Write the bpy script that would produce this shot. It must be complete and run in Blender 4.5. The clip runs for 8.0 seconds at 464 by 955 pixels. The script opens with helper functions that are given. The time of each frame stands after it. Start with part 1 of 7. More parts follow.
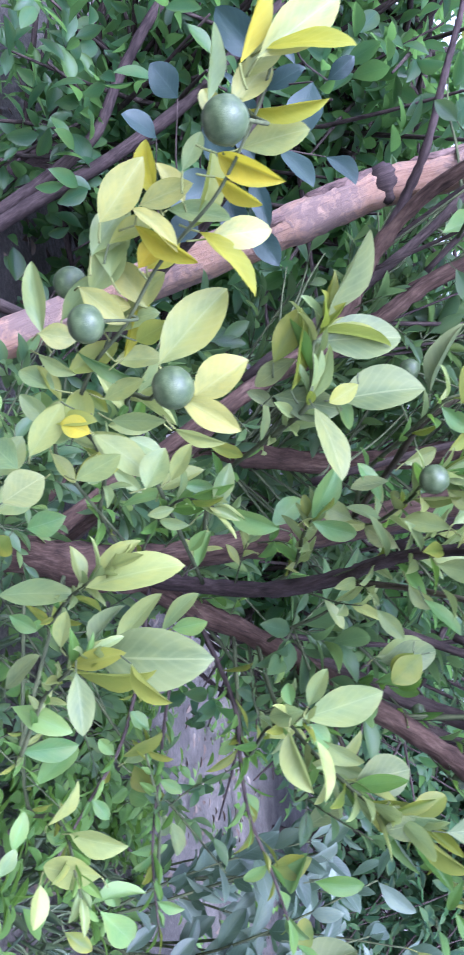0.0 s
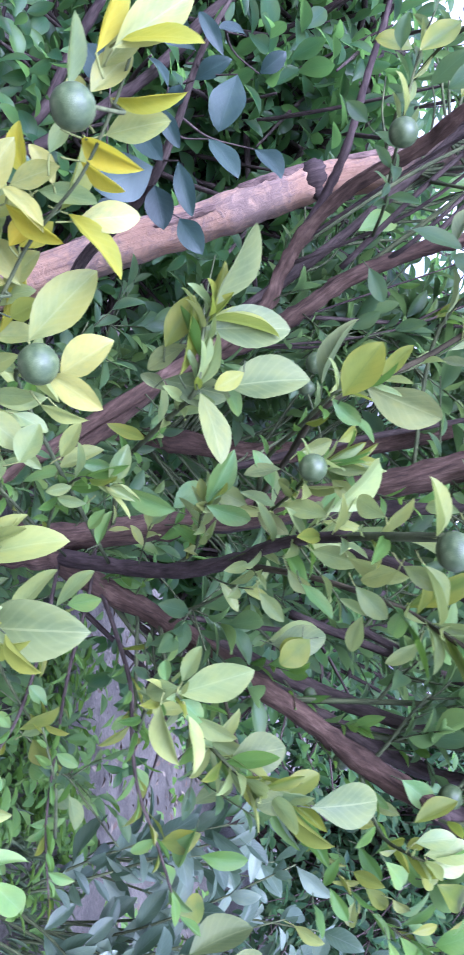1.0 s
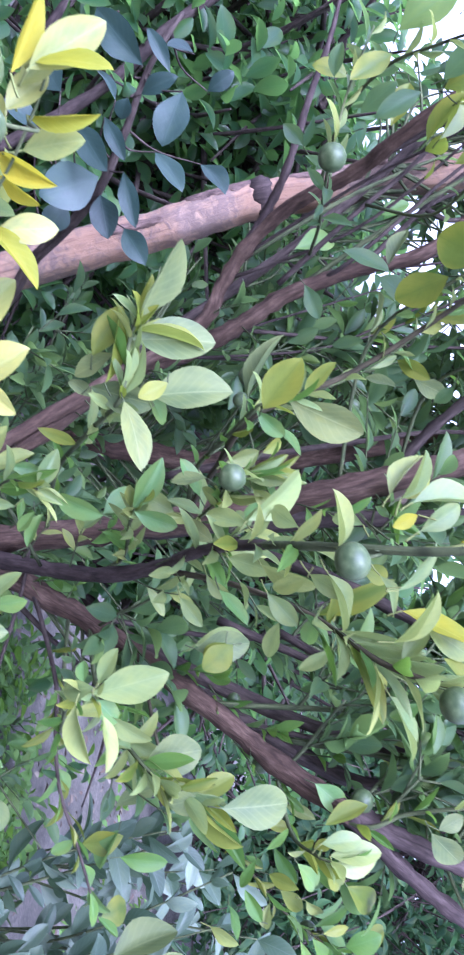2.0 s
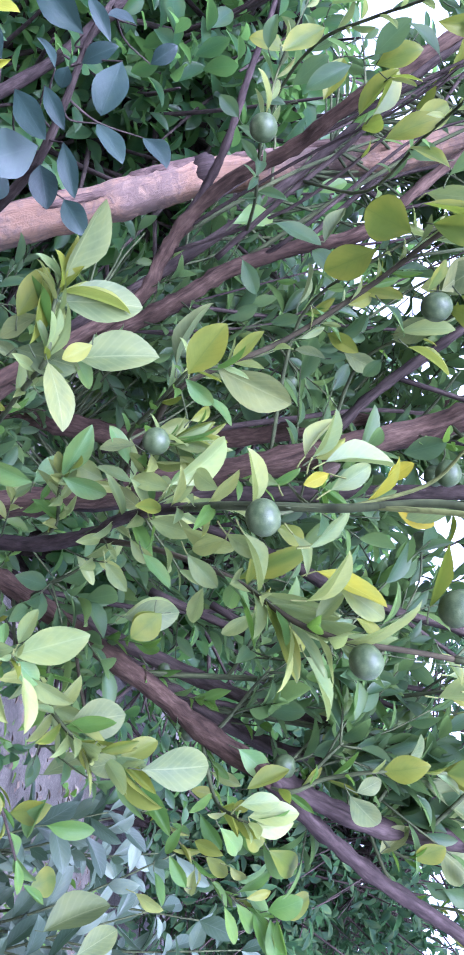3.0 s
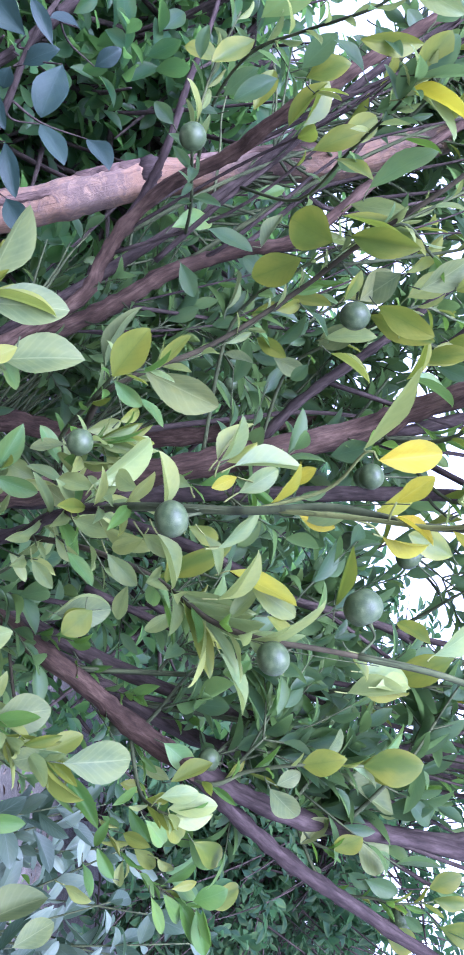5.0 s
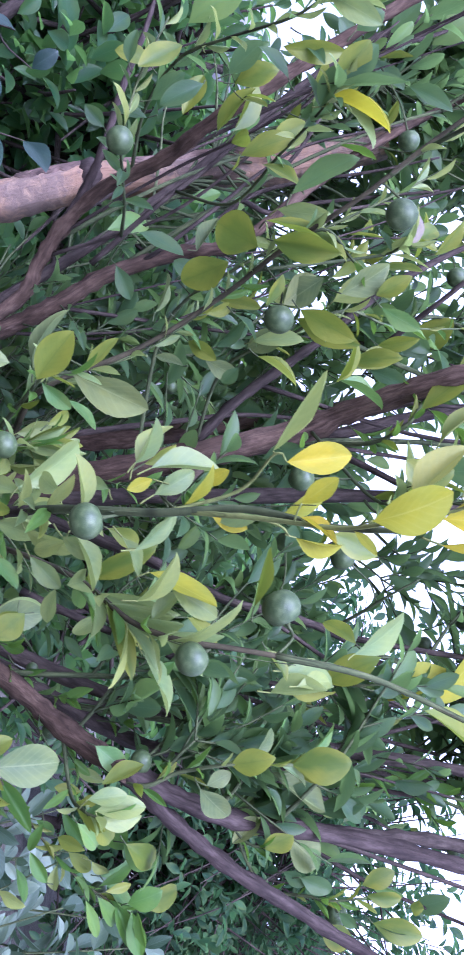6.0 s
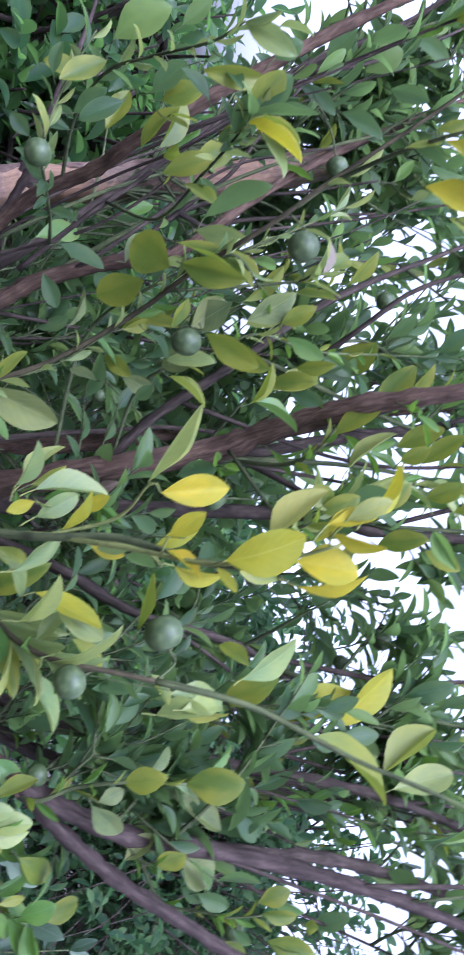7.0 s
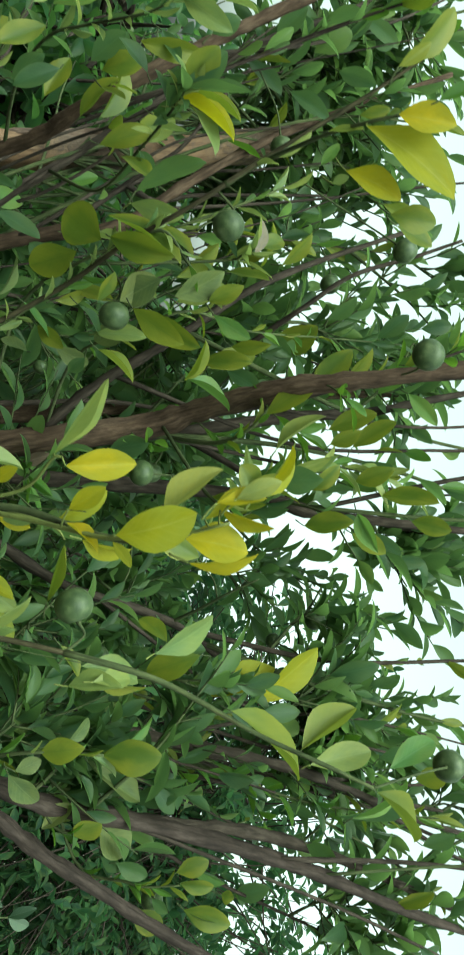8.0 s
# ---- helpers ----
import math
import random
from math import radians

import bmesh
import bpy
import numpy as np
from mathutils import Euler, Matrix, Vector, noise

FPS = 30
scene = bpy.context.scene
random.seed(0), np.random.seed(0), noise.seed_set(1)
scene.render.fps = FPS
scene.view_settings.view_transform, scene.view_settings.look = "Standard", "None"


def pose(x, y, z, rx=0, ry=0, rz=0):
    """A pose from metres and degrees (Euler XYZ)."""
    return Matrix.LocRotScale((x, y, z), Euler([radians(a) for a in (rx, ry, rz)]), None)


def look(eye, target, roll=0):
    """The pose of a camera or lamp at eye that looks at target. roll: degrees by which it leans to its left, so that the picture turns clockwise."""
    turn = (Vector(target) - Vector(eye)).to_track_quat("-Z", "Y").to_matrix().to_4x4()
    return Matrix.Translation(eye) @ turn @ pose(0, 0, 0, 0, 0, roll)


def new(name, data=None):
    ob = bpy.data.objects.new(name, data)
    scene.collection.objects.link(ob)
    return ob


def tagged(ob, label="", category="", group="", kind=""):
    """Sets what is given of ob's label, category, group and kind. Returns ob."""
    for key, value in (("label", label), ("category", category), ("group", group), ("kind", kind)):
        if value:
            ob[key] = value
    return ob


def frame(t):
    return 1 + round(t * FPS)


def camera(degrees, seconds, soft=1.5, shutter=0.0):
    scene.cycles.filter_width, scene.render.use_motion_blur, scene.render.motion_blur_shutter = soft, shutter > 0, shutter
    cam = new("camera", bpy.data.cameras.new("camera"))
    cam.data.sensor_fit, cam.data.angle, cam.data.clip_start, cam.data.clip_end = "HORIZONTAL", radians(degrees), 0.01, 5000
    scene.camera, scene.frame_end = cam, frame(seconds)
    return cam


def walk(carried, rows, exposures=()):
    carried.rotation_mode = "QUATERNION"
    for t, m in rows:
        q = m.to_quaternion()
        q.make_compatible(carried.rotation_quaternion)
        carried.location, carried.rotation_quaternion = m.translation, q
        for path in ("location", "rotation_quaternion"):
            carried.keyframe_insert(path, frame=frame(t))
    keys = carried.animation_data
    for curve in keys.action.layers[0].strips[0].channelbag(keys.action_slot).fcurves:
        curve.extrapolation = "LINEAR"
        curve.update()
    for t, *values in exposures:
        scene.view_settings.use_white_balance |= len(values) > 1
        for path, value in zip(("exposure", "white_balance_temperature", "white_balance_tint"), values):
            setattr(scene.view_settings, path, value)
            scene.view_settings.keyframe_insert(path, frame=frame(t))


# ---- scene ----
cam = camera(30.6, 8.0, 1.8, 0.5)
PATH = [
    (0, (0.038, -0.056, 1.134), (-0.116, 1.909, 0.795), 84.3),
    (0.5, (0.041, -0.06, 1.165), (-0.107, 1.913, 0.876), 86.0),
    (1, (0.05, -0.066, 1.201), (-0.073, 1.915, 0.954), 87.1),
    (1.5, (0.048, -0.086, 1.226), (-0.092, 1.9, 1.034), 88.4),
    (2, (0.053, -0.084, 1.239), (-0.088, 1.905, 1.085), 88.8),
    (2.2, (0.061, -0.082, 1.246), (-0.055, 1.91, 1.121), 89.0),
    (3.3, (0.082, -0.088, 1.278), (-0.045, 1.907, 1.232), 89.7),
    (3.5, (0.084, -0.087, 1.282), (-0.039, 1.908, 1.238), 89.5),
    (4, (0.086, -0.099, 1.292), (-0.045, 1.896, 1.28), 89.6),
    (4.2, (0.081, -0.104, 1.295), (-0.045, 1.892, 1.279), 90.4),
    (5.5, (0.075, -0.11, 1.329), (-0.039, 1.886, 1.389), 90.1),
    (6, (0.076, -0.115, 1.349), (-0.043, 1.878, 1.458), 90.2),
    (6.5, (0.084, -0.118, 1.378), (-0.019, 1.875, 1.51), 90.3),
    (7, (0.053, -0.123, 1.41), (-0.066, 1.864, 1.602), 92.7),
    (7.5, (0.034, -0.139, 1.436), (-0.077, 1.841, 1.699), 95.2),
    (8, (0.051, -0.133, 1.452), (-0.02, 1.847, 1.725), 94.6),
]
walk(cam, [(t, look(eye, target, roll)) for t, eye, target, roll in PATH],
     exposures=[(0, 2.66, 4850, 38), (2, 2.71, 4800, 40), (3.5, 2.72, 4860, 40), (5.5, 2.44, 4770, 40), (6.5, 2.17, 4820, 38), (7.0, 2.0, 5000, 30), (7.35, 1.62, 6200, -26), (8, 1.4, 6250, -23)])

# ---- world, sun and light ----
world = bpy.data.worlds.new("overcast_sky")
scene.world = world
world.use_nodes = True
wn = world.node_tree
sky = wn.nodes.new("ShaderNodeTexSky")
sky.sky_type = "NISHITA"
sky.sun_disc = False
sky.sun_elevation = radians(48)
sky.sun_rotation = radians(200)
sky.air_density = 1.0
sky.dust_density = 6.0
sky.ozone_density = 0.6
haze = wn.nodes.new("ShaderNodeHueSaturation")
haze.inputs["Saturation"].default_value = 0.2
wn.links.new(sky.outputs[0], haze.inputs["Color"])
wn.links.new(haze.outputs[0], wn.nodes["Background"].inputs[0])
wn.nodes["Background"].inputs[1].default_value = 0.15

sun_data = bpy.data.lights.new("sun", "SUN")
sun_data.energy = 0.22
sun_data.angle = radians(25)
sun_data.color = (1.0, 0.96, 0.88)
sun = new("sun", sun_data)
sun.matrix_world = look((0.4, -0.55, 0.95), (0, 0, 0))


# ---- materials ----
def material(name):
    m = bpy.data.materials.new(name)
    m.use_nodes = True
    return m, m.node_tree, m.node_tree.nodes["Principled BSDF"]


def link(tree, a, b):
    tree.links.new(a, b)


def node(tree, kind, **values):
    n = tree.nodes.new(kind)
    for key, value in values.items():
        n.inputs[key.replace("_", " ")].default_value = value
    return n


def ramp(tree, stops):
    n = tree.nodes.new("ShaderNodeValToRGB")
    while len(n.color_ramp.elements) < len(stops):
        n.color_ramp.elements.new(0.5)
    for element, (position, colour) in zip(n.color_ramp.elements, stops):
        element.position, element.color = position, (*colour, 1)
    return n


def mix_colour(tree, factor, a, b, blend="MIX"):
    n = tree.nodes.new("ShaderNodeMix")
    n.data_type, n.blend_type = "RGBA", blend
    for socket, value in ((n.inputs[0], factor), (n.inputs[6], a), (n.inputs[7], b)):
        if isinstance(value, (int, float)):
            socket.default_value = value
        elif isinstance(value, tuple):
            socket.default_value = (*value, 1)
        else:
            link(tree, value, socket)
    return n.outputs[2]


def maths(tree, operation, a, b=0.0, c=0.0):
    n = tree.nodes.new("ShaderNodeMath")
    n.operation = operation
    for socket, value in zip(n.inputs, (a, b, c)):
        if isinstance(value, (int, float)):
            socket.default_value = value
        else:
            link(tree, value, socket)
    return n.outputs[0]


def leaf_material(name, stops, vein, gloss=0.46, through_light=0.35, glow_tint=(0.3, 0.42, 0.05), blotch=0.3, shine=0.32, turning=(0.17, 0.185, 0.03), turned=0.6):
    """A leaf blade: every blade takes its own tone, with a paler midrib (darker in the backlit olive leaf), side veins,
    faint blotches and a rim that turns another tone.
    """
    m, t, shader = material(name)
    island = t.nodes.new("ShaderNodeNewGeometry")
    info = t.nodes.new("ShaderNodeObjectInfo")
    own = maths(t, "FRACT", maths(t, "ADD", island.outputs["Random Per Island"], info.outputs["Random"]))
    tone = ramp(t, stops)
    link(t, own, tone.inputs[0])
    uv = t.nodes.new("ShaderNodeUVMap")
    split = t.nodes.new("ShaderNodeSeparateXYZ")
    link(t, uv.outputs[0], split.inputs[0])
    across = maths(t, "ABSOLUTE", maths(t, "SUBTRACT", split.outputs[0], 0.5))
    rib = maths(t, "LESS_THAN", across, 0.02)
    slant = maths(t, "SUBTRACT", split.outputs[1], maths(t, "MULTIPLY", across, 0.7))
    side = maths(t, "POWER", maths(t, "ABSOLUTE", maths(t, "SINE", maths(t, "MULTIPLY", maths(t, "MULTIPLY_ADD", own, 0.3, slant), 24.0))), 10.0)
    veins = maths(t, "MAXIMUM", maths(t, "MULTIPLY", rib, 0.3), maths(t, "MULTIPLY", side, 0.1))
    spots = node(t, "ShaderNodeTexNoise", Scale=4.5, Detail=4.0, Roughness=0.62)
    spots.noise_dimensions = "4D"
    link(t, uv.outputs[0], spots.inputs["Vector"])
    link(t, maths(t, "MULTIPLY", own, 90.0), spots.inputs["W"])
    patch = ramp(t, [(0.32, (0.66, 0.74, 0.78)), (0.5, (0.97, 0.98, 0.97)), (0.72, (1.28, 1.16, 0.86))])
    link(t, spots.outputs[0], patch.inputs[0])
    colour = mix_colour(t, blotch * 2, tone.outputs[0], patch.outputs[0], "MULTIPLY")
    drift = node(t, "ShaderNodeTexNoise", Scale=1.9, Detail=2.0, Roughness=0.5)
    drift.noise_dimensions = "4D"
    link(t, uv.outputs[0], drift.inputs["Vector"])
    link(t, maths(t, "MULTIPLY_ADD", own, 70.0, 11.0), drift.inputs["W"])
    rim = maths(t, "MULTIPLY_ADD", across, 0.45, maths(t, "MULTIPLY_ADD", split.outputs[1], 0.16, drift.outputs[0]))
    spread = ramp(t, [(0.6, (0, 0, 0)), (0.92, (1, 1, 1))])
    link(t, rim, spread.inputs[0])
    colour = mix_colour(t, maths(t, "MULTIPLY", spread.outputs[0], turned), colour, turning)
    colour = mix_colour(t, veins, colour, vein)
    link(t, colour, shader.inputs["Base Color"])
    rough = maths(t, "MULTIPLY_ADD", spots.outputs[0], 0.25, gloss - 0.1)
    link(t, rough, shader.inputs["Roughness"])
    shader.inputs["Specular IOR Level"].default_value = shine
    bump = node(t, "ShaderNodeBump", Strength=0.3, Distance=0.002)
    link(t, maths(t, "MULTIPLY_ADD", veins, 0.35, spots.outputs[0]), bump.inputs["Height"])
    link(t, bump.outputs[0], shader.inputs["Normal"])
    pass_through = t.nodes.new("ShaderNodeBsdfTranslucent")
    link(t, mix_colour(t, 0.75, colour, glow_tint), pass_through.inputs[0])
    both = t.nodes.new("ShaderNodeMixShader")
    both.inputs[0].default_value = through_light
    link(t, shader.outputs[0], both.inputs[1])
    link(t, pass_through.outputs[0], both.inputs[2])
    link(t, both.outputs[0], t.nodes["Material Output"].inputs[0])
    return m


def bark_material(name, dark, mid, light, scale=1.0, streak=14.0, strength=0.6, cracks=0.85):
    """Fibrous bark: long streaks up the stem over broad patches, cracked relief."""
    m, t, shader = material(name)
    uv = t.nodes.new("ShaderNodeUVMap")
    place = t.nodes.new("ShaderNodeTexCoord")
    stretch = node(t, "ShaderNodeMapping")
    stretch.inputs["Scale"].default_value = (streak * 15.0 * scale, 42.0 * scale, 1.0)
    link(t, uv.outputs[0], stretch.inputs[0])
    fibre = node(t, "ShaderNodeTexNoise", Scale=1.0, Detail=6.0, Roughness=0.65)
    link(t, stretch.outputs[0], fibre.inputs[0])
    broad = node(t, "ShaderNodeTexNoise", Scale=30.0 * scale, Detail=5.0)
    link(t, place.outputs["Object"], broad.inputs[0])
    patch = node(t, "ShaderNodeTexNoise", Scale=9.0 * scale, Detail=3.0)
    link(t, place.outputs["Object"], patch.inputs[0])
    split = node(t, "ShaderNodeMapping")
    split.inputs["Scale"].default_value = (streak * 9.0 * scale, 16.0 * scale, 1.0)
    link(t, uv.outputs[0], split.inputs[0])
    fissure = node(t, "ShaderNodeTexNoise", Scale=1.0, Detail=4.0, Roughness=0.65, Distortion=1.2)
    link(t, split.outputs[0], fissure.inputs[0])
    rough = maths(t, "MULTIPLY_ADD", broad.outputs[0], 0.25, maths(t, "MULTIPLY", fibre.outputs[0], 0.5))
    both = maths(t, "MULTIPLY_ADD", patch.outputs[0], 0.25, rough)
    tone = ramp(t, [(0.38, dark), (0.5, mid), (0.62, light)])
    link(t, both, tone.inputs[0])
    crack = ramp(t, [(0.36, (0.28, 0.26, 0.27)), (0.46, (0.9, 0.88, 0.88)), (0.62, (1.15, 1.1, 1.06))])
    link(t, fissure.outputs[0], crack.inputs[0])
    link(t, mix_colour(t, cracks, tone.outputs[0], crack.outputs[0], "MULTIPLY"), shader.inputs["Base Color"])
    shader.inputs["Roughness"].default_value = 0.9
    shader.inputs["Specular IOR Level"].default_value = 0.15
    bump = node(t, "ShaderNodeBump", Strength=strength, Distance=0.004)
    link(t, maths(t, "ADD", both, fissure.outputs[0]), bump.inputs["Height"])
    link(t, bump.outputs[0], shader.inputs["Normal"])
    return m


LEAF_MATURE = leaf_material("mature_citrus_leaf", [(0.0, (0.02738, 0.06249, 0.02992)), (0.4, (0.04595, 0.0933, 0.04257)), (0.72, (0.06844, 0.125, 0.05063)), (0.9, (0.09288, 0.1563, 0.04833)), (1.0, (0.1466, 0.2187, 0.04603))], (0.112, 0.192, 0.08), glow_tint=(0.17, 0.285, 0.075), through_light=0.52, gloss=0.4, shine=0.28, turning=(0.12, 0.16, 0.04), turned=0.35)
LEAF_PALE = leaf_material("pale_citrus_leaf", [(0.0, (0.05868, 0.08739, 0.03505)), (0.5, (0.07522, 0.1053, 0.04206)), (0.8, (0.09482, 0.1232, 0.04324)), (1.0, (0.1203, 0.1376, 0.04324))], (0.252, 0.288, 0.12), gloss=0.5, shine=0.2, blotch=0.42, glow_tint=(0.21, 0.28, 0.08), through_light=0.28, turning=(0.2, 0.225, 0.07), turned=0.35)
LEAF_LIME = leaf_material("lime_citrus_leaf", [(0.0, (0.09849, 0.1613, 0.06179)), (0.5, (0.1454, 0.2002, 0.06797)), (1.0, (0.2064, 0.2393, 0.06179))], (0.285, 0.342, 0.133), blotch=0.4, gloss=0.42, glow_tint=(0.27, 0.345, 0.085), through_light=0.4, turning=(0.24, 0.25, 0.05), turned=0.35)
LEAF_CREAM = leaf_material("cream_citrus_leaf", [(0.0, (0.1571, 0.1947, 0.06093)), (0.5, (0.2076, 0.2314, 0.06869)), (1.0, (0.2637, 0.2617, 0.06869))], (0.288, 0.328, 0.144), blotch=0.4, gloss=0.45, glow_tint=(0.272, 0.32, 0.05), through_light=0.35, turning=(0.28, 0.262, 0.05), turned=0.45)
LEAF_YOUNG = leaf_material("young_yellow_leaf", [(0.0, (0.2046, 0.2104, 0.01191)), (0.5, (0.2923, 0.2586, 0.01131)), (1.0, (0.3742, 0.2925, 0.01428))], (0.36, 0.36, 0.08), gloss=0.52, shine=0.16, through_light=0.45, glow_tint=(0.4, 0.38, 0.012), turning=(0.17, 0.22, 0.04), turned=0.4)
LEAF_FRESH = leaf_material("fresh_citrus_leaf", [(0.0, (0.1, 0.14, 0.022)), (0.5, (0.14, 0.175, 0.025)), (1.0, (0.185, 0.2, 0.028))], (0.22, 0.25, 0.07), through_light=0.45, glow_tint=(0.27, 0.33, 0.045), turning=(0.24, 0.24, 0.03), turned=0.5)
LEAF_MID = leaf_material("green_citrus_leaf", [(0.0, (0.05627, 0.1317, 0.03443)), (0.5, (0.08437, 0.1717, 0.04508)), (1.0, (0.1186, 0.2118, 0.05082))], (0.17, 0.24, 0.11), glow_tint=(0.17, 0.3, 0.055), turned=0.35)
LEAF_GREEN = leaf_material("rich_green_leaf", [(0.0, (0.0414, 0.1029, 0.0187)), (0.5, (0.0612, 0.1344, 0.0242)), (0.85, (0.0828, 0.1659, 0.033)), (1.0, (0.117, 0.1995, 0.044))], (0.12, 0.19, 0.06), gloss=0.42, shine=0.26, through_light=0.42, glow_tint=(0.15, 0.28, 0.025), turning=(0.14, 0.19, 0.02), turned=0.2)
# Backlight is put into the colour: undersides in olive with a darker midrib.
LEAF_OLIVE = leaf_material("backlit_olive_leaf", [(0.0, (0.05933, 0.09649, 0.01165)), (0.5, (0.08901, 0.1235, 0.0143)), (1.0, (0.1314, 0.1621, 0.02119))], (0.05, 0.085, 0.014), through_light=0.4, glow_tint=(0.2, 0.272, 0.024), turning=(0.2, 0.2, 0.02), turned=0.7)
LEAF_BLUE = leaf_material("waxy_blue_leaf", [(0.0, (0.007615, 0.01914, 0.01573)), (0.5, (0.01246, 0.02792, 0.02216)), (1.0, (0.02492, 0.04785, 0.03717))], (0.042, 0.066, 0.056), gloss=0.45, through_light=0.1, glow_tint=(0.096, 0.2, 0.12), shine=0.25, turned=0.0)
LEAF_GREY = leaf_material("grey_broad_leaf", [(0.0, (0.02283, 0.04225, 0.0251)), (0.4, (0.04563, 0.07355, 0.04461)), (0.75, (0.07606, 0.1095, 0.06971)), (1.0, (0.1521, 0.1956, 0.1394))], (0.16, 0.2, 0.165), shine=0.36, gloss=0.45, through_light=0.25, glow_tint=(0.12, 0.22, 0.09), turned=0.0)
# Citrus leaf with the deep shade of the bushes behind put into its tone.
LEAF_SHADE = leaf_material("shaded_citrus_leaf", [(0.0, (0.01878, 0.06151, 0.02533)), (0.5, (0.03106, 0.09118, 0.03427)), (0.85, (0.05056, 0.1273, 0.04096)), (1.0, (0.07946, 0.1696, 0.03724))], (0.09, 0.15, 0.075), gloss=0.37, shine=0.36, through_light=0.58, glow_tint=(0.125, 0.25, 0.05), turned=0.2)
LEAF_FAR = leaf_material("far_tree_leaf", [(0.0, (0.007273, 0.02331, 0.0154)), (0.5, (0.01454, 0.03938, 0.02139)), (1.0, (0.03478, 0.07874, 0.0308))], (0.08, 0.144, 0.056), gloss=0.6, shine=0.12, glow_tint=(0.1, 0.24, 0.08), turned=0.2)
GRASS = leaf_material("grass_blade", [(0.0, (0.032, 0.058, 0.036)), (0.5, (0.055, 0.092, 0.052)), (1.0, (0.1, 0.13, 0.07))], (0.1, 0.14, 0.08), gloss=0.5, through_light=0.3, glow_tint=(0.14, 0.22, 0.06), turned=0.2)
LEAF_DRY = leaf_material("dry_leaf", [(0.0, (0.04284, 0.0272, 0.0168)), (0.5, (0.07646, 0.0544, 0.03553)), (1.0, (0.1224, 0.1054, 0.07752))], (0.2, 0.16, 0.12), gloss=0.7, through_light=0.05, glow_tint=(0.2, 0.144, 0.08), turned=0.0)
BARK = bark_material("citrus_bark", (0.0155, 0.0115, 0.0105), (0.037, 0.028, 0.0245), (0.07, 0.054, 0.048), strength=0.4, cracks=0.45)
BARK_RED = bark_material("reddish_bark", (0.024, 0.016, 0.0115), (0.06, 0.0395, 0.0275), (0.114, 0.08, 0.058), cracks=0.55)
BARK_DARK = bark_material("old_stem_bark", (0.016, 0.0125, 0.0105), (0.038, 0.03, 0.0245), (0.073, 0.058, 0.048), cracks=0.5)
BARK_SCRAP = bark_material("weathered_bark", (0.07, 0.05, 0.042), (0.13, 0.092, 0.074), (0.21, 0.155, 0.125), streak=6.0, strength=0.9, cracks=0.8)


def peeled_wood():
    """Weathered peeled wood: tan with pinkish areas, grey-brown mottles and fine long fibres."""
    m, t, shader = material("peeled_wood")
    uv = t.nodes.new("ShaderNodeUVMap")
    place = t.nodes.new("ShaderNodeTexCoord")
    broad = node(t, "ShaderNodeTexNoise", Scale=7.0, Detail=3.0)
    mottle = node(t, "ShaderNodeTexNoise", Scale=62.0, Detail=6.0, Roughness=0.68, Distortion=0.6)
    for n in (broad, mottle):
        link(t, place.outputs["Object"], n.inputs[0])
    stretch = node(t, "ShaderNodeMapping")
    stretch.inputs["Scale"].default_value = (190.0, 8.0, 1.0)
    link(t, uv.outputs[0], stretch.inputs[0])
    fibre = node(t, "ShaderNodeTexNoise", Scale=1.0, Detail=6.0, Roughness=0.65)
    link(t, stretch.outputs[0], fibre.inputs[0])
    base = ramp(t, [(0.35, (0.185, 0.108, 0.062)), (0.5, (0.235, 0.15, 0.092)), (0.65, (0.29, 0.206, 0.138))])
    link(t, broad.outputs[0], base.inputs[0])
    grain = ramp(t, [(0.34, (0.45, 0.4, 0.38)), (0.45, (0.92, 0.9, 0.88)), (0.65, (1.1, 1.08, 1.05))])
    link(t, fibre.outputs[0], grain.inputs[0])
    colour = mix_colour(t, 0.95, base.outputs[0], grain.outputs[0], "MULTIPLY")
    patches = maths(t, "MULTIPLY_ADD", broad.outputs[0], 0.7, maths(t, "MULTIPLY", mottle.outputs[0], 0.6))
    spots = ramp(t, [(0.6, (0, 0, 0)), (0.72, (0.8, 0.8, 0.8))])
    link(t, patches, spots.inputs[0])
    link(t, mix_colour(t, spots.outputs[0], colour, (0.1, 0.072, 0.06)), shader.inputs["Base Color"])
    shader.inputs["Roughness"].default_value = 0.8
    bump = node(t, "ShaderNodeBump", Strength=0.8, Distance=0.004)
    link(t, maths(t, "ADD", fibre.outputs[0], mottle.outputs[0]), bump.inputs["Height"])
    link(t, bump.outputs[0], shader.inputs["Normal"])
    return m


BARK_PALE = peeled_wood()
TWIG = bark_material("green_twig", (0.032, 0.042, 0.02), (0.054, 0.07, 0.03), (0.09, 0.106, 0.046), strength=0.2)
TWIG_BROWN = bark_material("brown_green_twig", (0.022, 0.021, 0.012), (0.042, 0.038, 0.021), (0.074, 0.066, 0.038), strength=0.3)
TWIG_YOUNG = bark_material("young_twig", (0.096, 0.12, 0.036), (0.136, 0.16, 0.048), (0.176, 0.2, 0.064), strength=0.15)


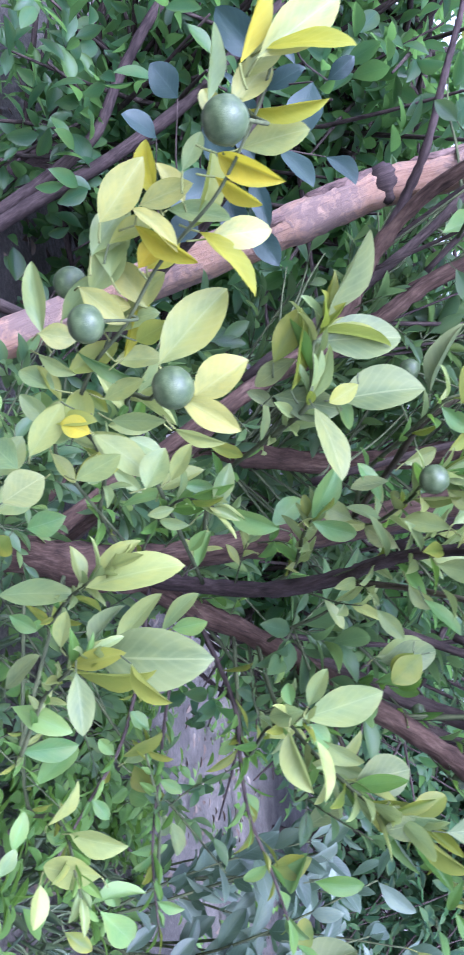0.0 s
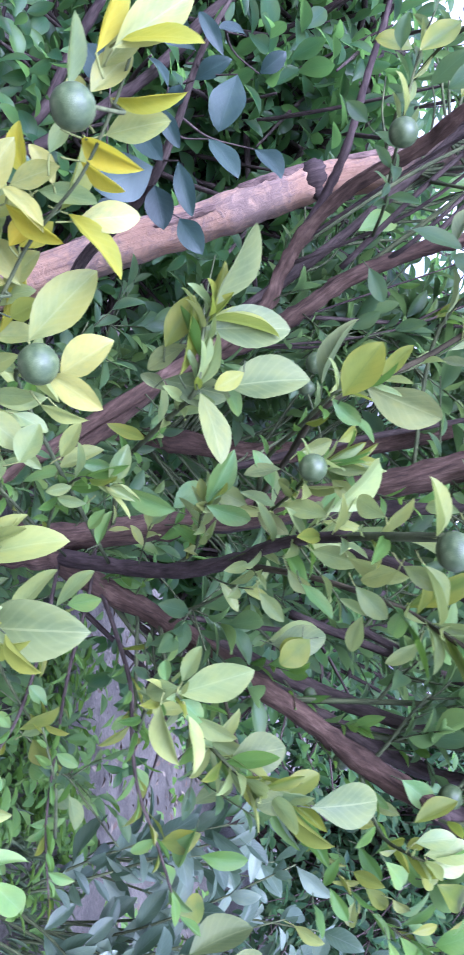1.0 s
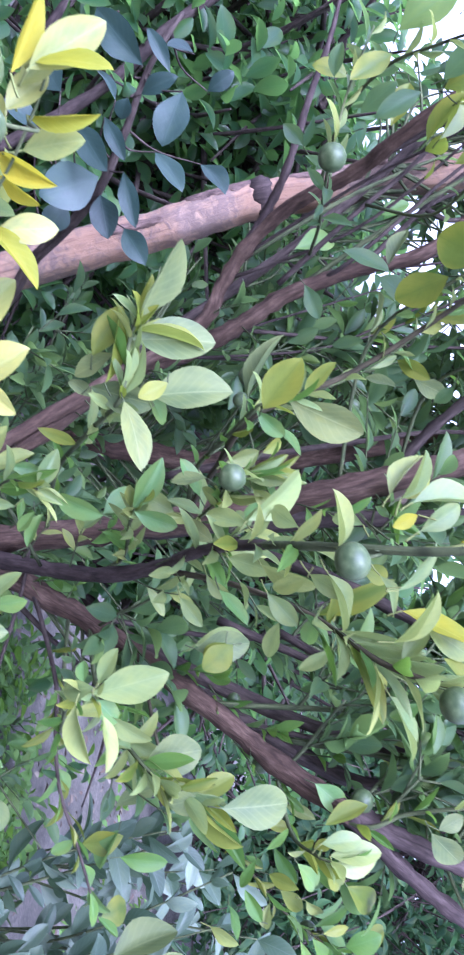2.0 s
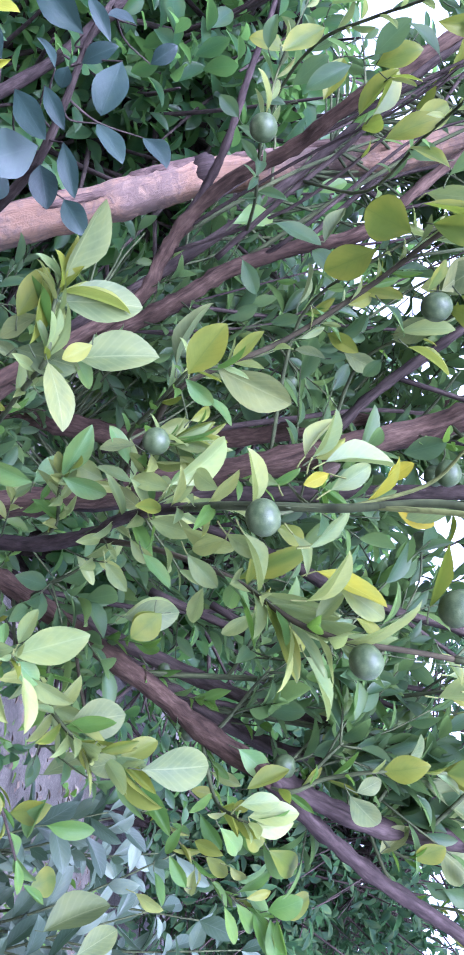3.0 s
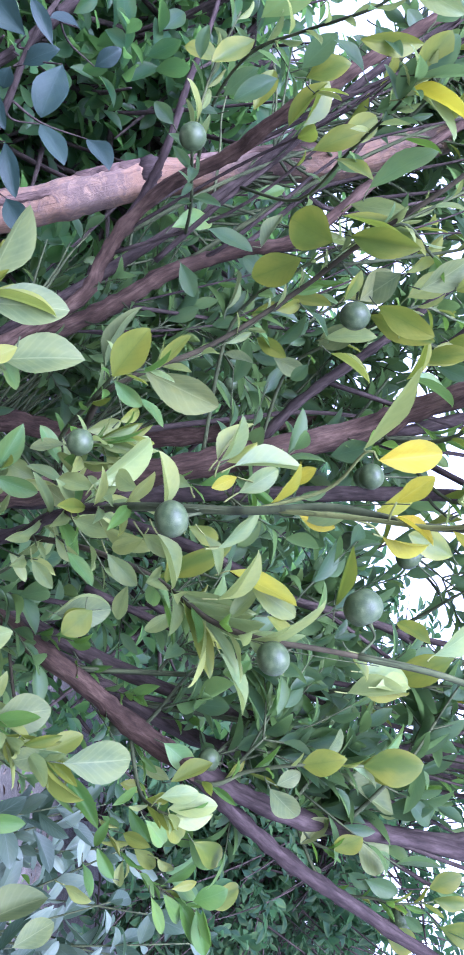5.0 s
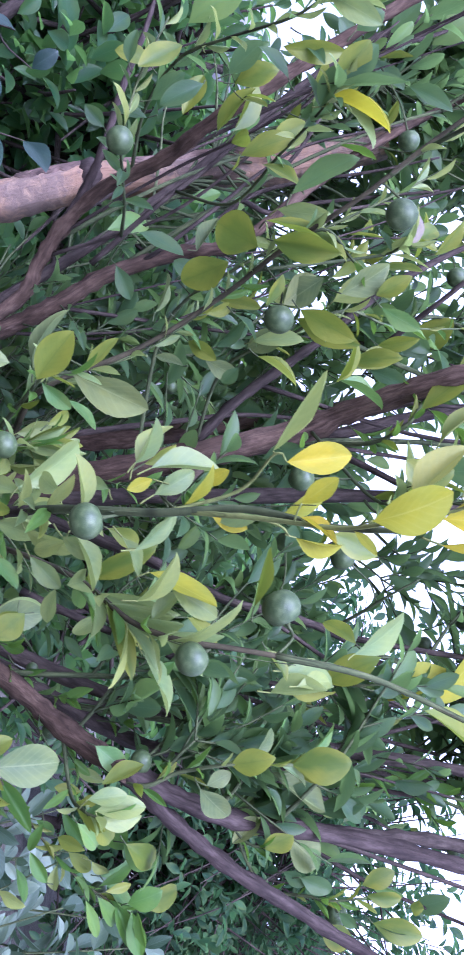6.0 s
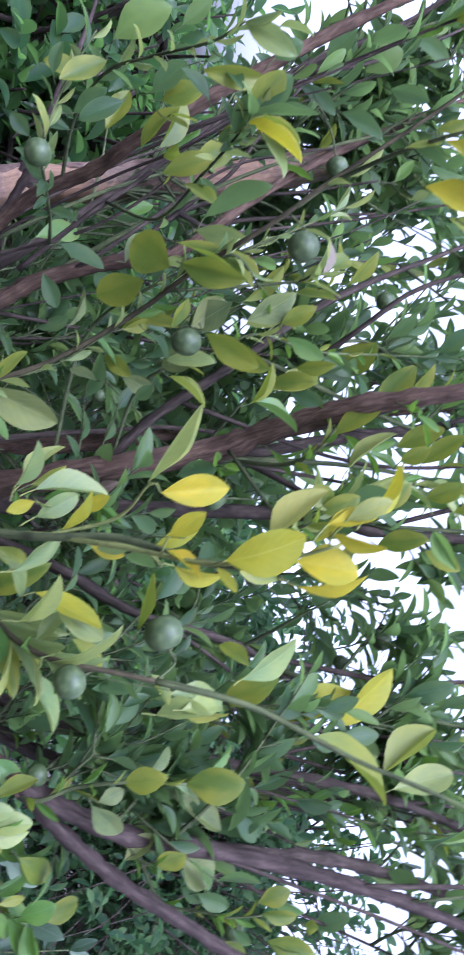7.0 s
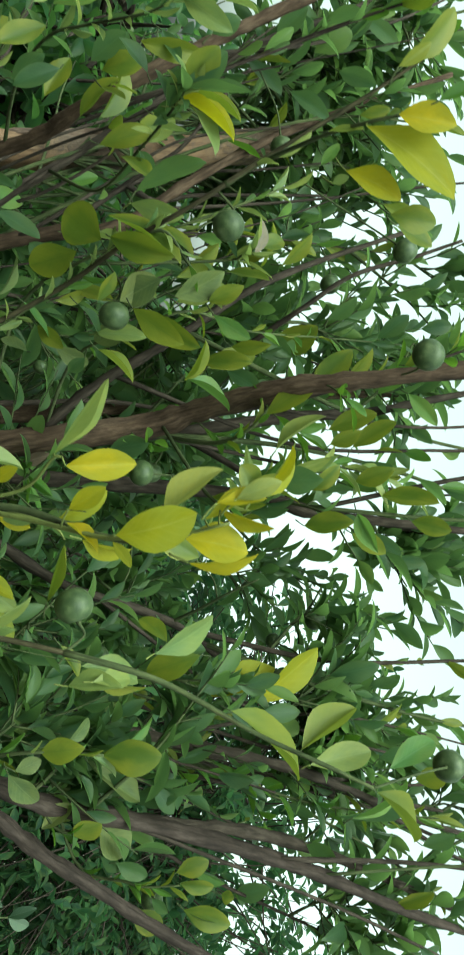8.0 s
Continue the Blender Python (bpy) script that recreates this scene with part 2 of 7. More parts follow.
def fruit_material():
    m, t, shader = material("green_fruit_peel")
    place = t.nodes.new("ShaderNodeTexCoord")
    pores = t.nodes.new("ShaderNodeTexVoronoi")
    pores.inputs["Scale"].default_value = 17.0
    link(t, place.outputs["Object"], pores.inputs[0])
    bloom = node(t, "ShaderNodeTexNoise", Scale=2.0, Detail=4.0)
    link(t, place.outputs["Object"], bloom.inputs[0])
    tone = ramp(t, [(0.35, (0.03, 0.05, 0.018)), (0.55, (0.05, 0.074, 0.028)), (0.75, (0.095, 0.12, 0.055))])
    link(t, bloom.outputs[0], tone.inputs[0])
    speck = ramp(t, [(0.0, (1.4, 1.4, 1.3)), (0.25, (1, 1, 1)), (1.0, (0.9, 0.9, 0.9))])
    link(t, pores.outputs["Distance"], speck.inputs[0])
    link(t, mix_colour(t, 1.0, tone.outputs[0], speck.outputs[0], "MULTIPLY"), shader.inputs["Base Color"])
    shader.inputs["Roughness"].default_value = 0.46
    shader.inputs["Specular IOR Level"].default_value = 0.32
    bump = node(t, "ShaderNodeBump", Strength=0.1, Distance=0.02)
    link(t, pores.outputs["Distance"], bump.inputs["Height"])
    link(t, bump.outputs[0], shader.inputs["Normal"])
    return m


FRUIT = fruit_material()


# ---- shapes ----
def unit(v):
    v = np.asarray(v, float)
    return v / max(np.linalg.norm(v), 1e-9)


def mesh_of(name, verts, faces, uvs, mat):
    """A smooth mesh out of arrays; uvs belong to vertices."""
    me = bpy.data.meshes.new(name)
    me.from_pydata(np.asarray(verts).tolist(), [], [list(f) for f in faces])
    layer = me.uv_layers.new(name="UVMap")
    corner = np.empty(len(me.loops), dtype=np.int32)
    me.loops.foreach_get("vertex_index", corner)
    layer.data.foreach_set("uv", np.asarray(uvs, dtype=np.float32)[corner].ravel())
    me.polygons.foreach_set("use_smooth", np.ones(len(me.polygons), dtype=bool))
    me.materials.append(mat)
    me.update()
    return me


def under(name, me, parent, label="", kind=""):
    """Links a mesh as one part of a thing or of a part."""
    ob = new(name, me)
    ob.parent = parent
    ob.matrix_parent_inverse = parent.matrix_world.inverted() if parent else Matrix()
    return tagged(ob, label, kind=kind)


def thing(name, place, label, category, group="", kind=""):
    ob = new(name)
    ob.empty_display_size = 0.05
    ob.matrix_world = Matrix.Translation(place)
    return tagged(ob, label, category, group, kind)


def smooth_line(points, steps=6):
    """A Catmull-Rom line through (x, y, z, radius) points."""
    p = np.asarray(points, float)
    p = np.vstack([2 * p[0] - p[1], p, 2 * p[-1] - p[-2]])
    out = []
    for i in range(1, len(p) - 2):
        for k in range(steps):
            u = k / steps
            a, b, c, d = p[i - 1], p[i], p[i + 1], p[i + 2]
            out.append(0.5 * (2 * b + (c - a) * u + (2 * a - 5 * b + 4 * c - d) * u * u + (3 * b - a - 3 * c + d) * u ** 3))
    out.append(p[-2])
    return np.array(out)


def tube(line, sides=8, lumps=0.0, seed=1):
    """Vertices, faces and uvs of a tapering tube along (x, y, z, radius) points, closed at both ends."""
    rng = np.random.RandomState(seed)
    line = np.asarray(line, float)
    c, r = line[:, :3], np.maximum(line[:, 3], 0.0004)
    tangent = np.gradient(c, axis=0)
    tangent /= np.linalg.norm(tangent, axis=1)[:, None] + 1e-9
    ref = np.array([0.0, 1.0, 0.0]) if abs(tangent[0][1]) < 0.9 else np.array([1.0, 0, 0])
    verts, uvs, faces = [], [], []
    along = np.concatenate([[0], np.cumsum(np.linalg.norm(np.diff(c, axis=0), axis=1))])
    ridge = 1 + lumps * rng.uniform(-1, 1, sides)
    for i in range(len(c)):
        s = np.cross(tangent[i], ref)
        s /= np.linalg.norm(s) + 1e-9
        n = np.cross(s, tangent[i])
        ref = n
        swell = 1 + lumps * rng.uniform(-0.5, 0.5)
        for k in range(sides):
            a = 2 * math.pi * k / sides
            rad = r[i] * ridge[k] * swell * (1 + lumps * rng.uniform(-0.35, 0.35))
            verts.append(c[i] + rad * (math.cos(a) * s + math.sin(a) * n))
            uvs.append((abs(2 * k / sides - 1) * r[i] * math.pi, along[i]))
    for i in range(len(c) - 1):
        for k in range(sides):
            q = (k + 1) % sides
            faces.append((i * sides + k, i * sides + q, (i + 1) * sides + q, (i + 1) * sides + k))
    faces.append(tuple(range(sides))[::-1])
    faces.append(tuple(range((len(c) - 1) * sides, len(c) * sides)))
    return verts, faces, uvs


def joined(pieces):
    """Several (verts, faces, uvs) as one."""
    verts, faces, uvs = [], [], []
    for v, f, u in pieces:
        k = len(verts)
        verts.extend(v), uvs.extend(u)
        faces.extend(tuple(i + k for i in face) for face in f)
    return verts, faces, uvs


def blade(rows, cols, fold, curl, wave, point=0.76, shift=1.02, seed=0, sweep=0.0):
    """A leaf of length 1 and width 1 along +y: folded at the midrib, curled along its length, with a drawn-out tip and a slightly wavy rim."""
    rng = random.Random(seed)
    verts, uvs, faces = [(0, 0, 0)], [(0.5, 0)], []
    lean = rng.uniform(-0.3, 0.3)
    for i in range(1, rows):
        t = 0.4 * i / rows + 0.3 - 0.3 * math.cos(math.pi * i / rows)
        x = t ** shift
        half = 0.5 * math.sin(math.pi * x) ** (0.92 if x < 0.5 else point)
        if t > 0.8:
            half *= 1 - 0.35 * (t - 0.8)
        bend = sweep * t * t
        for k in range(cols):
            u = 2 * k / (cols - 1) - 1
            ripple = wave * math.sin(t * 8 + seed + (1.7 if u > 0 else 0)) * u * u * math.sin(math.pi * t)
            verts.append((u * half + bend, t, fold * (abs(u) ** 1.25 - 0.3 * u * u) * half * (1 + lean * (1 if u > 0 else -1)) - curl * t * t + ripple))
            uvs.append((0.5 + u / 2, t))
    verts.append((sweep, 1, -curl * 1.1))
    uvs.append((0.5, 1))
    for k in range(cols - 1):
        faces.append((0, 1 + k + 1, 1 + k))
    for i in range(rows - 2):
        for k in range(cols - 1):
            a = 1 + i * cols + k
            faces.append((a, a + 1, a + cols + 1, a + cols))
    last = 1 + (rows - 2) * cols
    for k in range(cols - 1):
        faces.append((last + k, last + k + 1, len(verts) - 1))
    return np.array(verts, float), faces, np.array(uvs, float)


SMALL_BLADES = [blade(8, 3, fold, curl, 0.0, seed=i) for i, (fold, curl) in enumerate(((0.3, 0.08), (0.42, 0.18), (0.22, 0.25), (0.5, -0.05), (0.34, 0.32)))]
FINE_BLADES = [blade(11, 7, fold, curl, wave, point, shift, i, sweep) for i, (fold, curl, wave, point, shift, sweep) in enumerate((
    (0.22, 0.08, 0.022, 0.66, 1.08, 0.05), (0.34, 0.18, 0.026, 0.76, 1.02, -0.07), (0.14, 0.22, 0.022, 0.6, 1.14, 0.06), (0.46, -0.1, 0.022, 0.78, 1.0, -0.05), (0.25, 0.32, 0.026, 0.56, 1.18, 0.0), (0.58, 0.16, 0.02, 0.72, 1.04, 0.08)))]


def leaf_frame(base, axis, normal, length, width):
    a = unit(axis)
    n = np.asarray(normal, float)
    n = unit(n - a * n.dot(a))
    s = np.cross(a, n)
    m = np.eye(4)
    m[:3, 0], m[:3, 1], m[:3, 2], m[:3, 3] = s * width, a * length, n * length, base
    return m


def leaf_heap(name, leaves, blades, mat, parent, label=""):
    """Many leaves as one mesh of kind stuff. leaves: (base, axis, normal, length, width, form)."""
    verts, uvs, faces, k = [], [], [], 0
    for base, axis, normal, length, width, form in leaves:
        v, f, u = blades[form % len(blades)]
        m = leaf_frame(base, axis, normal, length, width)
        verts.append(v @ m[:3, :3].T + m[:3, 3])
        uvs.append(u)
        faces.extend(tuple(i + k for i in face) for face in f)
        k += len(v)
    return under(name, mesh_of(name, np.vstack(verts), faces, np.vstack(uvs), mat), parent, label, "stuff")


LEAF_MESHES = {}


def leaf_part(base, tip, width, turn, mat, parent, form=0):
    """One leaf as a part of its own, from base to tip; turn: degrees by which its face turns away from the open side (-y)."""
    key = (form % len(FINE_BLADES), mat.name)
    if key not in LEAF_MESHES:
        v, f, u = FINE_BLADES[key[0]]
        LEAF_MESHES[key] = mesh_of("leaf", v, f, u, mat)
    base, tip = np.array(base, float), np.array(tip, float)
    axis = tip - base
    length = np.linalg.norm(axis)
    a = axis / length
    n = np.array([0, -1.0, 0.25])
    n = unit(n - a * n.dot(a))
    own = random.Random(int(abs(base[0] * 7919 + base[2] * 104729 + tip[0] * 1299709) * 1000))
    if abs(turn) < 40:
        turn += own.choice((-1, 1)) * own.uniform(2, 14)
    n = math.cos(radians(turn)) * n + math.sin(radians(turn)) * np.cross(a, n)
    ob = new("leaf", LEAF_MESHES[key])
    ob.parent = parent
    ob.matrix_parent_inverse = parent.matrix_world.inverted()
    ob.matrix_basis = Matrix(leaf_frame(base, a, n, length, width).tolist())
    return ob


def twig_leaves(rng, line, leaves, size, count, start=0.15, spread=44, up=0.6, slim=1.0):
    """Leaves in a spiral along a twig, faces turned up to the light."""
    line = np.asarray(line, float)[:, :3]
    angle = rng.uniform(0, 6.28)
    for k in range(count):
        f = start + (1 - start) * (k + rng.uniform(0.1, 0.9)) / count
        x = f * (len(line) - 1)
        i = min(int(x), len(line) - 2)
        p = line[i] + (line[i + 1] - line[i]) * (x - i)
        d = unit(line[i + 1] - line[i])
        angle += 2.4 + rng.uniform(-0.4, 0.4)
        side = unit(np.cross(d, (0.31, 0.2, 0.93)) + 1e-6)
        other = np.cross(d, side)
        out = math.cos(angle) * side + math.sin(angle) * other
        lean = radians(spread + rng.uniform(-18, 18)) * (1 - 0.45 * f)
        axis = unit(math.cos(lean) * d + math.sin(lean) * out + np.array([0, 0, -0.03]))
        normal = np.array([rng.uniform(-0.6, 0.6), rng.uniform(-0.9, 0.3), up]) + d * 0.5
        length = size * rng.uniform(0.65, 1.2)
        leaves.append((p, axis, normal, length, length * slim * rng.uniform(0.4, 0.54), rng.randrange(5)))


def curve_between(rng, a, b, radius, end_radius, bow=0.06, steps=5):
    a, b = np.asarray(a, float), np.asarray(b, float)
    length = np.linalg.norm(b - a)
    pts = []
    off = np.array([rng.uniform(-1, 1), rng.uniform(-1, 1), rng.uniform(-0.3, 0.6)]) * bow * length
    for k in range(4):
        f = k / 3
        p = a + (b - a) * f + off * math.sin(math.pi * f) + (np.array([rng.uniform(-1, 1) for _ in range(3)]) * 0.02 * length if 0 < k < 3 else 0)
        pts.append((*p, radius + (end_radius - radius) * f))
    return smooth_line(pts, steps)


# ---- ground ----
def soil_material():
    m, t, shader = material("dry_soil")
    place = t.nodes.new("ShaderNodeTexCoord")
    broad = node(t, "ShaderNodeTexNoise", Scale=2.2, Detail=8.0, Roughness=0.65)
    fine = node(t, "ShaderNodeTexNoise", Scale=46.0, Detail=8.0, Roughness=0.75)
    link(t, place.outputs["Object"], broad.inputs[0])
    link(t, place.outputs["Object"], fine.inputs[0])
    both = maths(t, "MULTIPLY_ADD", fine.outputs[0], 0.5, maths(t, "MULTIPLY", broad.outputs[0], 0.5))
    tone = ramp(t, [(0.38, (0.024, 0.022, 0.016)), (0.5, (0.062, 0.057, 0.043)), (0.6, (0.128, 0.118, 0.093))])
    link(t, both, tone.inputs[0])
    link(t, tone.outputs[0], shader.inputs["Base Color"])
    shader.inputs["Roughness"].default_value = 0.95
    bump = node(t, "ShaderNodeBump", Strength=1.0, Distance=0.05)
    link(t, both, bump.inputs["Height"])
    link(t, bump.outputs[0], shader.inputs["Normal"])
    return m


def ground_sheet():
    """One sheet to the horizon, uneven near the tree."""
    xs = np.concatenate([[-2500, -300, -60, -20], np.linspace(-8, 8, 60), [20, 60, 300, 2500]])
    ys = np.concatenate([[-2500, -300, -60, -15], np.linspace(-4, 12, 60), [20, 60, 300, 2500]])
    verts, faces = [], []
    for y in ys:
        for x in xs:
            near = max(0.0, 1 - max(abs(x) / 8, abs(y - 4) / 8))
            z = 0.05 * noise.noise(Vector((x * 0.9, y * 0.9, 0))) + 0.02 * noise.noise(Vector((x * 3.1, y * 3.1, 2)))
            verts.append((x, y, z * min(1, near * 6)))
    for j in range(len(ys) - 1):
        for i in range(len(xs) - 1):
            a = j * len(xs) + i
            faces.append((a, a + 1, a + len(xs) + 1, a + len(xs)))
    me = mesh_of("ground", verts, faces, [(v[0], v[1]) for v in verts], soil_material())
    return tagged(new("ground", me), "bare grey-brown soil under the bushes", "ground", kind="structure")


ground = ground_sheet()


# ---- the citrus tree: stems ----
tree = thing("citrus_tree", (0.0, 1.2, 0.0), "green citrus bush with many stems and small unripe fruit", "citrus tree")
STEMS = {}


def stem(name, points, mat=BARK_RED, sides=14, lumps=0.3, label="", steps=7):
    line = smooth_line(points, steps)
    line[:, 3] *= {"fork_high": 0.92, "fork_low": 0.92, "fork_twin": 0.92, "low_arch": 0.7, "lean_left": 0.74, "mid_left": 0.78, "far_left": 0.66, "long_twig": 0.68, "fruit_twig": 0.68}.get(name, 0.86)
    STEMS[name] = line
    v, f, u = tube(line, sides, lumps, seed=len(STEMS))
    return under("trunk" if name == "trunk" else "stem", mesh_of("stem", v, f, u, mat), tree, label)


stem("trunk", [(0.01, 1.25, -0.05, 0.06), (0.0, 1.22, 0.3, 0.05), (0.02, 1.16, 0.56, 0.042), (0.058, 1.1, 0.72, 0.036), (0.075, 1.075, 0.82, 0.03)], sides=12, label="thick brown trunk")
stem("upright", [(0.058, 1.1, 0.72, 0.024), (0.045, 1.07, 0.89, 0.022), (0.035, 1.03, 1.035, 0.021), (0.012, 0.97, 1.2, 0.02), (-0.007, 0.93, 1.322, 0.019), (-0.044, 0.95, 1.482, 0.018), (-0.072, 0.92, 1.56, 0.017), (-0.096, 0.85, 1.65, 0.015), (-0.11, 0.81, 1.74, 0.013), (-0.15, 0.8, 1.95, 0.009), (-0.2, 0.82, 2.2, 0.004)], label="reddish brown upright stem")
stem("behind", [(-0.007, 0.945, 1.3, 0.012), (-0.037, 0.98, 1.5, 0.011), (-0.074, 1.0, 1.667, 0.010), (-0.1, 1.02, 1.811, 0.008), (-0.14, 1.03, 1.95, 0.006), (-0.2, 1.05, 2.2, 0.003)], BARK_DARK)
stem("forward", [(0.075, 1.08, 0.8, 0.014), (0.09, 1.02, 0.9, 0.011), (0.097, 0.95, 0.999, 0.010), (0.085, 0.88, 1.083, 0.009), (0.072, 0.81, 1.118, 0.0075), (0.062, 0.74, 1.165, 0.006), (0.06, 0.66, 1.21, 0.005)], BARK, 8, 0.15)
stem("forward_tip", [(0.06, 0.67, 1.205, 0.0048), (0.061, 0.57, 1.255, 0.0044), (0.065, 0.5, 1.331, 0.0038), (0.063, 0.465, 1.39, 0.0034), (0.075, 0.43, 1.44, 0.003), (0.078, 0.4, 1.482, 0.0022)], TWIG, 7, 0.06)
stem("low_arch", [(0.07, 1.09, 0.78, 0.024), (0.127, 1.07, 0.882, 0.021), (0.164, 1.04, 0.958, 0.019), (0.209, 1.0, 1.036, 0.018), (0.27, 0.94, 1.145, 0.017), (0.31, 0.9, 1.206, 0.0165), (0.35, 0.84, 1.29, 0.016)], label="reddish brown arching stem")
stem("fork_high", [(0.345, 0.845, 1.285, 0.014), (0.37, 0.845, 1.33, 0.012), (0.405, 0.86, 1.404, 0.0115), (0.43, 0.88, 1.515, 0.011), (0.479, 0.93, 1.651, 0.010), (0.526, 0.96, 1.772, 0.009), (0.59, 1.0, 1.908, 0.007), (0.68, 1.05, 2.15, 0.003)], BARK)
stem("fork_twin", [(0.425, 0.88, 1.47, 0.009), (0.45, 0.93, 1.56, 0.0085), (0.475, 0.98, 1.659, 0.008), (0.52, 1.02, 1.788, 0.007), (0.611, 1.08, 1.978, 0.005), (0.72, 1.15, 2.2, 0.003)], BARK_DARK)
stem("fork_low", [(0.345, 0.845, 1.283, 0.013), (0.375, 0.845, 1.31, 0.0115), (0.408, 0.85, 1.343, 0.011), (0.464, 0.87, 1.404, 0.0105), (0.52, 0.9, 1.476, 0.010), (0.575, 0.93, 1.545, 0.009), (0.68, 0.98, 1.7, 0.006), (0.8, 1.05, 1.9, 0.003)], BARK)
stem("inner_right", [(0.215, 1.0, 1.05, 0.012), (0.263, 0.97, 1.14, 0.0105), (0.302, 0.97, 1.209, 0.010), (0.354, 1.0, 1.291, 0.010), (0.376, 1.03, 1.379, 0.009), (0.405, 1.06, 1.563, 0.008), (0.441, 1.1, 1.693, 0.007), (0.5, 1.15, 2.0, 0.003)], BARK_DARK)
stem("back_left", [(0.0, 1.22, 0.35, 0.03), (-0.1, 1.42, 0.6, 0.026), (-0.13, 1.49, 0.8, 0.024), (-0.115, 1.48, 0.92, 0.023), (-0.085, 1.45, 1.06, 0.022), (-0.08, 1.4, 1.24, 0.018), (-0.11, 1.39, 1.45, 0.014), (-0.16, 1.4, 1.75, 0.009), (-0.2, 1.4, 2.1, 0.004)], label="grey-brown stem")
stem("lean_left", [(0.03, 1.15, 0.6, 0.02), (-0.09, 1.14, 0.8, 0.0145), (-0.239, 1.120, 1.081, 0.0125), (-0.305, 1.100, 1.136, 0.012), (-0.348, 1.070, 1.174, 0.0118), (-0.386, 1.020, 1.238, 0.0114), (-0.407, 0.970, 1.321, 0.0110), (-0.428, 0.920, 1.374, 0.0105), (-0.459, 0.880, 1.446, 0.0100), (-0.505, 0.860, 1.531, 0.0092), (-0.552, 0.848, 1.612, 0.0084), (-0.606, 0.845, 1.71, 0.0068), (-0.66, 0.85, 1.82, 0.004)], label="reddish brown leaning stem")
stem("lean_shoot", [(-0.339, 1.080, 1.165, 0.0080), (-0.402, 1.050, 1.210, 0.0065), (-0.445, 1.020, 1.236, 0.0055), (-0.524, 1.000, 1.265, 0.0045), (-0.610, 1.000, 1.296, 0.0035), (-0.704, 1.000, 1.320, 0.0020)], BARK, 8)
stem("mid_left", [(0.0, 1.18, 0.66, 0.022), (-0.1, 1.16, 0.84, 0.02), (-0.189, 1.150, 0.976, 0.0180), (-0.225, 1.150, 1.085, 0.0175), (-0.258, 1.140, 1.159, 0.0165), (-0.299, 1.130, 1.232, 0.0155), (-0.328, 1.120, 1.331, 0.0140), (-0.343, 1.100, 1.427, 0.0120), (-0.425, 1.100, 1.530, 0.0100), (-0.529, 1.120, 1.675, 0.0080), (-0.669, 1.150, 1.935, 0.0050)])
stem("side_shoot", [(-0.03, 0.95, 1.36, 0.009), (-0.08, 0.94, 1.41, 0.0075), (-0.13, 0.925, 1.48, 0.007), (-0.155, 0.92, 1.515, 0.0065), (-0.241, 0.92, 1.629, 0.005), (-0.331, 0.93, 1.814, 0.003)], BARK_DARK, 7)
stem("long_twig", [(0.02, 0.97, 1.1, 0.006), (-0.03, 0.87, 1.15, 0.0055), (-0.073, 0.8, 1.195, 0.005), (-0.115, 0.78, 1.3, 0.0045), (-0.161, 0.74, 1.386, 0.0042), (-0.19, 0.68, 1.44, 0.004), (-0.221, 0.62, 1.507, 0.0036), (-0.257, 0.6, 1.557, 0.0033), (-0.308, 0.57, 1.635, 0.0028), (-0.358, 0.55, 1.702, 0.002)], TWIG_BROWN, 7, 0.05)
stem("fruit_twig", [(0.088, 0.9, 1.07, 0.006), (0.1, 0.78, 1.17, 0.0045), (0.125, 0.69, 1.25, 0.004), (0.155, 0.62, 1.302, 0.0038), (0.167, 0.585, 1.344, 0.0036), (0.175, 0.575, 1.4, 0.0034), (0.191, 0.57, 1.48, 0.003), (0.206, 0.57, 1.522, 0.0026), (0.235, 0.56, 1.584, 0.0022), (0.273, 0.55, 1.683, 0.0015)], TWIG_BROWN, 7, 0.05)
stem("centre_back", [(0.04, 1.1, 1.0, 0.014), (0.03, 1.11, 1.3, 0.012), (0.03, 1.1, 1.642, 0.010), (0.049, 1.1, 1.754, 0.009), (0.059, 1.1, 1.967, 0.006), (0.08, 1.1, 2.3, 0.003)], BARK_DARK, 8)
stem("cross_right", [(0.06, 1.05, 1.15, 0.011), (0.113, 1.0, 1.293, 0.010), (0.169, 1.0, 1.4, 0.009), (0.216, 1.05, 1.545, 0.008), (0.295, 1.1, 1.673, 0.006), (0.4, 1.15, 1.95, 0.003)], BARK_DARK, 8)
stem("right_back", [(0.18, 1.03, 1.0, 0.013), (0.27, 1.0, 1.2, 0.011), (0.332, 1.0, 1.376, 0.010), (0.367, 1.0, 1.555, 0.009), (0.393, 1.0, 1.705, 0.008), (0.433, 1.02, 1.816, 0.007), (0.494, 1.05, 1.975, 0.005), (0.56, 1.1, 2.25, 0.003)], BARK_DARK, 8)
stem("far_left", [(-0.2, 1.18, 0.95, 0.014), (-0.4, 1.2, 1.25, 0.013), (-0.653, 1.2, 1.561, 0.012), (-0.736, 1.2, 1.697, 0.010), (-0.777, 1.2, 1.777, 0.009), (-0.873, 1.2, 1.92, 0.006), (-1.0, 1.2, 2.2, 0.003)], BARK_DARK, 8)


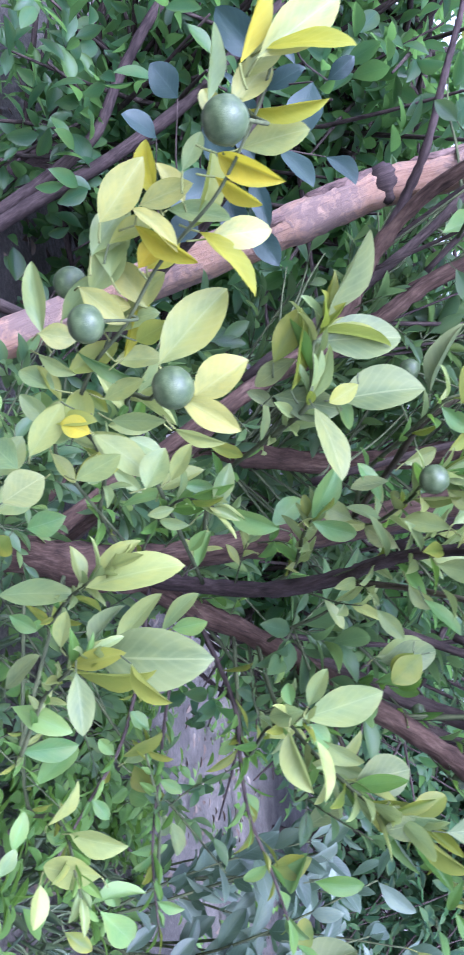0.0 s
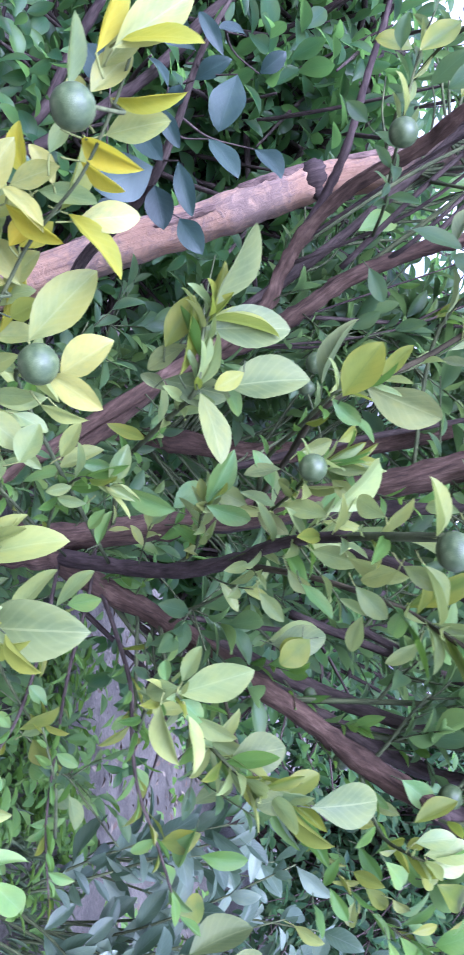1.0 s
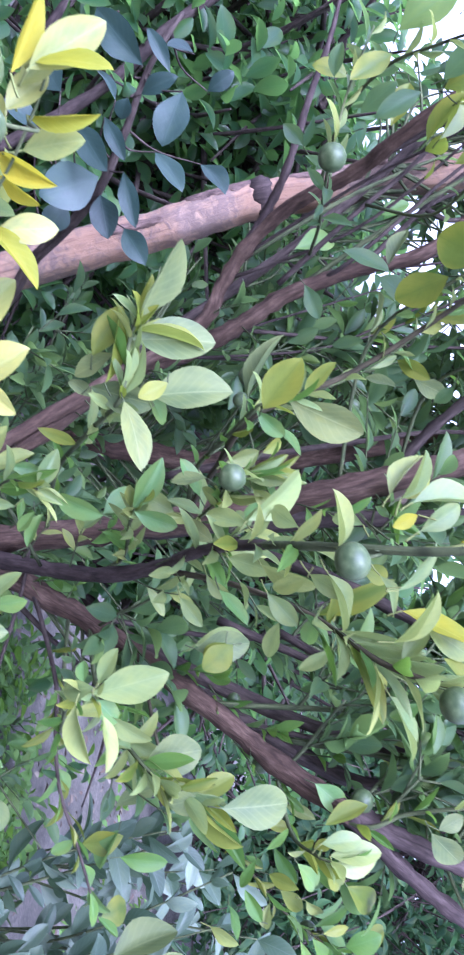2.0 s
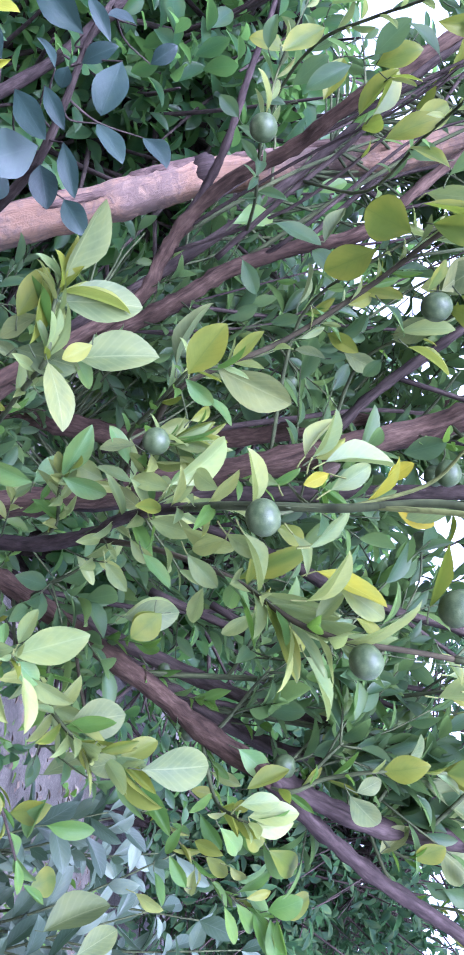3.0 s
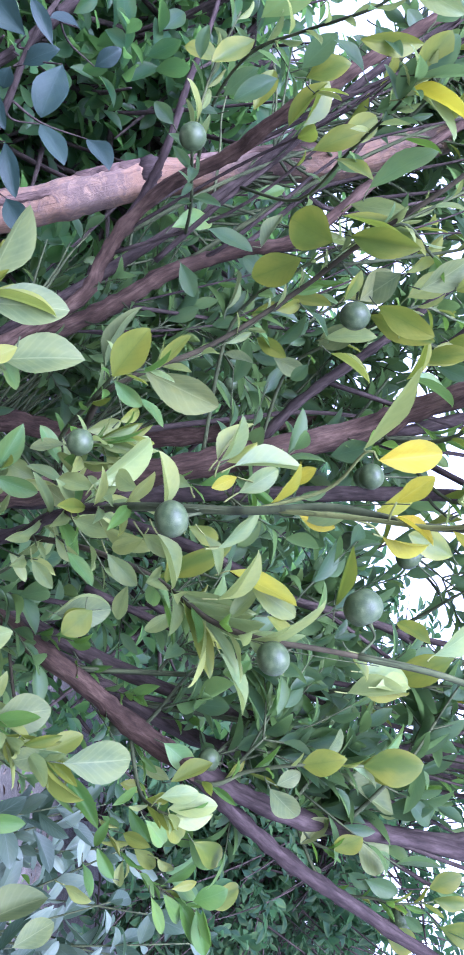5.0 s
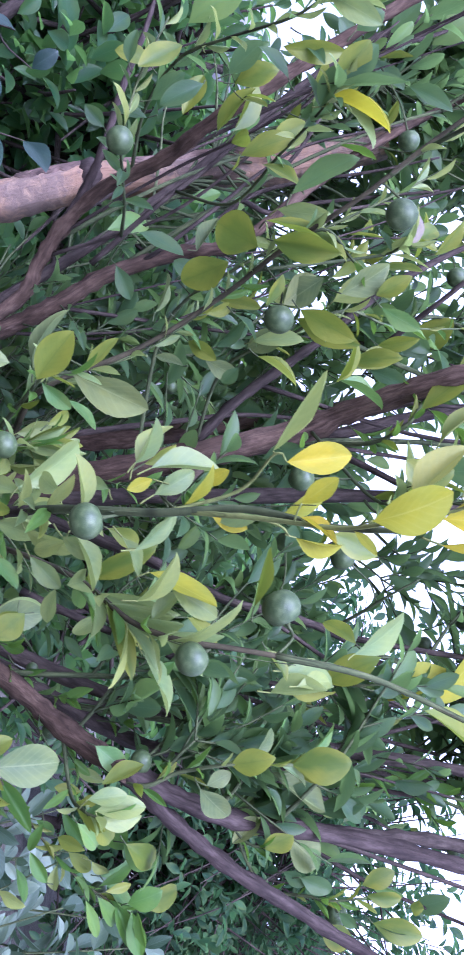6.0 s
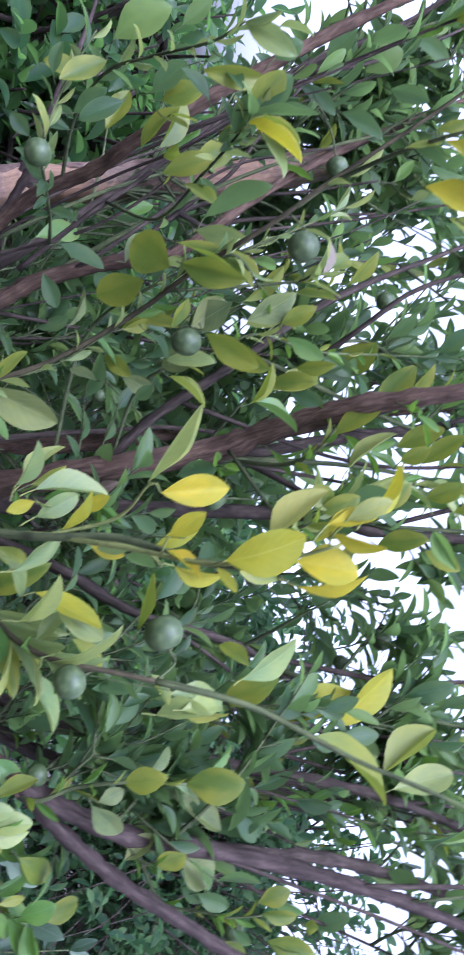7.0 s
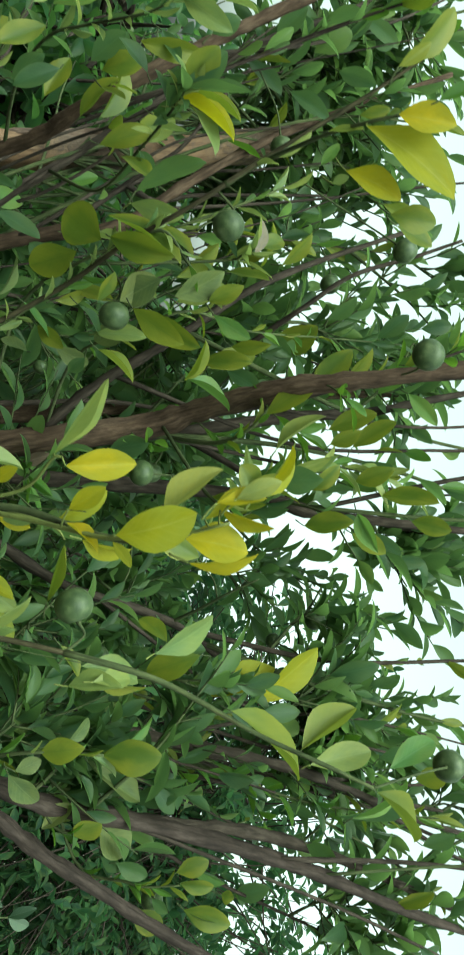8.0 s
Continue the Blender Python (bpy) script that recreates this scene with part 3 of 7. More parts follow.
def side_stem(points, thick, mat=BARK_DARK):
    """A slender stem that springs from the nearest main stem."""
    first = np.array(points[0])
    root, gap = None, 9.0
    for other in STEMS.values():
        d = np.linalg.norm(other[:, :3] - first, axis=1) + 2 * np.maximum(0, other[:, 2] - first[2] + 0.04)
        if d.min() < gap:
            root, gap = other[int(np.argmin(d)), :3], d.min()
    ahead = np.array(points[1]) - first
    if gap > 0.3 or unit(first - root).dot(unit(ahead)) < 0.5:
        root = first - unit(ahead) * 0.12 + np.array([0, 0.03, 0])
    line = [(*root, thick * 1.2)] + [(*p, thick * (1 - 0.6 * i / len(points))) for i, p in enumerate(points)]
    return stem("side_%d" % len(STEMS), line, mat, 7, 0.12)


side_stem([(-0.358, 1.000, 1.313), (-0.409, 1.000, 1.378), (-0.460, 1.000, 1.435), (-0.511, 1.000, 1.510), (-0.568, 1.000, 1.593)], 0.0042)
side_stem([(-0.334, 1.100, 1.320), (-0.398, 1.100, 1.400), (-0.444, 1.100, 1.454), (-0.489, 1.100, 1.526), (-0.525, 1.100, 1.670)], 0.004)
side_stem([(-0.365, 1.150, 1.366), (-0.447, 1.150, 1.459), (-0.495, 1.150, 1.515), (-0.582, 1.150, 1.572), (-0.689, 1.150, 1.658)], 0.005)
side_stem([(-0.423, 1.200, 1.483), (-0.439, 1.200, 1.541), (-0.451, 1.200, 1.629), (-0.466, 1.200, 1.756)], 0.0045)
side_stem([(-0.457, 1.200, 1.464), (-0.478, 1.200, 1.541), (-0.494, 1.200, 1.639), (-0.521, 1.200, 1.756)], 0.004)
side_stem([(0.241, 1.050, 1.314), (0.278, 1.050, 1.380), (0.311, 1.050, 1.445), (0.353, 1.070, 1.565), (0.399, 1.100, 1.709)], 0.006)
side_stem([(0.206, 1.000, 1.243), (0.238, 1.000, 1.322), (0.269, 1.020, 1.402), (0.295, 1.050, 1.512), (0.335, 1.100, 1.676)], 0.0055)
side_stem([(0.391, 1.050, 1.412), (0.417, 1.080, 1.499), (0.440, 1.100, 1.588), (0.469, 1.120, 1.715)], 0.006)
side_stem([(-0.059, 1.150, 1.158), (-0.073, 1.150, 1.248), (-0.083, 1.150, 1.330), (-0.094, 1.150, 1.439), (-0.087, 1.180, 1.573)], 0.006)
side_stem([(-0.023, 1.150, 1.608), (0.025, 1.150, 1.707), (0.050, 1.150, 1.806), (0.075, 1.180, 2.003)], 0.006)
side_stem([(-0.217, 0.950, 1.678), (-0.258, 0.920, 1.733), (-0.285, 0.900, 1.806), (-0.307, 0.880, 1.862)], 0.004)
side_stem([(0.371, 1.050, 1.433), (0.399, 1.050, 1.561), (0.437, 1.080, 1.690), (0.474, 1.100, 1.843), (0.551, 1.150, 2.022)], 0.006)


# ---- the citrus tree: thin shoots and crown ----
def thin_shoots():
    """Slender dark stems that fan up between the main ones."""
    rng = random.Random(5)
    hosts = ("upright", "low_arch", "mid_left", "lean_left", "right_back", "inner_right", "fork_high", "centre_back", "cross_right", "far_left", "side_shoot")
    for k in range(32):
        line = STEMS[hosts[k % len(hosts)]]
        a = line[rng.randrange(len(line) // 4, 3 * len(line) // 4), :3]
        rise = rng.uniform(0.45, 0.85)
        b = a + np.array([a[0] * rng.uniform(0.2, 0.9) + rng.uniform(-0.22, 0.22), rng.uniform(-0.02, 0.3), rise])
        r = rng.uniform(0.0022, 0.0044)
        shoot = curve_between(rng, a, b, r, 0.0014, bow=0.1)
        SHOOTS.append(shoot)
        v, f, u = tube(shoot, 6, 0.1, seed=k)
        under("stem", mesh_of("stem", v, f, u, BARK_DARK if k % 3 else TWIG), tree)


def fan_shoots():
    """Long slender stems that run up beside the leaning ones."""
    rng = random.Random(51)
    hosts = ("lean_left", "mid_left", "lean_left", "far_left", "mid_left", "upright", "right_back", "inner_right")
    for k in range(18):
        line = STEMS[hosts[k % len(hosts)]]
        i = rng.randrange(len(line) // 4, 2 * len(line) // 3)
        a = line[i, :3]
        ahead = unit(line[min(i + 12, len(line) - 1), :3] - a)
        b = a + ahead * rng.uniform(0.35, 0.7) + np.array([rng.uniform(-0.1, 0.08), rng.uniform(-0.03, 0.14), rng.uniform(-0.02, 0.12)])
        r = rng.uniform(0.0016, 0.0034)
        shoot = curve_between(rng, a, b, r, r * 0.4, bow=0.09)
        SHOOTS.append(shoot)
        v, f, u = tube(shoot, 6, 0.1, seed=k + 70)
        under("stem", mesh_of("stem", v, f, u, (BARK_DARK, BARK, BARK_DARK, TWIG)[k % 4]), tree)


SHOOTS = []
thin_shoots()
fan_shoots()


def open_side(x, z):
    """How far back the leaves of the inner crown stay, so that the stems stand clear on the open side."""
    if z > 1.62:
        return 0.93 + 0.1 * math.sin(x * 9)
    back = 1.17
    if x < -0.28:
        back = 1.42
    if z < 0.85:
        back -= 0.1
    if -0.2 < x < 0.02 and 0.8 < z < 1.3:
        back = 1.5
    return back


def crown(rng, count, lo, hi, free=False, small=1.0):
    """Side branches from the stems into the crown's room, with leafy twigs on them."""
    twigs, leaves = [], []
    hosts = [line for name, line in STEMS.items() if name not in ("forward", "forward_tip", "long_twig", "fruit_twig")] + SHOOTS
    for _ in range(count):
        end = np.array([rng.uniform(a, b) for a, b in zip(lo, hi)])
        if end[0] > 0.06 and end[2] < 0.96 and rng.random() < 0.7:
            continue
        best = None
        for line in hosts:
            level = np.linalg.norm(line[:, :2] - end[:2], axis=1)
            d = np.linalg.norm(line[:, :3] - end, axis=1) + 1.5 * np.maximum(0, line[:, 2] - end[2] + 0.8 * level)
            i = int(np.argmin(d))
            if best is None or d[i] < best[0]:
                best = (d[i], line[i, :3])
        if np.linalg.norm(end - best[1]) > 0.7:
            continue
        branch = curve_between(rng, best[1], end, 0.003, 0.0013)
        twigs.append(tube(branch, 5))
        CROWN_LINES.append(branch)
        for k in range(rng.randint(5, 8)):
            p = branch[rng.randrange(len(branch) // 3, len(branch)), :3]
            front = 0.8 if free else open_side(p[0], p[2])
            if p[1] < front:
                continue
            d = unit(np.array([rng.gauss(0, 0.6), rng.gauss(0, 0.6), rng.gauss(0.75, 0.45)]))
            q = p + d * rng.uniform(0.06, 0.16)
            if q[1] < front + 0.03:
                q[1] = front + rng.uniform(0.03, 0.1)
            line = curve_between(rng, p, q, 0.0015, 0.0008, steps=2)
            twigs.append(tube(line, 4))
            twig_leaves(rng, line, leaves, small * rng.uniform(0.044, 0.06) * (1.14 if p[2] > 1.55 else 1.0), rng.randint(5, 8), spread=38, slim=0.86)
    return twigs, leaves


CROWN_LINES = []


def grow_crown():
    rng = random.Random(11)
    twigs, leaves = [], []
    for count, lo, hi, free, *small in (
            (140, (-0.45, 1.12, 0.5), (0.4, 1.75, 1.6), False),
            (60, (-1.0, 1.4, 1.1), (-0.3, 1.9, 1.7), False),
            (34, (-1.0, 1.3, 1.45), (-0.2, 1.7, 1.85), False, 0.84),
            (17, (-0.25, 0.95, 1.5), (0.35, 1.4, 1.78), False, 0.85),
            (9, (-0.8, 1.2, 1.7), (-0.25, 1.5, 1.98), False, 0.85),
            (16, (0.2, 0.98, 1.5), (0.46, 1.35, 1.8), False, 0.82),
            (8, (-0.9, 1.0, 1.85), (-0.1, 1.5, 2.25), False),
            (18, (-0.85, 1.36, 1.55), (-0.45, 1.6, 1.86), False, 0.85),
            (9, (-0.72, 1.05, 1.74), (-0.15, 1.4, 1.98), False, 0.84),
            (8, (-0.7, 1.4, 1.6), (-0.2, 1.75, 1.9), False, 0.84),
            (16, (-1.02, 1.2, 1.64), (-0.6, 1.7, 1.88), False, 0.86),
            (3, (-0.12, 0.98, 1.76), (0.34, 1.4, 2.1), False),
            (3, (0.06, 1.0, 1.7), (0.36, 1.4, 1.86), False, 0.8),
            (6, (0.44, 1.0, 1.78), (0.7, 1.35, 1.98), False, 0.8),
            (4, (0.12, 1.0, 1.84), (0.5, 1.4, 2.05), False, 0.8),
            (5, (0.3, 1.0, 1.85), (0.7, 1.5, 2.25), False),
            (6, (0.0, 0.85, 0.6), (0.5, 0.98, 1.4), True),
            (16, (0.2, 0.9, 0.5), (0.6, 1.08, 1.08), True, 0.66),
            (3, (-0.1, 0.95, 0.5), (0.14, 1.1, 0.8), True, 0.7),
            (10, (0.15, 0.84, 1.2), (0.42, 0.98, 1.6), True, 0.9),
            (18, (0.05, 1.05, 0.4), (0.6, 1.5, 0.95), False, 0.75),
            (5, (-0.4, 1.0, 2.2), (0.6, 1.5, 2.5), False)):
        t, l = crown(rng, count, lo, hi, free, *small)
        twigs += t
        leaves += l
    v, f, u = joined(twigs)
    under("twig_growth", mesh_of("twig_growth", v, f, u, TWIG), tree, "thin green twigs", "stuff")
    leaf_heap("foliage", leaves, SMALL_BLADES, LEAF_MATURE, tree, "dense mature green foliage")


grow_crown()


# ---- the citrus tree: leafy shoots and fruit in the foreground ----
TWIG_LINES = []


def nearest(point, lines, below=0.0):
    """The nearest point on the given lines that lies at most that much above."""
    point = np.asarray(point, float)
    best = None
    for line in lines:
        gap = np.linalg.norm(line[:, :3] - point, axis=1) + 3 * np.maximum(0, line[:, 2] - point[2] - below)
        i = int(np.argmin(gap))
        if best is None or gap[i] < best[0]:
            best = (gap[i], line[i, :3])
    return best[1]


def sprig(points, radius, mat):
    """A leafy twig that springs from the nearest stem."""
    first = np.array(points[0])
    root = nearest(first - 0.06 * unit(np.array(points[1]) - first), [*STEMS.values(), *SHOOTS])
    if unit(first - root).dot(unit(np.array(points[1]) - first)) < 0.1:
        root = first
    pts = [(*root, radius * 1.3), *((*p, radius * (1.1 - 0.7 * i / len(points))) for i, p in enumerate(points))]
    if np.linalg.norm(root - first) < 0.01:
        pts = pts[1:]
    line = smooth_line(pts, 5)
    TWIG_LINES.append(line)
    v, f, u = tube(line, 6, 0.08, seed=len(TWIG_LINES))
    return under("twig", mesh_of("twig", v, f, u, mat), tree)


def leaf(base, tip, width, turn, mat, twig, form):
    """A leaf with its stalk, which runs back to the newest twig."""
    base = np.array(base)
    root = nearest(base, [TWIG_LINES[-1]], 0.02)
    if np.linalg.norm(root - base) > 0.09:
        root = nearest(base, [*STEMS.values(), *TWIG_LINES, *CROWN_LINES, *SHOOTS], 0.0)
    ob = leaf_part(base, tip, width, turn, mat, twig, form)
    gap = np.linalg.norm(root - base)
    if gap > 0.003:
        if gap > 0.013:
            back = unit(base - np.array(tip))
            root = base + unit(back + 0.8 * unit(root - base)) * 0.013
            gap = 0.013
        mid = (root + base) / 2 + np.array([0, 0.03, -0.04]) * gap
        line = smooth_line([(*root, 0.0008 + 0.002 * gap), (*mid, 0.0007 + 0.001 * gap), (*base, 0.0007)], 3)
        v, f, u = tube(line, 5)
        young = mat in (LEAF_YOUNG, LEAF_CREAM, LEAF_LIME)
        under("leaf_stalk", mesh_of("leaf_stalk", v, f, u, TWIG_YOUNG if young else TWIG), twig)
    return ob


def fruit_shape():
    """A small round citrus fruit with a dimpled base, of radius 1."""
    bm = bmesh.new()
    bmesh.ops.create_uvsphere(bm, u_segments=20, v_segments=14, radius=1)
    for v in bm.verts:
        c = v.co
        swell = 1 + 0.025 * noise.noise(c * 1.7)
        c.z *= 0.93
        if c.z > 0.8:
            c.z -= 0.12 * (c.z - 0.8) / 0.13
        if c.z < -0.85:
            c.z += 0.05
        v.co = c * swell
    me = bpy.data.meshes.new("fruit")
    bm.to_mesh(me)
    bm.free()
    me.polygons.foreach_set("use_smooth", np.ones(len(me.polygons), dtype=bool))
    me.materials.append(FRUIT)
    return me


FRUIT_SHAPE = fruit_shape()


def fruit(centre, radius):
    """An unripe fruit on a short stalk from the nearest twig."""
    c = np.array(centre)
    root = nearest(c, [*STEMS.values(), *TWIG_LINES, *CROWN_LINES, *SHOOTS], 0.12)
    up = unit(root - c + np.array([0, 0, 0.02]))
    ob = under("fruit", FRUIT_SHAPE, tree)
    turn = Vector((0, 0, 1)).rotation_difference(Vector(up.tolist())).to_matrix().to_4x4()
    ob.matrix_basis = Matrix.Translation(centre) @ turn @ Matrix.Diagonal((radius, radius, radius, 1))
    top = c + up * radius * 0.85
    mid = (top + root) / 2 + np.array([0, 0.01, 0.01])
    line = smooth_line([(*root, 0.0012), (*mid, 0.0012), (*(top + up * 0.002), 0.0014), (*top, 0.0028)], 4)
    v, f, u = tube(line, 6)
    ob_stalk = under("stalk", mesh_of("stalk", v, f, u, TWIG), ob)
    ob_stalk.matrix_parent_inverse = ob.matrix_basis.inverted()
    return ob


twig = sprig([(-0.043, 0.670, 0.856), (-0.064, 0.580, 0.899), (-0.093, 0.510, 0.943), (-0.111, 0.475, 0.980), (-0.136, 0.450, 1.009), (-0.149, 0.425, 1.037), (-0.162, 0.405, 1.062), (-0.190, 0.385, 1.087), (-0.212, 0.375, 1.100), (-0.228, 0.370, 1.107)], 0.0017, TWIG)
leaf((-0.206, 0.359, 1.085), (-0.250, 0.356, 1.101), 0.015, 45, LEAF_YOUNG, twig, 3)
leaf((-0.207, 0.358, 1.095), (-0.233, 0.357, 1.139), 0.024, 12, LEAF_CREAM, twig, 0)
leaf((-0.211, 0.358, 1.098), (-0.206, 0.343, 1.142), 0.017, -30, LEAF_YOUNG, twig, 2)
leaf((-0.193, 0.374, 1.077), (-0.218, 0.378, 1.101), 0.019, -10, LEAF_CREAM, twig, 1)
leaf((-0.198, 0.376, 1.064), (-0.235, 0.366, 1.070), 0.014, 42, LEAF_LIME, twig, 3)
leaf((-0.198, 0.391, 1.084), (-0.191, 0.387, 1.127), 0.011, 62, LEAF_YOUNG, twig, 5)
leaf((-0.184, 0.406, 1.076), (-0.189, 0.402, 1.115), 0.023, 8, LEAF_CREAM, twig, 0)
leaf((-0.183, 0.405, 1.062), (-0.156, 0.393, 1.096), 0.016, 48, LEAF_YOUNG, twig, 5)
leaf((-0.174, 0.415, 1.058), (-0.156, 0.420, 1.085), 0.014, 60, LEAF_YOUNG, twig, 3)
leaf((-0.154, 0.437, 1.037), (-0.202, 0.439, 1.059), 0.017, 55, LEAF_FRESH, twig, 5)
leaf((-0.170, 0.429, 1.008), (-0.173, 0.414, 1.043), 0.017, 6, LEAF_CREAM, twig, 0)
leaf((-0.173, 0.426, 1.019), (-0.211, 0.424, 1.012), 0.017, -42, LEAF_YOUNG, twig, 1)
leaf((-0.164, 0.430, 0.982), (-0.191, 0.415, 1.016), 0.024, 14, LEAF_CREAM, twig, 1)
leaf((-0.167, 0.434, 1.024), (-0.156, 0.429, 1.063), 0.018, -12, LEAF_LIME, twig, 0)
leaf((-0.149, 0.444, 1.045), (-0.153, 0.449, 1.085), 0.021, 10, LEAF_CREAM, twig, 2)
leaf((-0.153, 0.441, 1.041), (-0.116, 0.447, 1.076), 0.018, -28, LEAF_YOUNG, twig, 1)
leaf((-0.160, 0.433, 1.003), (-0.133, 0.436, 1.042), 0.016, 48, LEAF_YOUNG, twig, 3)
leaf((-0.138, 0.457, 0.978), (-0.185, 0.463, 0.979), 0.026, -10, LEAF_LIME, twig, 4)
leaf((-0.134, 0.471, 0.959), (-0.164, 0.457, 0.990), 0.022, 14, LEAF_LIME, twig, 1)
leaf((-0.138, 0.448, 0.999), (-0.153, 0.438, 1.017), 0.015, 20, LEAF_YOUNG, twig, 4)
leaf((-0.120, 0.481, 0.981), (-0.145, 0.476, 1.007), 0.024, -14, LEAF_CREAM, twig, 0)
leaf((-0.094, 0.496, 0.971), (-0.151, 0.487, 0.987), 0.019, 58, LEAF_YOUNG, twig, 3)
leaf((-0.114, 0.484, 0.919), (-0.165, 0.477, 0.914), 0.018, -32, LEAF_LIME, twig, 0)
leaf((-0.115, 0.481, 0.917), (-0.108, 0.479, 0.941), 0.018, 8, LEAF_CREAM, twig, 4)
leaf((-0.104, 0.493, 0.911), (-0.085, 0.499, 0.932), 0.014, 30, LEAF_LIME, twig, 1)
leaf((-0.093, 0.498, 0.964), (-0.095, 0.505, 0.997), 0.019, -10, LEAF_LIME, twig, 1)
leaf((-0.103, 0.497, 0.938), (-0.073, 0.505, 0.978), 0.014, 36, LEAF_MID, twig, 1)
leaf((-0.038, 0.527, 0.885), (-0.071, 0.515, 0.916), 0.022, 12, LEAF_LIME, twig, 0)
leaf((-0.049, 0.530, 0.934), (-0.021, 0.537, 0.973), 0.025, -14, LEAF_LIME, twig, 2)
leaf((-0.050, 0.530, 0.919), (-0.083, 0.528, 0.930), 0.022, 10, LEAF_FRESH, twig, 4)
leaf((-0.017, 0.527, 0.919), (-0.030, 0.516, 0.956), 0.019, 16, LEAF_LIME, twig, 0)
leaf((-0.006, 0.529, 0.970), (-0.033, 0.527, 0.987), 0.022, -16, LEAF_LIME, twig, 1)
leaf((-0.056, 0.518, 0.952), (-0.049, 0.503, 0.993), 0.013, 36, LEAF_LIME, twig, 0)
leaf((-0.030, 0.530, 0.874), (-0.056, 0.537, 0.846), 0.025, 12, LEAF_LIME, twig, 2)
leaf((-0.005, 0.517, 0.866), (-0.023, 0.521, 0.896), 0.029, -12, LEAF_PALE, twig, 0)
leaf((-0.102, 0.485, 0.984), (-0.107, 0.472, 1.008), 0.016, 14, LEAF_FRESH, twig, 1)
leaf((-0.124, 0.468, 0.960), (-0.126, 0.470, 0.985), 0.017, -18, LEAF_CREAM, twig, 2)
leaf((-0.074, 0.519, 0.915), (-0.099, 0.504, 0.909), 0.013, 30, LEAF_FRESH, twig, 1)
leaf((-0.071, 0.514, 0.949), (-0.079, 0.499, 0.981), 0.014, 20, LEAF_LIME, twig, 0)
leaf((-0.062, 0.525, 0.902), (-0.062, 0.517, 0.938), 0.015, -24, LEAF_FRESH, twig, 2)
leaf((-0.152, 0.451, 0.968), (-0.189, 0.458, 0.992), 0.022, 10, LEAF_LIME, twig, 0)
leaf((-0.120, 0.473, 0.996), (-0.159, 0.475, 0.975), 0.021, -12, LEAF_CREAM, twig, 1)
leaf((-0.137, 0.463, 0.954), (-0.110, 0.456, 0.982), 0.018, 14, LEAF_CREAM, twig, 2)
leaf((-0.124, 0.489, 0.931), (-0.151, 0.481, 0.963), 0.020, -10, LEAF_LIME, twig, 0)
leaf((-0.168, 0.433, 1.035), (-0.199, 0.430, 1.023), 0.014, 12, LEAF_CREAM, twig, 1)
leaf((-0.112, 0.488, 0.961), (-0.125, 0.485, 0.998), 0.019, -14, LEAF_LIME, twig, 2)
leaf((-0.090, 0.503, 0.927), (-0.109, 0.507, 0.964), 0.019, 18, LEAF_FRESH, twig, 0)
leaf((-0.169, 0.428, 1.003), (-0.141, 0.420, 1.032), 0.014, -22, LEAF_CREAM, twig, 1)
leaf((-0.179, 0.411, 1.040), (-0.197, 0.404, 1.054), 0.011, 24, LEAF_LIME, twig, 0)
leaf((-0.192, 0.398, 1.067), (-0.227, 0.404, 1.057), 0.012, -16, LEAF_CREAM, twig, 1)
leaf((-0.206, 0.374, 1.083), (-0.220, 0.365, 1.107), 0.014, 14, LEAF_CREAM, twig, 4)
leaf((-0.156, 0.446, 0.982), (-0.176, 0.454, 1.010), 0.016, -20, LEAF_FRESH, twig, 2)
leaf((-0.081, 0.509, 0.915), (-0.102, 0.509, 0.889), 0.018, 14, LEAF_LIME, twig, 1)
leaf((-0.056, 0.529, 0.924), (-0.051, 0.530, 0.890), 0.017, -12, LEAF_LIME, twig, 0)
leaf((-0.141, 0.458, 1.002), (-0.154, 0.460, 1.026), 0.015, 30, LEAF_YOUNG, twig, 1)
twig = sprig([(-0.077, 0.660, 0.925), (-0.076, 0.560, 0.971), (-0.070, 0.500, 0.993), (-0.070, 0.475, 1.004)], 0.0022, TWIG)
leaf((-0.081, 0.470, 1.002), (-0.124, 0.462, 1.050), 0.033, 8, LEAF_CREAM, twig, 0)
leaf((-0.057, 0.470, 1.023), (-0.076, 0.462, 1.059), 0.028, -10, LEAF_CREAM, twig, 1)
leaf((-0.058, 0.470, 1.014), (-0.032, 0.462, 1.052), 0.019, 22, LEAF_CREAM, twig, 0)
leaf((-0.038, 0.470, 1.009), (-0.022, 0.462, 1.039), 0.011, 36, LEAF_LIME, twig, 1)
twig = sprig([(0.004, 0.850, 0.829), (-0.030, 0.700, 0.883), (-0.046, 0.580, 0.919), (-0.060, 0.520, 0.923)], 0.0025, TWIG)
leaf((-0.041, 0.543, 0.879), (-0.072, 0.524, 0.912), 0.020, 15, LEAF_LIME, twig, 2)
leaf((-0.021, 0.564, 0.964), (-0.053, 0.540, 0.931), 0.024, -8, LEAF_LIME, twig, 1)
leaf((-0.024, 0.599, 0.891), (-0.038, 0.580, 0.937), 0.022, -2, LEAF_FRESH, twig, 4)
leaf((-0.049, 0.524, 0.934), (-0.059, 0.513, 0.918), 0.018, -6, LEAF_YOUNG, twig, 4)
leaf((-0.067, 0.613, 0.964), (-0.064, 0.594, 0.926), 0.018, -11, LEAF_LIME, twig, 1)
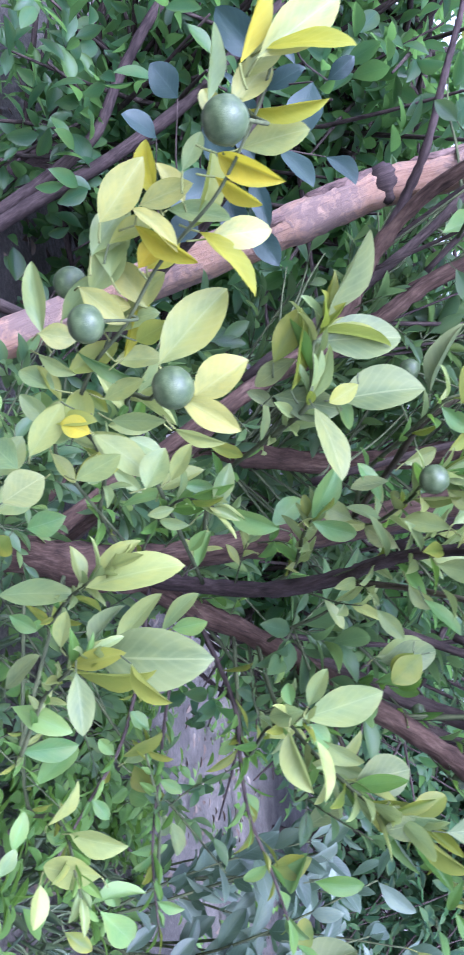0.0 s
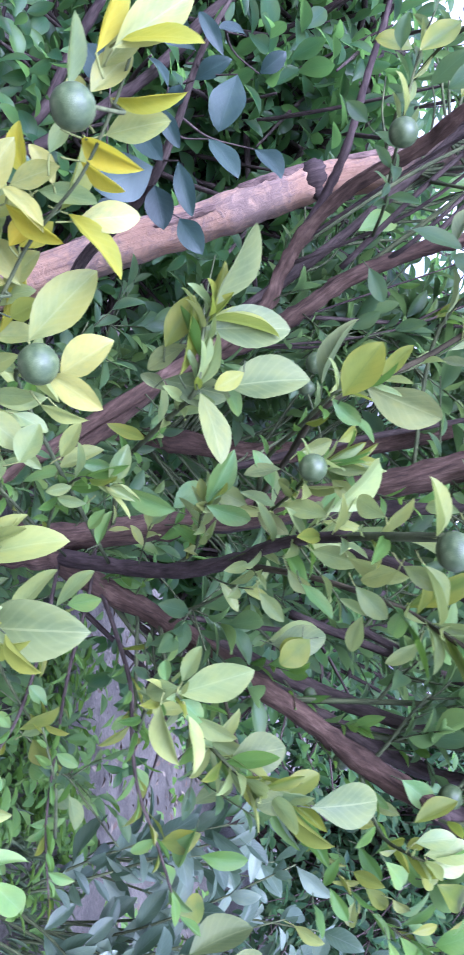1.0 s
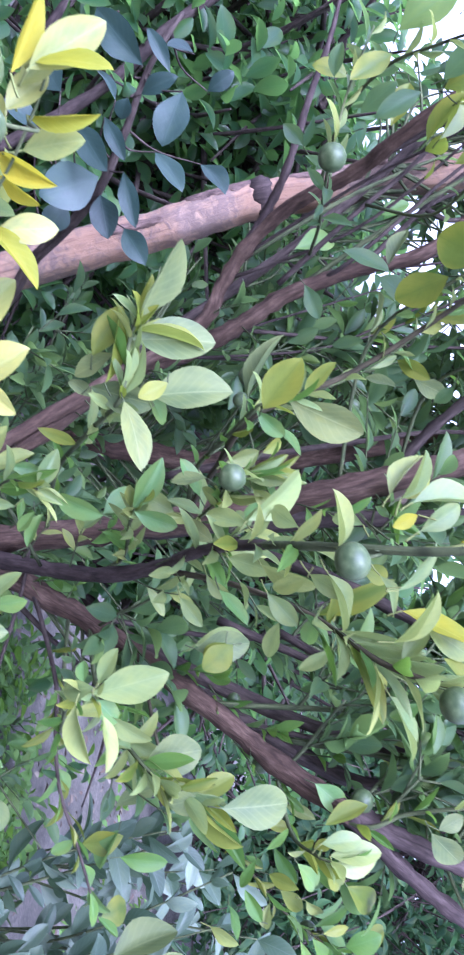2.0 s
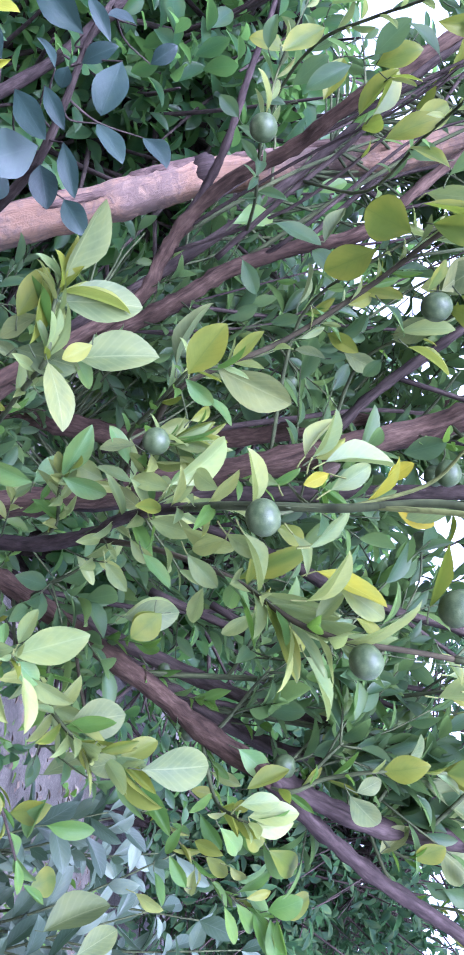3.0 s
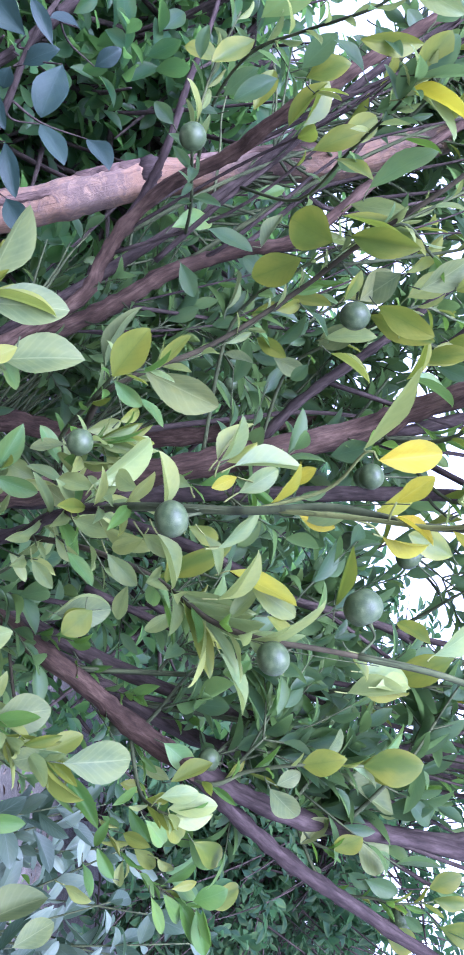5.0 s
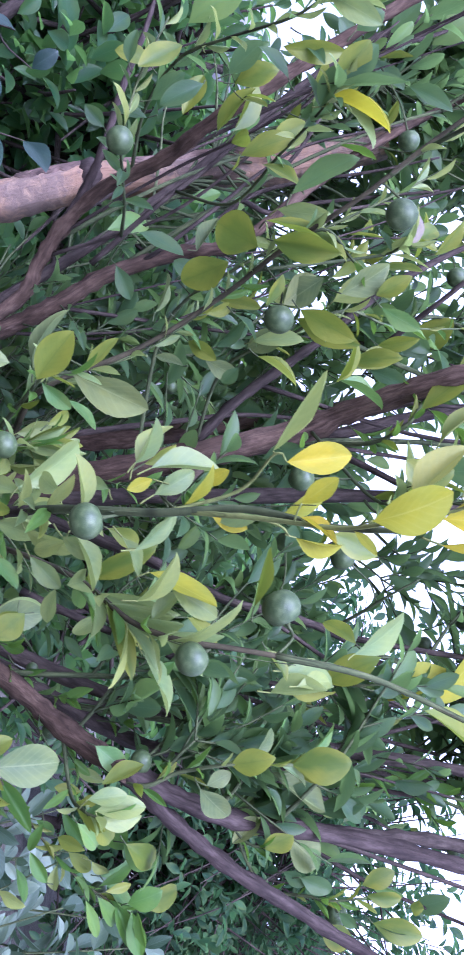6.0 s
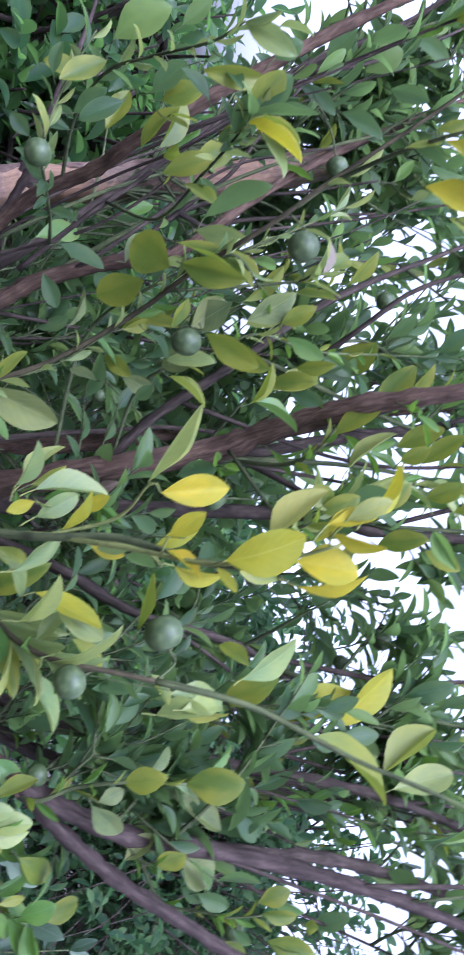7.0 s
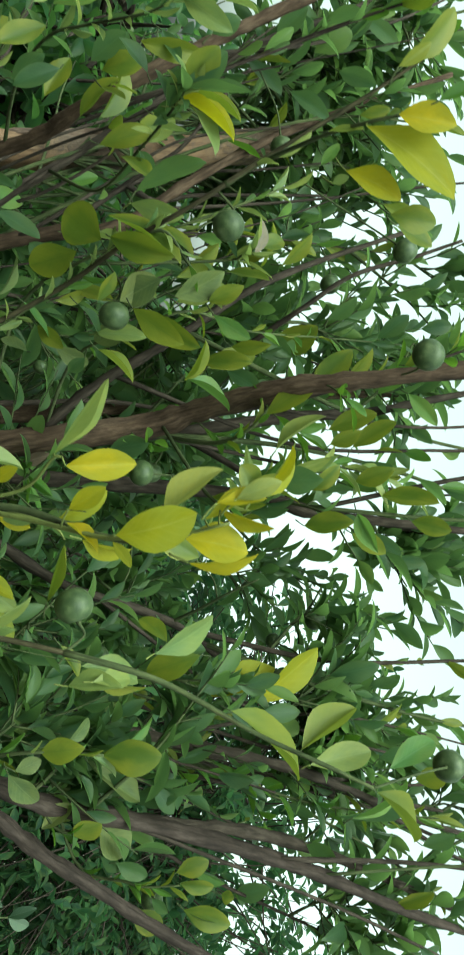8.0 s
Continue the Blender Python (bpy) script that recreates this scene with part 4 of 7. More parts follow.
leaf((-0.046, 0.584, 0.879), (-0.022, 0.598, 0.894), 0.014, -14, LEAF_LIME, twig, 0)
leaf((-0.024, 0.599, 0.861), (-0.006, 0.580, 0.829), 0.029, 7, LEAF_LIME, twig, 1)
leaf((-0.033, 0.596, 0.826), (-0.057, 0.582, 0.852), 0.025, 10, LEAF_LIME, twig, 4)
leaf((-0.089, 0.560, 0.920), (-0.069, 0.550, 0.939), 0.011, 13, LEAF_OLIVE, twig, 0)
leaf((-0.054, 0.603, 0.938), (-0.040, 0.618, 0.963), 0.015, -6, LEAF_LIME, twig, 0)
leaf((-0.070, 0.598, 0.876), (-0.095, 0.581, 0.856), 0.017, -8, LEAF_LIME, twig, 0)
leaf((-0.022, 0.678, 0.952), (-0.051, 0.661, 0.975), 0.017, -16, LEAF_LIME, twig, 0)
twig = sprig([(0.049, 0.980, 0.829), (0.009, 0.850, 0.888), (-0.011, 0.790, 0.935), (0.000, 0.780, 0.969)], 0.002, TWIG)
leaf((0.000, 0.780, 0.969), (-0.041, 0.780, 0.992), 0.021, 14, LEAF_LIME, twig, 1)
leaf((-0.026, 0.790, 0.935), (-0.021, 0.800, 0.967), 0.015, 25, LEAF_MID, twig, 0)
leaf((-0.003, 0.800, 0.923), (0.002, 0.790, 0.897), 0.013, -6, LEAF_LIME, twig, 1)
leaf((0.016, 0.800, 0.938), (0.012, 0.790, 0.909), 0.014, -25, LEAF_LIME, twig, 2)
leaf((-0.023, 0.800, 0.909), (-0.044, 0.800, 0.955), 0.023, -26, LEAF_LIME, twig, 1)
leaf((-0.012, 0.820, 0.861), (-0.027, 0.800, 0.908), 0.020, -43, LEAF_MID, twig, 2)
leaf((0.021, 0.840, 0.947), (0.043, 0.850, 0.923), 0.014, 30, LEAF_MID, twig, 0)
leaf((-0.050, 0.796, 0.861), (-0.027, 0.782, 0.890), 0.015, -9, LEAF_LIME, twig, 4)
leaf((0.005, 0.770, 0.773), (-0.001, 0.770, 0.814), 0.028, 17, LEAF_MID, twig, 1)
leaf((0.011, 0.770, 0.753), (0.028, 0.770, 0.735), 0.027, 3, LEAF_OLIVE, twig, 1)
twig = sprig([(0.115, 0.950, 0.715), (0.080, 0.750, 0.819), (0.065, 0.680, 0.864), (0.049, 0.660, 0.895)], 0.0025, TWIG)
leaf((0.066, 0.660, 0.872), (0.043, 0.655, 0.956), 0.038, -29, LEAF_LIME, twig, 2)
leaf((0.065, 0.670, 0.876), (0.026, 0.660, 0.918), 0.024, -45, LEAF_LIME, twig, 1)
leaf((0.066, 0.680, 0.861), (0.027, 0.680, 0.858), 0.018, 35, LEAF_LIME, twig, 1)
leaf((0.070, 0.740, 0.750), (0.066, 0.720, 0.828), 0.029, -32, LEAF_LIME, twig, 2)
leaf((0.125, 0.830, 0.891), (0.083, 0.830, 0.926), 0.025, -38, LEAF_LIME, twig, 2)
leaf((0.124, 0.840, 0.900), (0.119, 0.830, 0.940), 0.022, 15, LEAF_MID, twig, 0)
leaf((0.133, 0.787, 0.853), (0.080, 0.820, 0.893), 0.034, -47, LEAF_LIME, twig, 0)
leaf((0.117, 0.660, 0.845), (0.085, 0.660, 0.850), 0.021, -16, LEAF_LIME, twig, 0)
leaf((0.094, 0.800, 0.733), (0.112, 0.800, 0.763), 0.019, 3, LEAF_MID, twig, 0)
twig = sprig([(0.252, 0.850, 0.710), (0.171, 0.720, 0.799), (0.136, 0.640, 0.857), (0.117, 0.620, 0.887)], 0.0025, TWIG)
leaf((0.124, 0.647, 0.880), (0.130, 0.610, 0.973), 0.054, 4, LEAF_PALE, twig, 4)
leaf((0.128, 0.623, 0.868), (0.117, 0.604, 0.919), 0.018, -0, LEAF_FRESH, twig, 0)
leaf((0.131, 0.630, 0.866), (0.146, 0.600, 0.940), 0.030, 55, LEAF_FRESH, twig, 1)
leaf((0.126, 0.568, 0.893), (0.164, 0.548, 0.905), 0.021, -30, LEAF_PALE, twig, 4)
leaf((0.126, 0.600, 0.927), (0.157, 0.580, 0.957), 0.019, 56, LEAF_FRESH, twig, 5)
leaf((0.118, 0.640, 0.879), (0.079, 0.660, 0.901), 0.025, -52, LEAF_PALE, twig, 5)
leaf((0.156, 0.700, 0.771), (0.123, 0.680, 0.812), 0.021, -36, LEAF_PALE, twig, 0)
leaf((0.181, 0.750, 0.753), (0.205, 0.740, 0.813), 0.025, -2, LEAF_MID, twig, 2)
leaf((0.303, 0.912, 0.701), (0.261, 0.944, 0.739), 0.035, -17, LEAF_MID, twig, 2)
leaf((0.256, 0.880, 0.700), (0.257, 0.900, 0.762), 0.030, 21, LEAF_MID, twig, 0)
twig = sprig([(-0.033, 0.980, 0.930), (-0.057, 0.800, 1.014), (-0.067, 0.700, 1.063), (-0.080, 0.670, 1.082), (-0.122, 0.660, 1.090), (-0.142, 0.640, 1.102)], 0.003, TWIG)
leaf((-0.141, 0.640, 1.104), (-0.203, 0.610, 1.142), 0.041, 52, LEAF_PALE, twig, 3)
leaf((-0.129, 0.670, 1.091), (-0.132, 0.690, 1.167), 0.043, -0, LEAF_PALE, twig, 0)
leaf((-0.078, 0.680, 1.107), (-0.085, 0.680, 1.181), 0.048, -17, LEAF_PALE, twig, 1)
leaf((-0.086, 0.660, 1.125), (-0.071, 0.650, 1.101), 0.017, -9, LEAF_FRESH, twig, 0)
leaf((-0.069, 0.652, 1.087), (-0.014, 0.624, 1.114), 0.029, -39, LEAF_PALE, twig, 2)
leaf((-0.115, 0.670, 1.054), (-0.158, 0.660, 1.083), 0.025, 13, LEAF_OLIVE, twig, 0)
leaf((-0.116, 0.670, 1.074), (-0.099, 0.680, 1.033), 0.022, 24, LEAF_PALE, twig, 0)
leaf((-0.087, 0.660, 1.068), (-0.152, 0.650, 1.094), 0.033, 63, LEAF_OLIVE, twig, 1)
leaf((-0.088, 0.680, 1.050), (-0.069, 0.680, 1.109), 0.031, 33, LEAF_PALE, twig, 0)
leaf((-0.079, 0.690, 1.050), (-0.100, 0.690, 1.027), 0.015, 26, LEAF_PALE, twig, 2)
leaf((-0.136, 0.665, 1.094), (-0.130, 0.680, 1.158), 0.031, -62, LEAF_FRESH, twig, 5)
leaf((-0.082, 0.682, 1.101), (-0.055, 0.699, 1.122), 0.017, -31, LEAF_MID, twig, 4)
twig = sprig([(0.075, 0.950, 1.023), (0.037, 0.870, 1.047), (0.020, 0.830, 1.060)], 0.0025, TWIG)
leaf((0.027, 0.830, 1.027), (0.006, 0.820, 0.972), 0.028, -40, LEAF_MID, twig, 1)
leaf((0.023, 0.903, 1.009), (-0.011, 0.926, 1.046), 0.029, -7, LEAF_MID, twig, 2)
leaf((0.020, 0.820, 1.062), (-0.029, 0.810, 1.099), 0.028, 11, LEAF_MID, twig, 1)
leaf((0.023, 0.820, 1.062), (0.045, 0.830, 1.107), 0.024, 30, LEAF_MID, twig, 4)
leaf((0.061, 0.880, 0.925), (0.021, 0.880, 0.939), 0.019, -44, LEAF_MID, twig, 1)
leaf((0.018, 0.830, 1.057), (-0.004, 0.820, 1.057), 0.012, -6, LEAF_OLIVE, twig, 2)
leaf((-0.010, 0.800, 1.144), (-0.008, 0.800, 1.105), 0.021, 47, LEAF_PALE, twig, 0)
leaf((0.038, 0.820, 1.176), (0.011, 0.800, 1.204), 0.020, 38, LEAF_MID, twig, 0)
leaf((0.058, 0.840, 1.147), (0.036, 0.830, 1.115), 0.021, -23, LEAF_PALE, twig, 2)
twig = sprig([(0.273, 0.920, 0.952), (0.214, 0.750, 1.009), (0.192, 0.680, 1.051)], 0.0025, TWIG)
leaf((0.192, 0.680, 1.051), (0.174, 0.680, 1.120), 0.035, 14, LEAF_LIME, twig, 0)
leaf((0.186, 0.680, 1.052), (0.192, 0.690, 1.017), 0.020, 10, LEAF_LIME, twig, 1)
leaf((0.182, 0.680, 1.056), (0.150, 0.670, 1.074), 0.017, -32, LEAF_LIME, twig, 0)
leaf((0.198, 0.661, 1.040), (0.241, 0.635, 1.054), 0.025, 48, LEAF_LIME, twig, 5)
leaf((0.213, 0.694, 1.062), (0.252, 0.718, 1.095), 0.024, 40, LEAF_LIME, twig, 2)
leaf((0.211, 0.680, 1.060), (0.258, 0.670, 1.072), 0.024, -63, LEAF_LIME, twig, 1)
leaf((0.198, 0.684, 1.053), (0.221, 0.698, 1.071), 0.020, -10, LEAF_MID, twig, 0)
leaf((0.183, 0.686, 1.041), (0.163, 0.697, 1.037), 0.014, -18, LEAF_MID, twig, 1)
twig = sprig([(0.226, 0.950, 0.988), (0.260, 0.850, 1.036), (0.272, 0.780, 1.070), (0.290, 0.750, 1.103), (0.301, 0.740, 1.140)], 0.0025, TWIG)
leaf((0.273, 0.770, 1.083), (0.265, 0.780, 1.138), 0.041, -14, LEAF_PALE, twig, 2)
leaf((0.285, 0.750, 1.115), (0.310, 0.740, 1.106), 0.026, 14, LEAF_OLIVE, twig, 4)
leaf((0.312, 0.782, 1.131), (0.295, 0.803, 1.168), 0.024, -16, LEAF_FRESH, twig, 0)
leaf((0.299, 0.740, 1.141), (0.309, 0.730, 1.113), 0.027, -12, LEAF_PALE, twig, 4)
leaf((0.307, 0.740, 1.140), (0.343, 0.720, 1.176), 0.029, 63, LEAF_FRESH, twig, 5)
leaf((0.182, 0.910, 1.116), (0.178, 0.920, 1.181), 0.038, 15, LEAF_PALE, twig, 2)
leaf((0.176, 0.900, 1.161), (0.205, 0.890, 1.129), 0.034, -17, LEAF_OLIVE, twig, 0)
leaf((0.379, 0.965, 1.008), (0.357, 0.992, 1.053), 0.028, -41, LEAF_PALE, twig, 2)
twig = sprig([(0.327, 1.000, 0.645), (0.323, 0.860, 0.744), (0.336, 0.820, 0.774), (0.366, 0.800, 0.788), (0.403, 0.800, 0.795)], 0.0025, TWIG)
leaf((0.326, 0.810, 0.780), (0.344, 0.800, 0.840), 0.032, 2, LEAF_LIME, twig, 1)
leaf((0.366, 0.800, 0.815), (0.358, 0.800, 0.750), 0.033, 4, LEAF_LIME, twig, 0)
leaf((0.373, 0.800, 0.748), (0.410, 0.780, 0.750), 0.022, -41, LEAF_LIME, twig, 1)
leaf((0.462, 0.945, 0.757), (0.521, 0.976, 0.792), 0.036, -15, LEAF_MID, twig, 4)
leaf((0.394, 0.800, 0.802), (0.384, 0.820, 0.854), 0.023, -63, LEAF_MID, twig, 5)
leaf((0.314, 0.800, 0.759), (0.276, 0.790, 0.806), 0.024, 51, LEAF_LIME, twig, 1)
leaf((0.421, 0.800, 0.771), (0.439, 0.800, 0.799), 0.017, -15, LEAF_OLIVE, twig, 4)
leaf((0.347, 0.820, 0.710), (0.309, 0.820, 0.726), 0.019, 24, LEAF_MID, twig, 2)
leaf((0.390, 0.860, 0.799), (0.437, 0.880, 0.799), 0.018, -11, LEAF_MID, twig, 1)
leaf((0.365, 0.800, 0.704), (0.340, 0.800, 0.721), 0.017, -4, LEAF_LIME, twig, 2)
twig = sprig([(0.467, 1.100, 0.786), (0.377, 1.020, 0.817), (0.320, 0.980, 0.823), (0.273, 0.970, 0.818)], 0.0025, TWIG)
leaf((0.288, 0.970, 0.789), (0.262, 0.950, 0.848), 0.025, 38, LEAF_FRESH, twig, 0)
leaf((0.298, 0.980, 0.789), (0.280, 0.970, 0.823), 0.018, -15, LEAF_LIME, twig, 4)
leaf((0.280, 0.977, 0.818), (0.298, 0.962, 0.847), 0.015, 38, LEAF_FRESH, twig, 4)
leaf((0.311, 1.018, 0.789), (0.359, 1.040, 0.800), 0.031, 18, LEAF_OLIVE, twig, 2)
leaf((0.353, 1.072, 0.793), (0.390, 1.088, 0.802), 0.023, 13, LEAF_FRESH, twig, 2)
leaf((0.404, 1.121, 0.781), (0.441, 1.139, 0.794), 0.024, -16, LEAF_LIME, twig, 0)
leaf((0.372, 1.057, 0.797), (0.361, 1.076, 0.754), 0.025, 5, LEAF_MID, twig, 2)
leaf((0.450, 1.100, 0.748), (0.443, 1.100, 0.801), 0.024, 29, LEAF_MID, twig, 0)
leaf((0.410, 1.100, 0.808), (0.467, 1.120, 0.816), 0.025, -45, LEAF_LIME, twig, 1)
leaf((0.258, 0.970, 0.827), (0.233, 0.960, 0.808), 0.019, 13, LEAF_MID, twig, 0)
leaf((0.436, 1.000, 0.958), (0.434, 1.000, 1.009), 0.037, 7, LEAF_OLIVE, twig, 1)
leaf((0.419, 1.000, 1.005), (0.469, 1.000, 0.974), 0.028, 51, LEAF_MID, twig, 5)
twig = sprig([(-0.027, 0.900, 1.120), (-0.051, 0.820, 1.160), (-0.072, 0.770, 1.192), (-0.079, 0.750, 1.207), (-0.082, 0.740, 1.244)], 0.0025, TWIG)
leaf((-0.063, 0.682, 1.209), (-0.104, 0.657, 1.243), 0.034, -9, LEAF_OLIVE, twig, 0)
leaf((-0.084, 0.750, 1.247), (-0.121, 0.750, 1.277), 0.022, -46, LEAF_FRESH, twig, 0)
leaf((-0.083, 0.757, 1.232), (-0.048, 0.796, 1.310), 0.044, 43, LEAF_PALE, twig, 0)
leaf((-0.088, 0.770, 1.190), (-0.152, 0.750, 1.219), 0.023, -63, LEAF_PALE, twig, 5)
leaf((-0.075, 0.770, 1.199), (-0.046, 0.780, 1.226), 0.019, 29, LEAF_MID, twig, 4)
leaf((-0.083, 0.780, 1.236), (-0.067, 0.800, 1.280), 0.023, -41, LEAF_FRESH, twig, 4)
leaf((-0.070, 0.856, 1.214), (-0.045, 0.877, 1.251), 0.022, -32, LEAF_MID, twig, 2)
twig = sprig([(0.031, 0.900, 1.120), (0.012, 0.780, 1.159), (-0.007, 0.740, 1.181), (-0.010, 0.750, 1.214)], 0.002, TWIG)
leaf((-0.029, 0.835, 1.161), (-0.039, 0.854, 1.201), 0.020, 24, LEAF_LIME, twig, 1)
leaf((0.000, 0.750, 1.184), (-0.006, 0.760, 1.219), 0.021, -10, LEAF_LIME, twig, 0)
leaf((-0.003, 0.813, 1.210), (-0.023, 0.827, 1.232), 0.014, 17, LEAF_LIME, twig, 0)
leaf((0.006, 0.750, 1.195), (0.025, 0.740, 1.215), 0.016, 6, LEAF_LIME, twig, 4)
leaf((-0.033, 0.785, 1.203), (-0.047, 0.798, 1.228), 0.015, 15, LEAF_FRESH, twig, 4)
leaf((0.009, 0.819, 1.134), (-0.029, 0.800, 1.124), 0.019, 24, LEAF_MID, twig, 4)
leaf((0.024, 0.841, 1.103), (0.008, 0.825, 1.073), 0.024, -7, LEAF_LIME, twig, 4)
twig = sprig([(0.076, 0.840, 1.097), (0.060, 0.720, 1.174), (0.061, 0.550, 1.264), (0.065, 0.500, 1.331), (0.061, 0.450, 1.414), (0.061, 0.440, 1.435)], 0.0007, TWIG)
leaf((0.038, 0.689, 1.192), (-0.000, 0.724, 1.258), 0.036, 22, LEAF_LIME, twig, 4)
leaf((0.062, 0.549, 1.268), (0.021, 0.530, 1.271), 0.020, 54, LEAF_LIME, twig, 5)
leaf((0.023, 0.570, 1.309), (-0.014, 0.589, 1.334), 0.019, -59, LEAF_LIME, twig, 5)
leaf((0.025, 0.561, 1.316), (0.011, 0.574, 1.345), 0.014, 25, LEAF_FRESH, twig, 1)
leaf((0.030, 0.540, 1.322), (0.024, 0.560, 1.380), 0.026, -48, LEAF_LIME, twig, 5)
leaf((0.045, 0.513, 1.363), (0.033, 0.504, 1.380), 0.012, -15, LEAF_YOUNG, twig, 0)
leaf((0.076, 0.586, 1.285), (0.091, 0.601, 1.314), 0.016, 6, LEAF_FRESH, twig, 4)
leaf((0.082, 0.572, 1.261), (0.126, 0.593, 1.280), 0.022, -50, LEAF_LIME, twig, 5)
leaf((0.093, 0.540, 1.310), (0.068, 0.550, 1.341), 0.018, 47, LEAF_LIME, twig, 0)
leaf((0.077, 0.650, 1.206), (0.101, 0.630, 1.245), 0.021, 37, LEAF_LIME, twig, 4)
leaf((0.071, 0.679, 1.175), (0.083, 0.661, 1.216), 0.020, 14, LEAF_LIME, twig, 0)
leaf((0.101, 0.650, 1.211), (0.131, 0.660, 1.237), 0.019, 33, LEAF_LIME, twig, 0)
leaf((0.088, 0.722, 1.151), (0.118, 0.739, 1.172), 0.018, 34, LEAF_LIME, twig, 1)
leaf((0.088, 0.623, 1.245), (0.098, 0.638, 1.213), 0.015, -6, LEAF_LIME, twig, 1)
leaf((0.083, 0.596, 1.247), (0.100, 0.582, 1.273), 0.016, 14, LEAF_LIME, twig, 4)
leaf((0.083, 0.562, 1.299), (0.113, 0.579, 1.321), 0.017, -40, LEAF_LIME, twig, 4)
leaf((0.112, 0.760, 1.120), (0.139, 0.750, 1.143), 0.016, 16, LEAF_LIME, twig, 0)
leaf((0.042, 0.701, 1.192), (0.029, 0.719, 1.151), 0.020, 11, LEAF_LIME, twig, 0)
leaf((0.045, 0.644, 1.239), (0.028, 0.658, 1.211), 0.019, -12, LEAF_LIME, twig, 4)
leaf((0.045, 0.565, 1.288), (0.035, 0.577, 1.263), 0.014, 18, LEAF_LIME, twig, 4)
leaf((0.102, 0.718, 1.163), (0.131, 0.701, 1.192), 0.018, -22, LEAF_MID, twig, 0)
leaf((0.121, 0.674, 1.242), (0.148, 0.692, 1.272), 0.019, -36, LEAF_MID, twig, 2)
leaf((0.039, 0.529, 1.324), (0.048, 0.520, 1.306), 0.011, 6, LEAF_YOUNG, twig, 0)
twig = sprig([(0.050, 0.490, 1.386), (0.027, 0.465, 1.408), (0.025, 0.460, 1.415)], 0.0013, TWIG_YOUNG)
leaf((0.031, 0.460, 1.418), (0.026, 0.470, 1.469), 0.023, 4, LEAF_YOUNG, twig, 1)
leaf((0.023, 0.465, 1.409), (-0.033, 0.440, 1.437), 0.028, 63, LEAF_LIME, twig, 3)
twig = sprig([(0.063, 0.500, 1.347), (0.066, 0.480, 1.385), (0.074, 0.470, 1.413), (0.082, 0.470, 1.421)], 0.0013, TWIG_YOUNG)
leaf((0.065, 0.500, 1.367), (0.077, 0.500, 1.394), 0.014, 24, LEAF_YOUNG, twig, 0)
leaf((0.067, 0.490, 1.404), (0.069, 0.500, 1.369), 0.016, -7, LEAF_LIME, twig, 0)
leaf((0.083, 0.515, 1.431), (0.094, 0.531, 1.471), 0.018, 55, LEAF_YOUNG, twig, 5)
leaf((0.068, 0.470, 1.415), (0.053, 0.460, 1.448), 0.017, 37, LEAF_YOUNG, twig, 4)
leaf((0.060, 0.500, 1.347), (0.035, 0.490, 1.373), 0.017, 38, LEAF_YOUNG, twig, 1)
leaf((0.028, 0.518, 1.311), (-0.001, 0.501, 1.331), 0.017, 54, LEAF_LIME, twig, 5)
leaf((0.105, 0.744, 1.545), (0.084, 0.723, 1.498), 0.029, -3, LEAF_OLIVE, twig, 0)
leaf((0.051, 0.530, 1.325), (0.034, 0.530, 1.357), 0.017, -9, LEAF_LIME, twig, 4)
leaf((0.092, 0.560, 1.315), (0.069, 0.550, 1.346), 0.018, 45, LEAF_LIME, twig, 4)
leaf((0.135, 0.580, 1.310), (0.102, 0.560, 1.346), 0.023, 57, LEAF_LIME, twig, 5)
twig = sprig([(0.070, 0.450, 1.402), (0.076, 0.420, 1.444), (0.074, 0.390, 1.466), (0.069, 0.365, 1.493), (0.060, 0.350, 1.519)], 0.0017, TWIG_YOUNG)
leaf((0.072, 0.363, 1.455), (0.064, 0.345, 1.497), 0.031, 16, LEAF_YOUNG, twig, 4)
leaf((0.071, 0.360, 1.495), (0.071, 0.350, 1.530), 0.025, -17, LEAF_YOUNG, twig, 4)
leaf((0.059, 0.380, 1.483), (0.025, 0.370, 1.511), 0.021, -54, LEAF_CREAM, twig, 5)
leaf((0.042, 0.352, 1.536), (0.014, 0.366, 1.562), 0.016, 57, LEAF_YOUNG, twig, 5)
leaf((0.049, 0.350, 1.511), (0.041, 0.350, 1.540), 0.014, -47, LEAF_YOUNG, twig, 1)
leaf((0.053, 0.355, 1.514), (0.059, 0.350, 1.546), 0.015, 55, LEAF_YOUNG, twig, 3)
leaf((0.086, 0.380, 1.500), (0.085, 0.370, 1.541), 0.019, 56, LEAF_YOUNG, twig, 1)
leaf((0.060, 0.430, 1.424), (0.044, 0.420, 1.446), 0.014, -13, LEAF_YOUNG, twig, 0)
leaf((0.069, 0.430, 1.423), (0.083, 0.420, 1.447), 0.013, -51, LEAF_YOUNG, twig, 5)
leaf((0.078, 0.409, 1.454), (0.092, 0.401, 1.467), 0.009, -30, LEAF_YOUNG, twig, 0)
leaf((0.046, 0.350, 1.522), (0.033, 0.340, 1.544), 0.012, -35, LEAF_CREAM, twig, 2)
leaf((0.059, 0.360, 1.506), (0.039, 0.350, 1.525), 0.013, 42, LEAF_YOUNG, twig, 0)
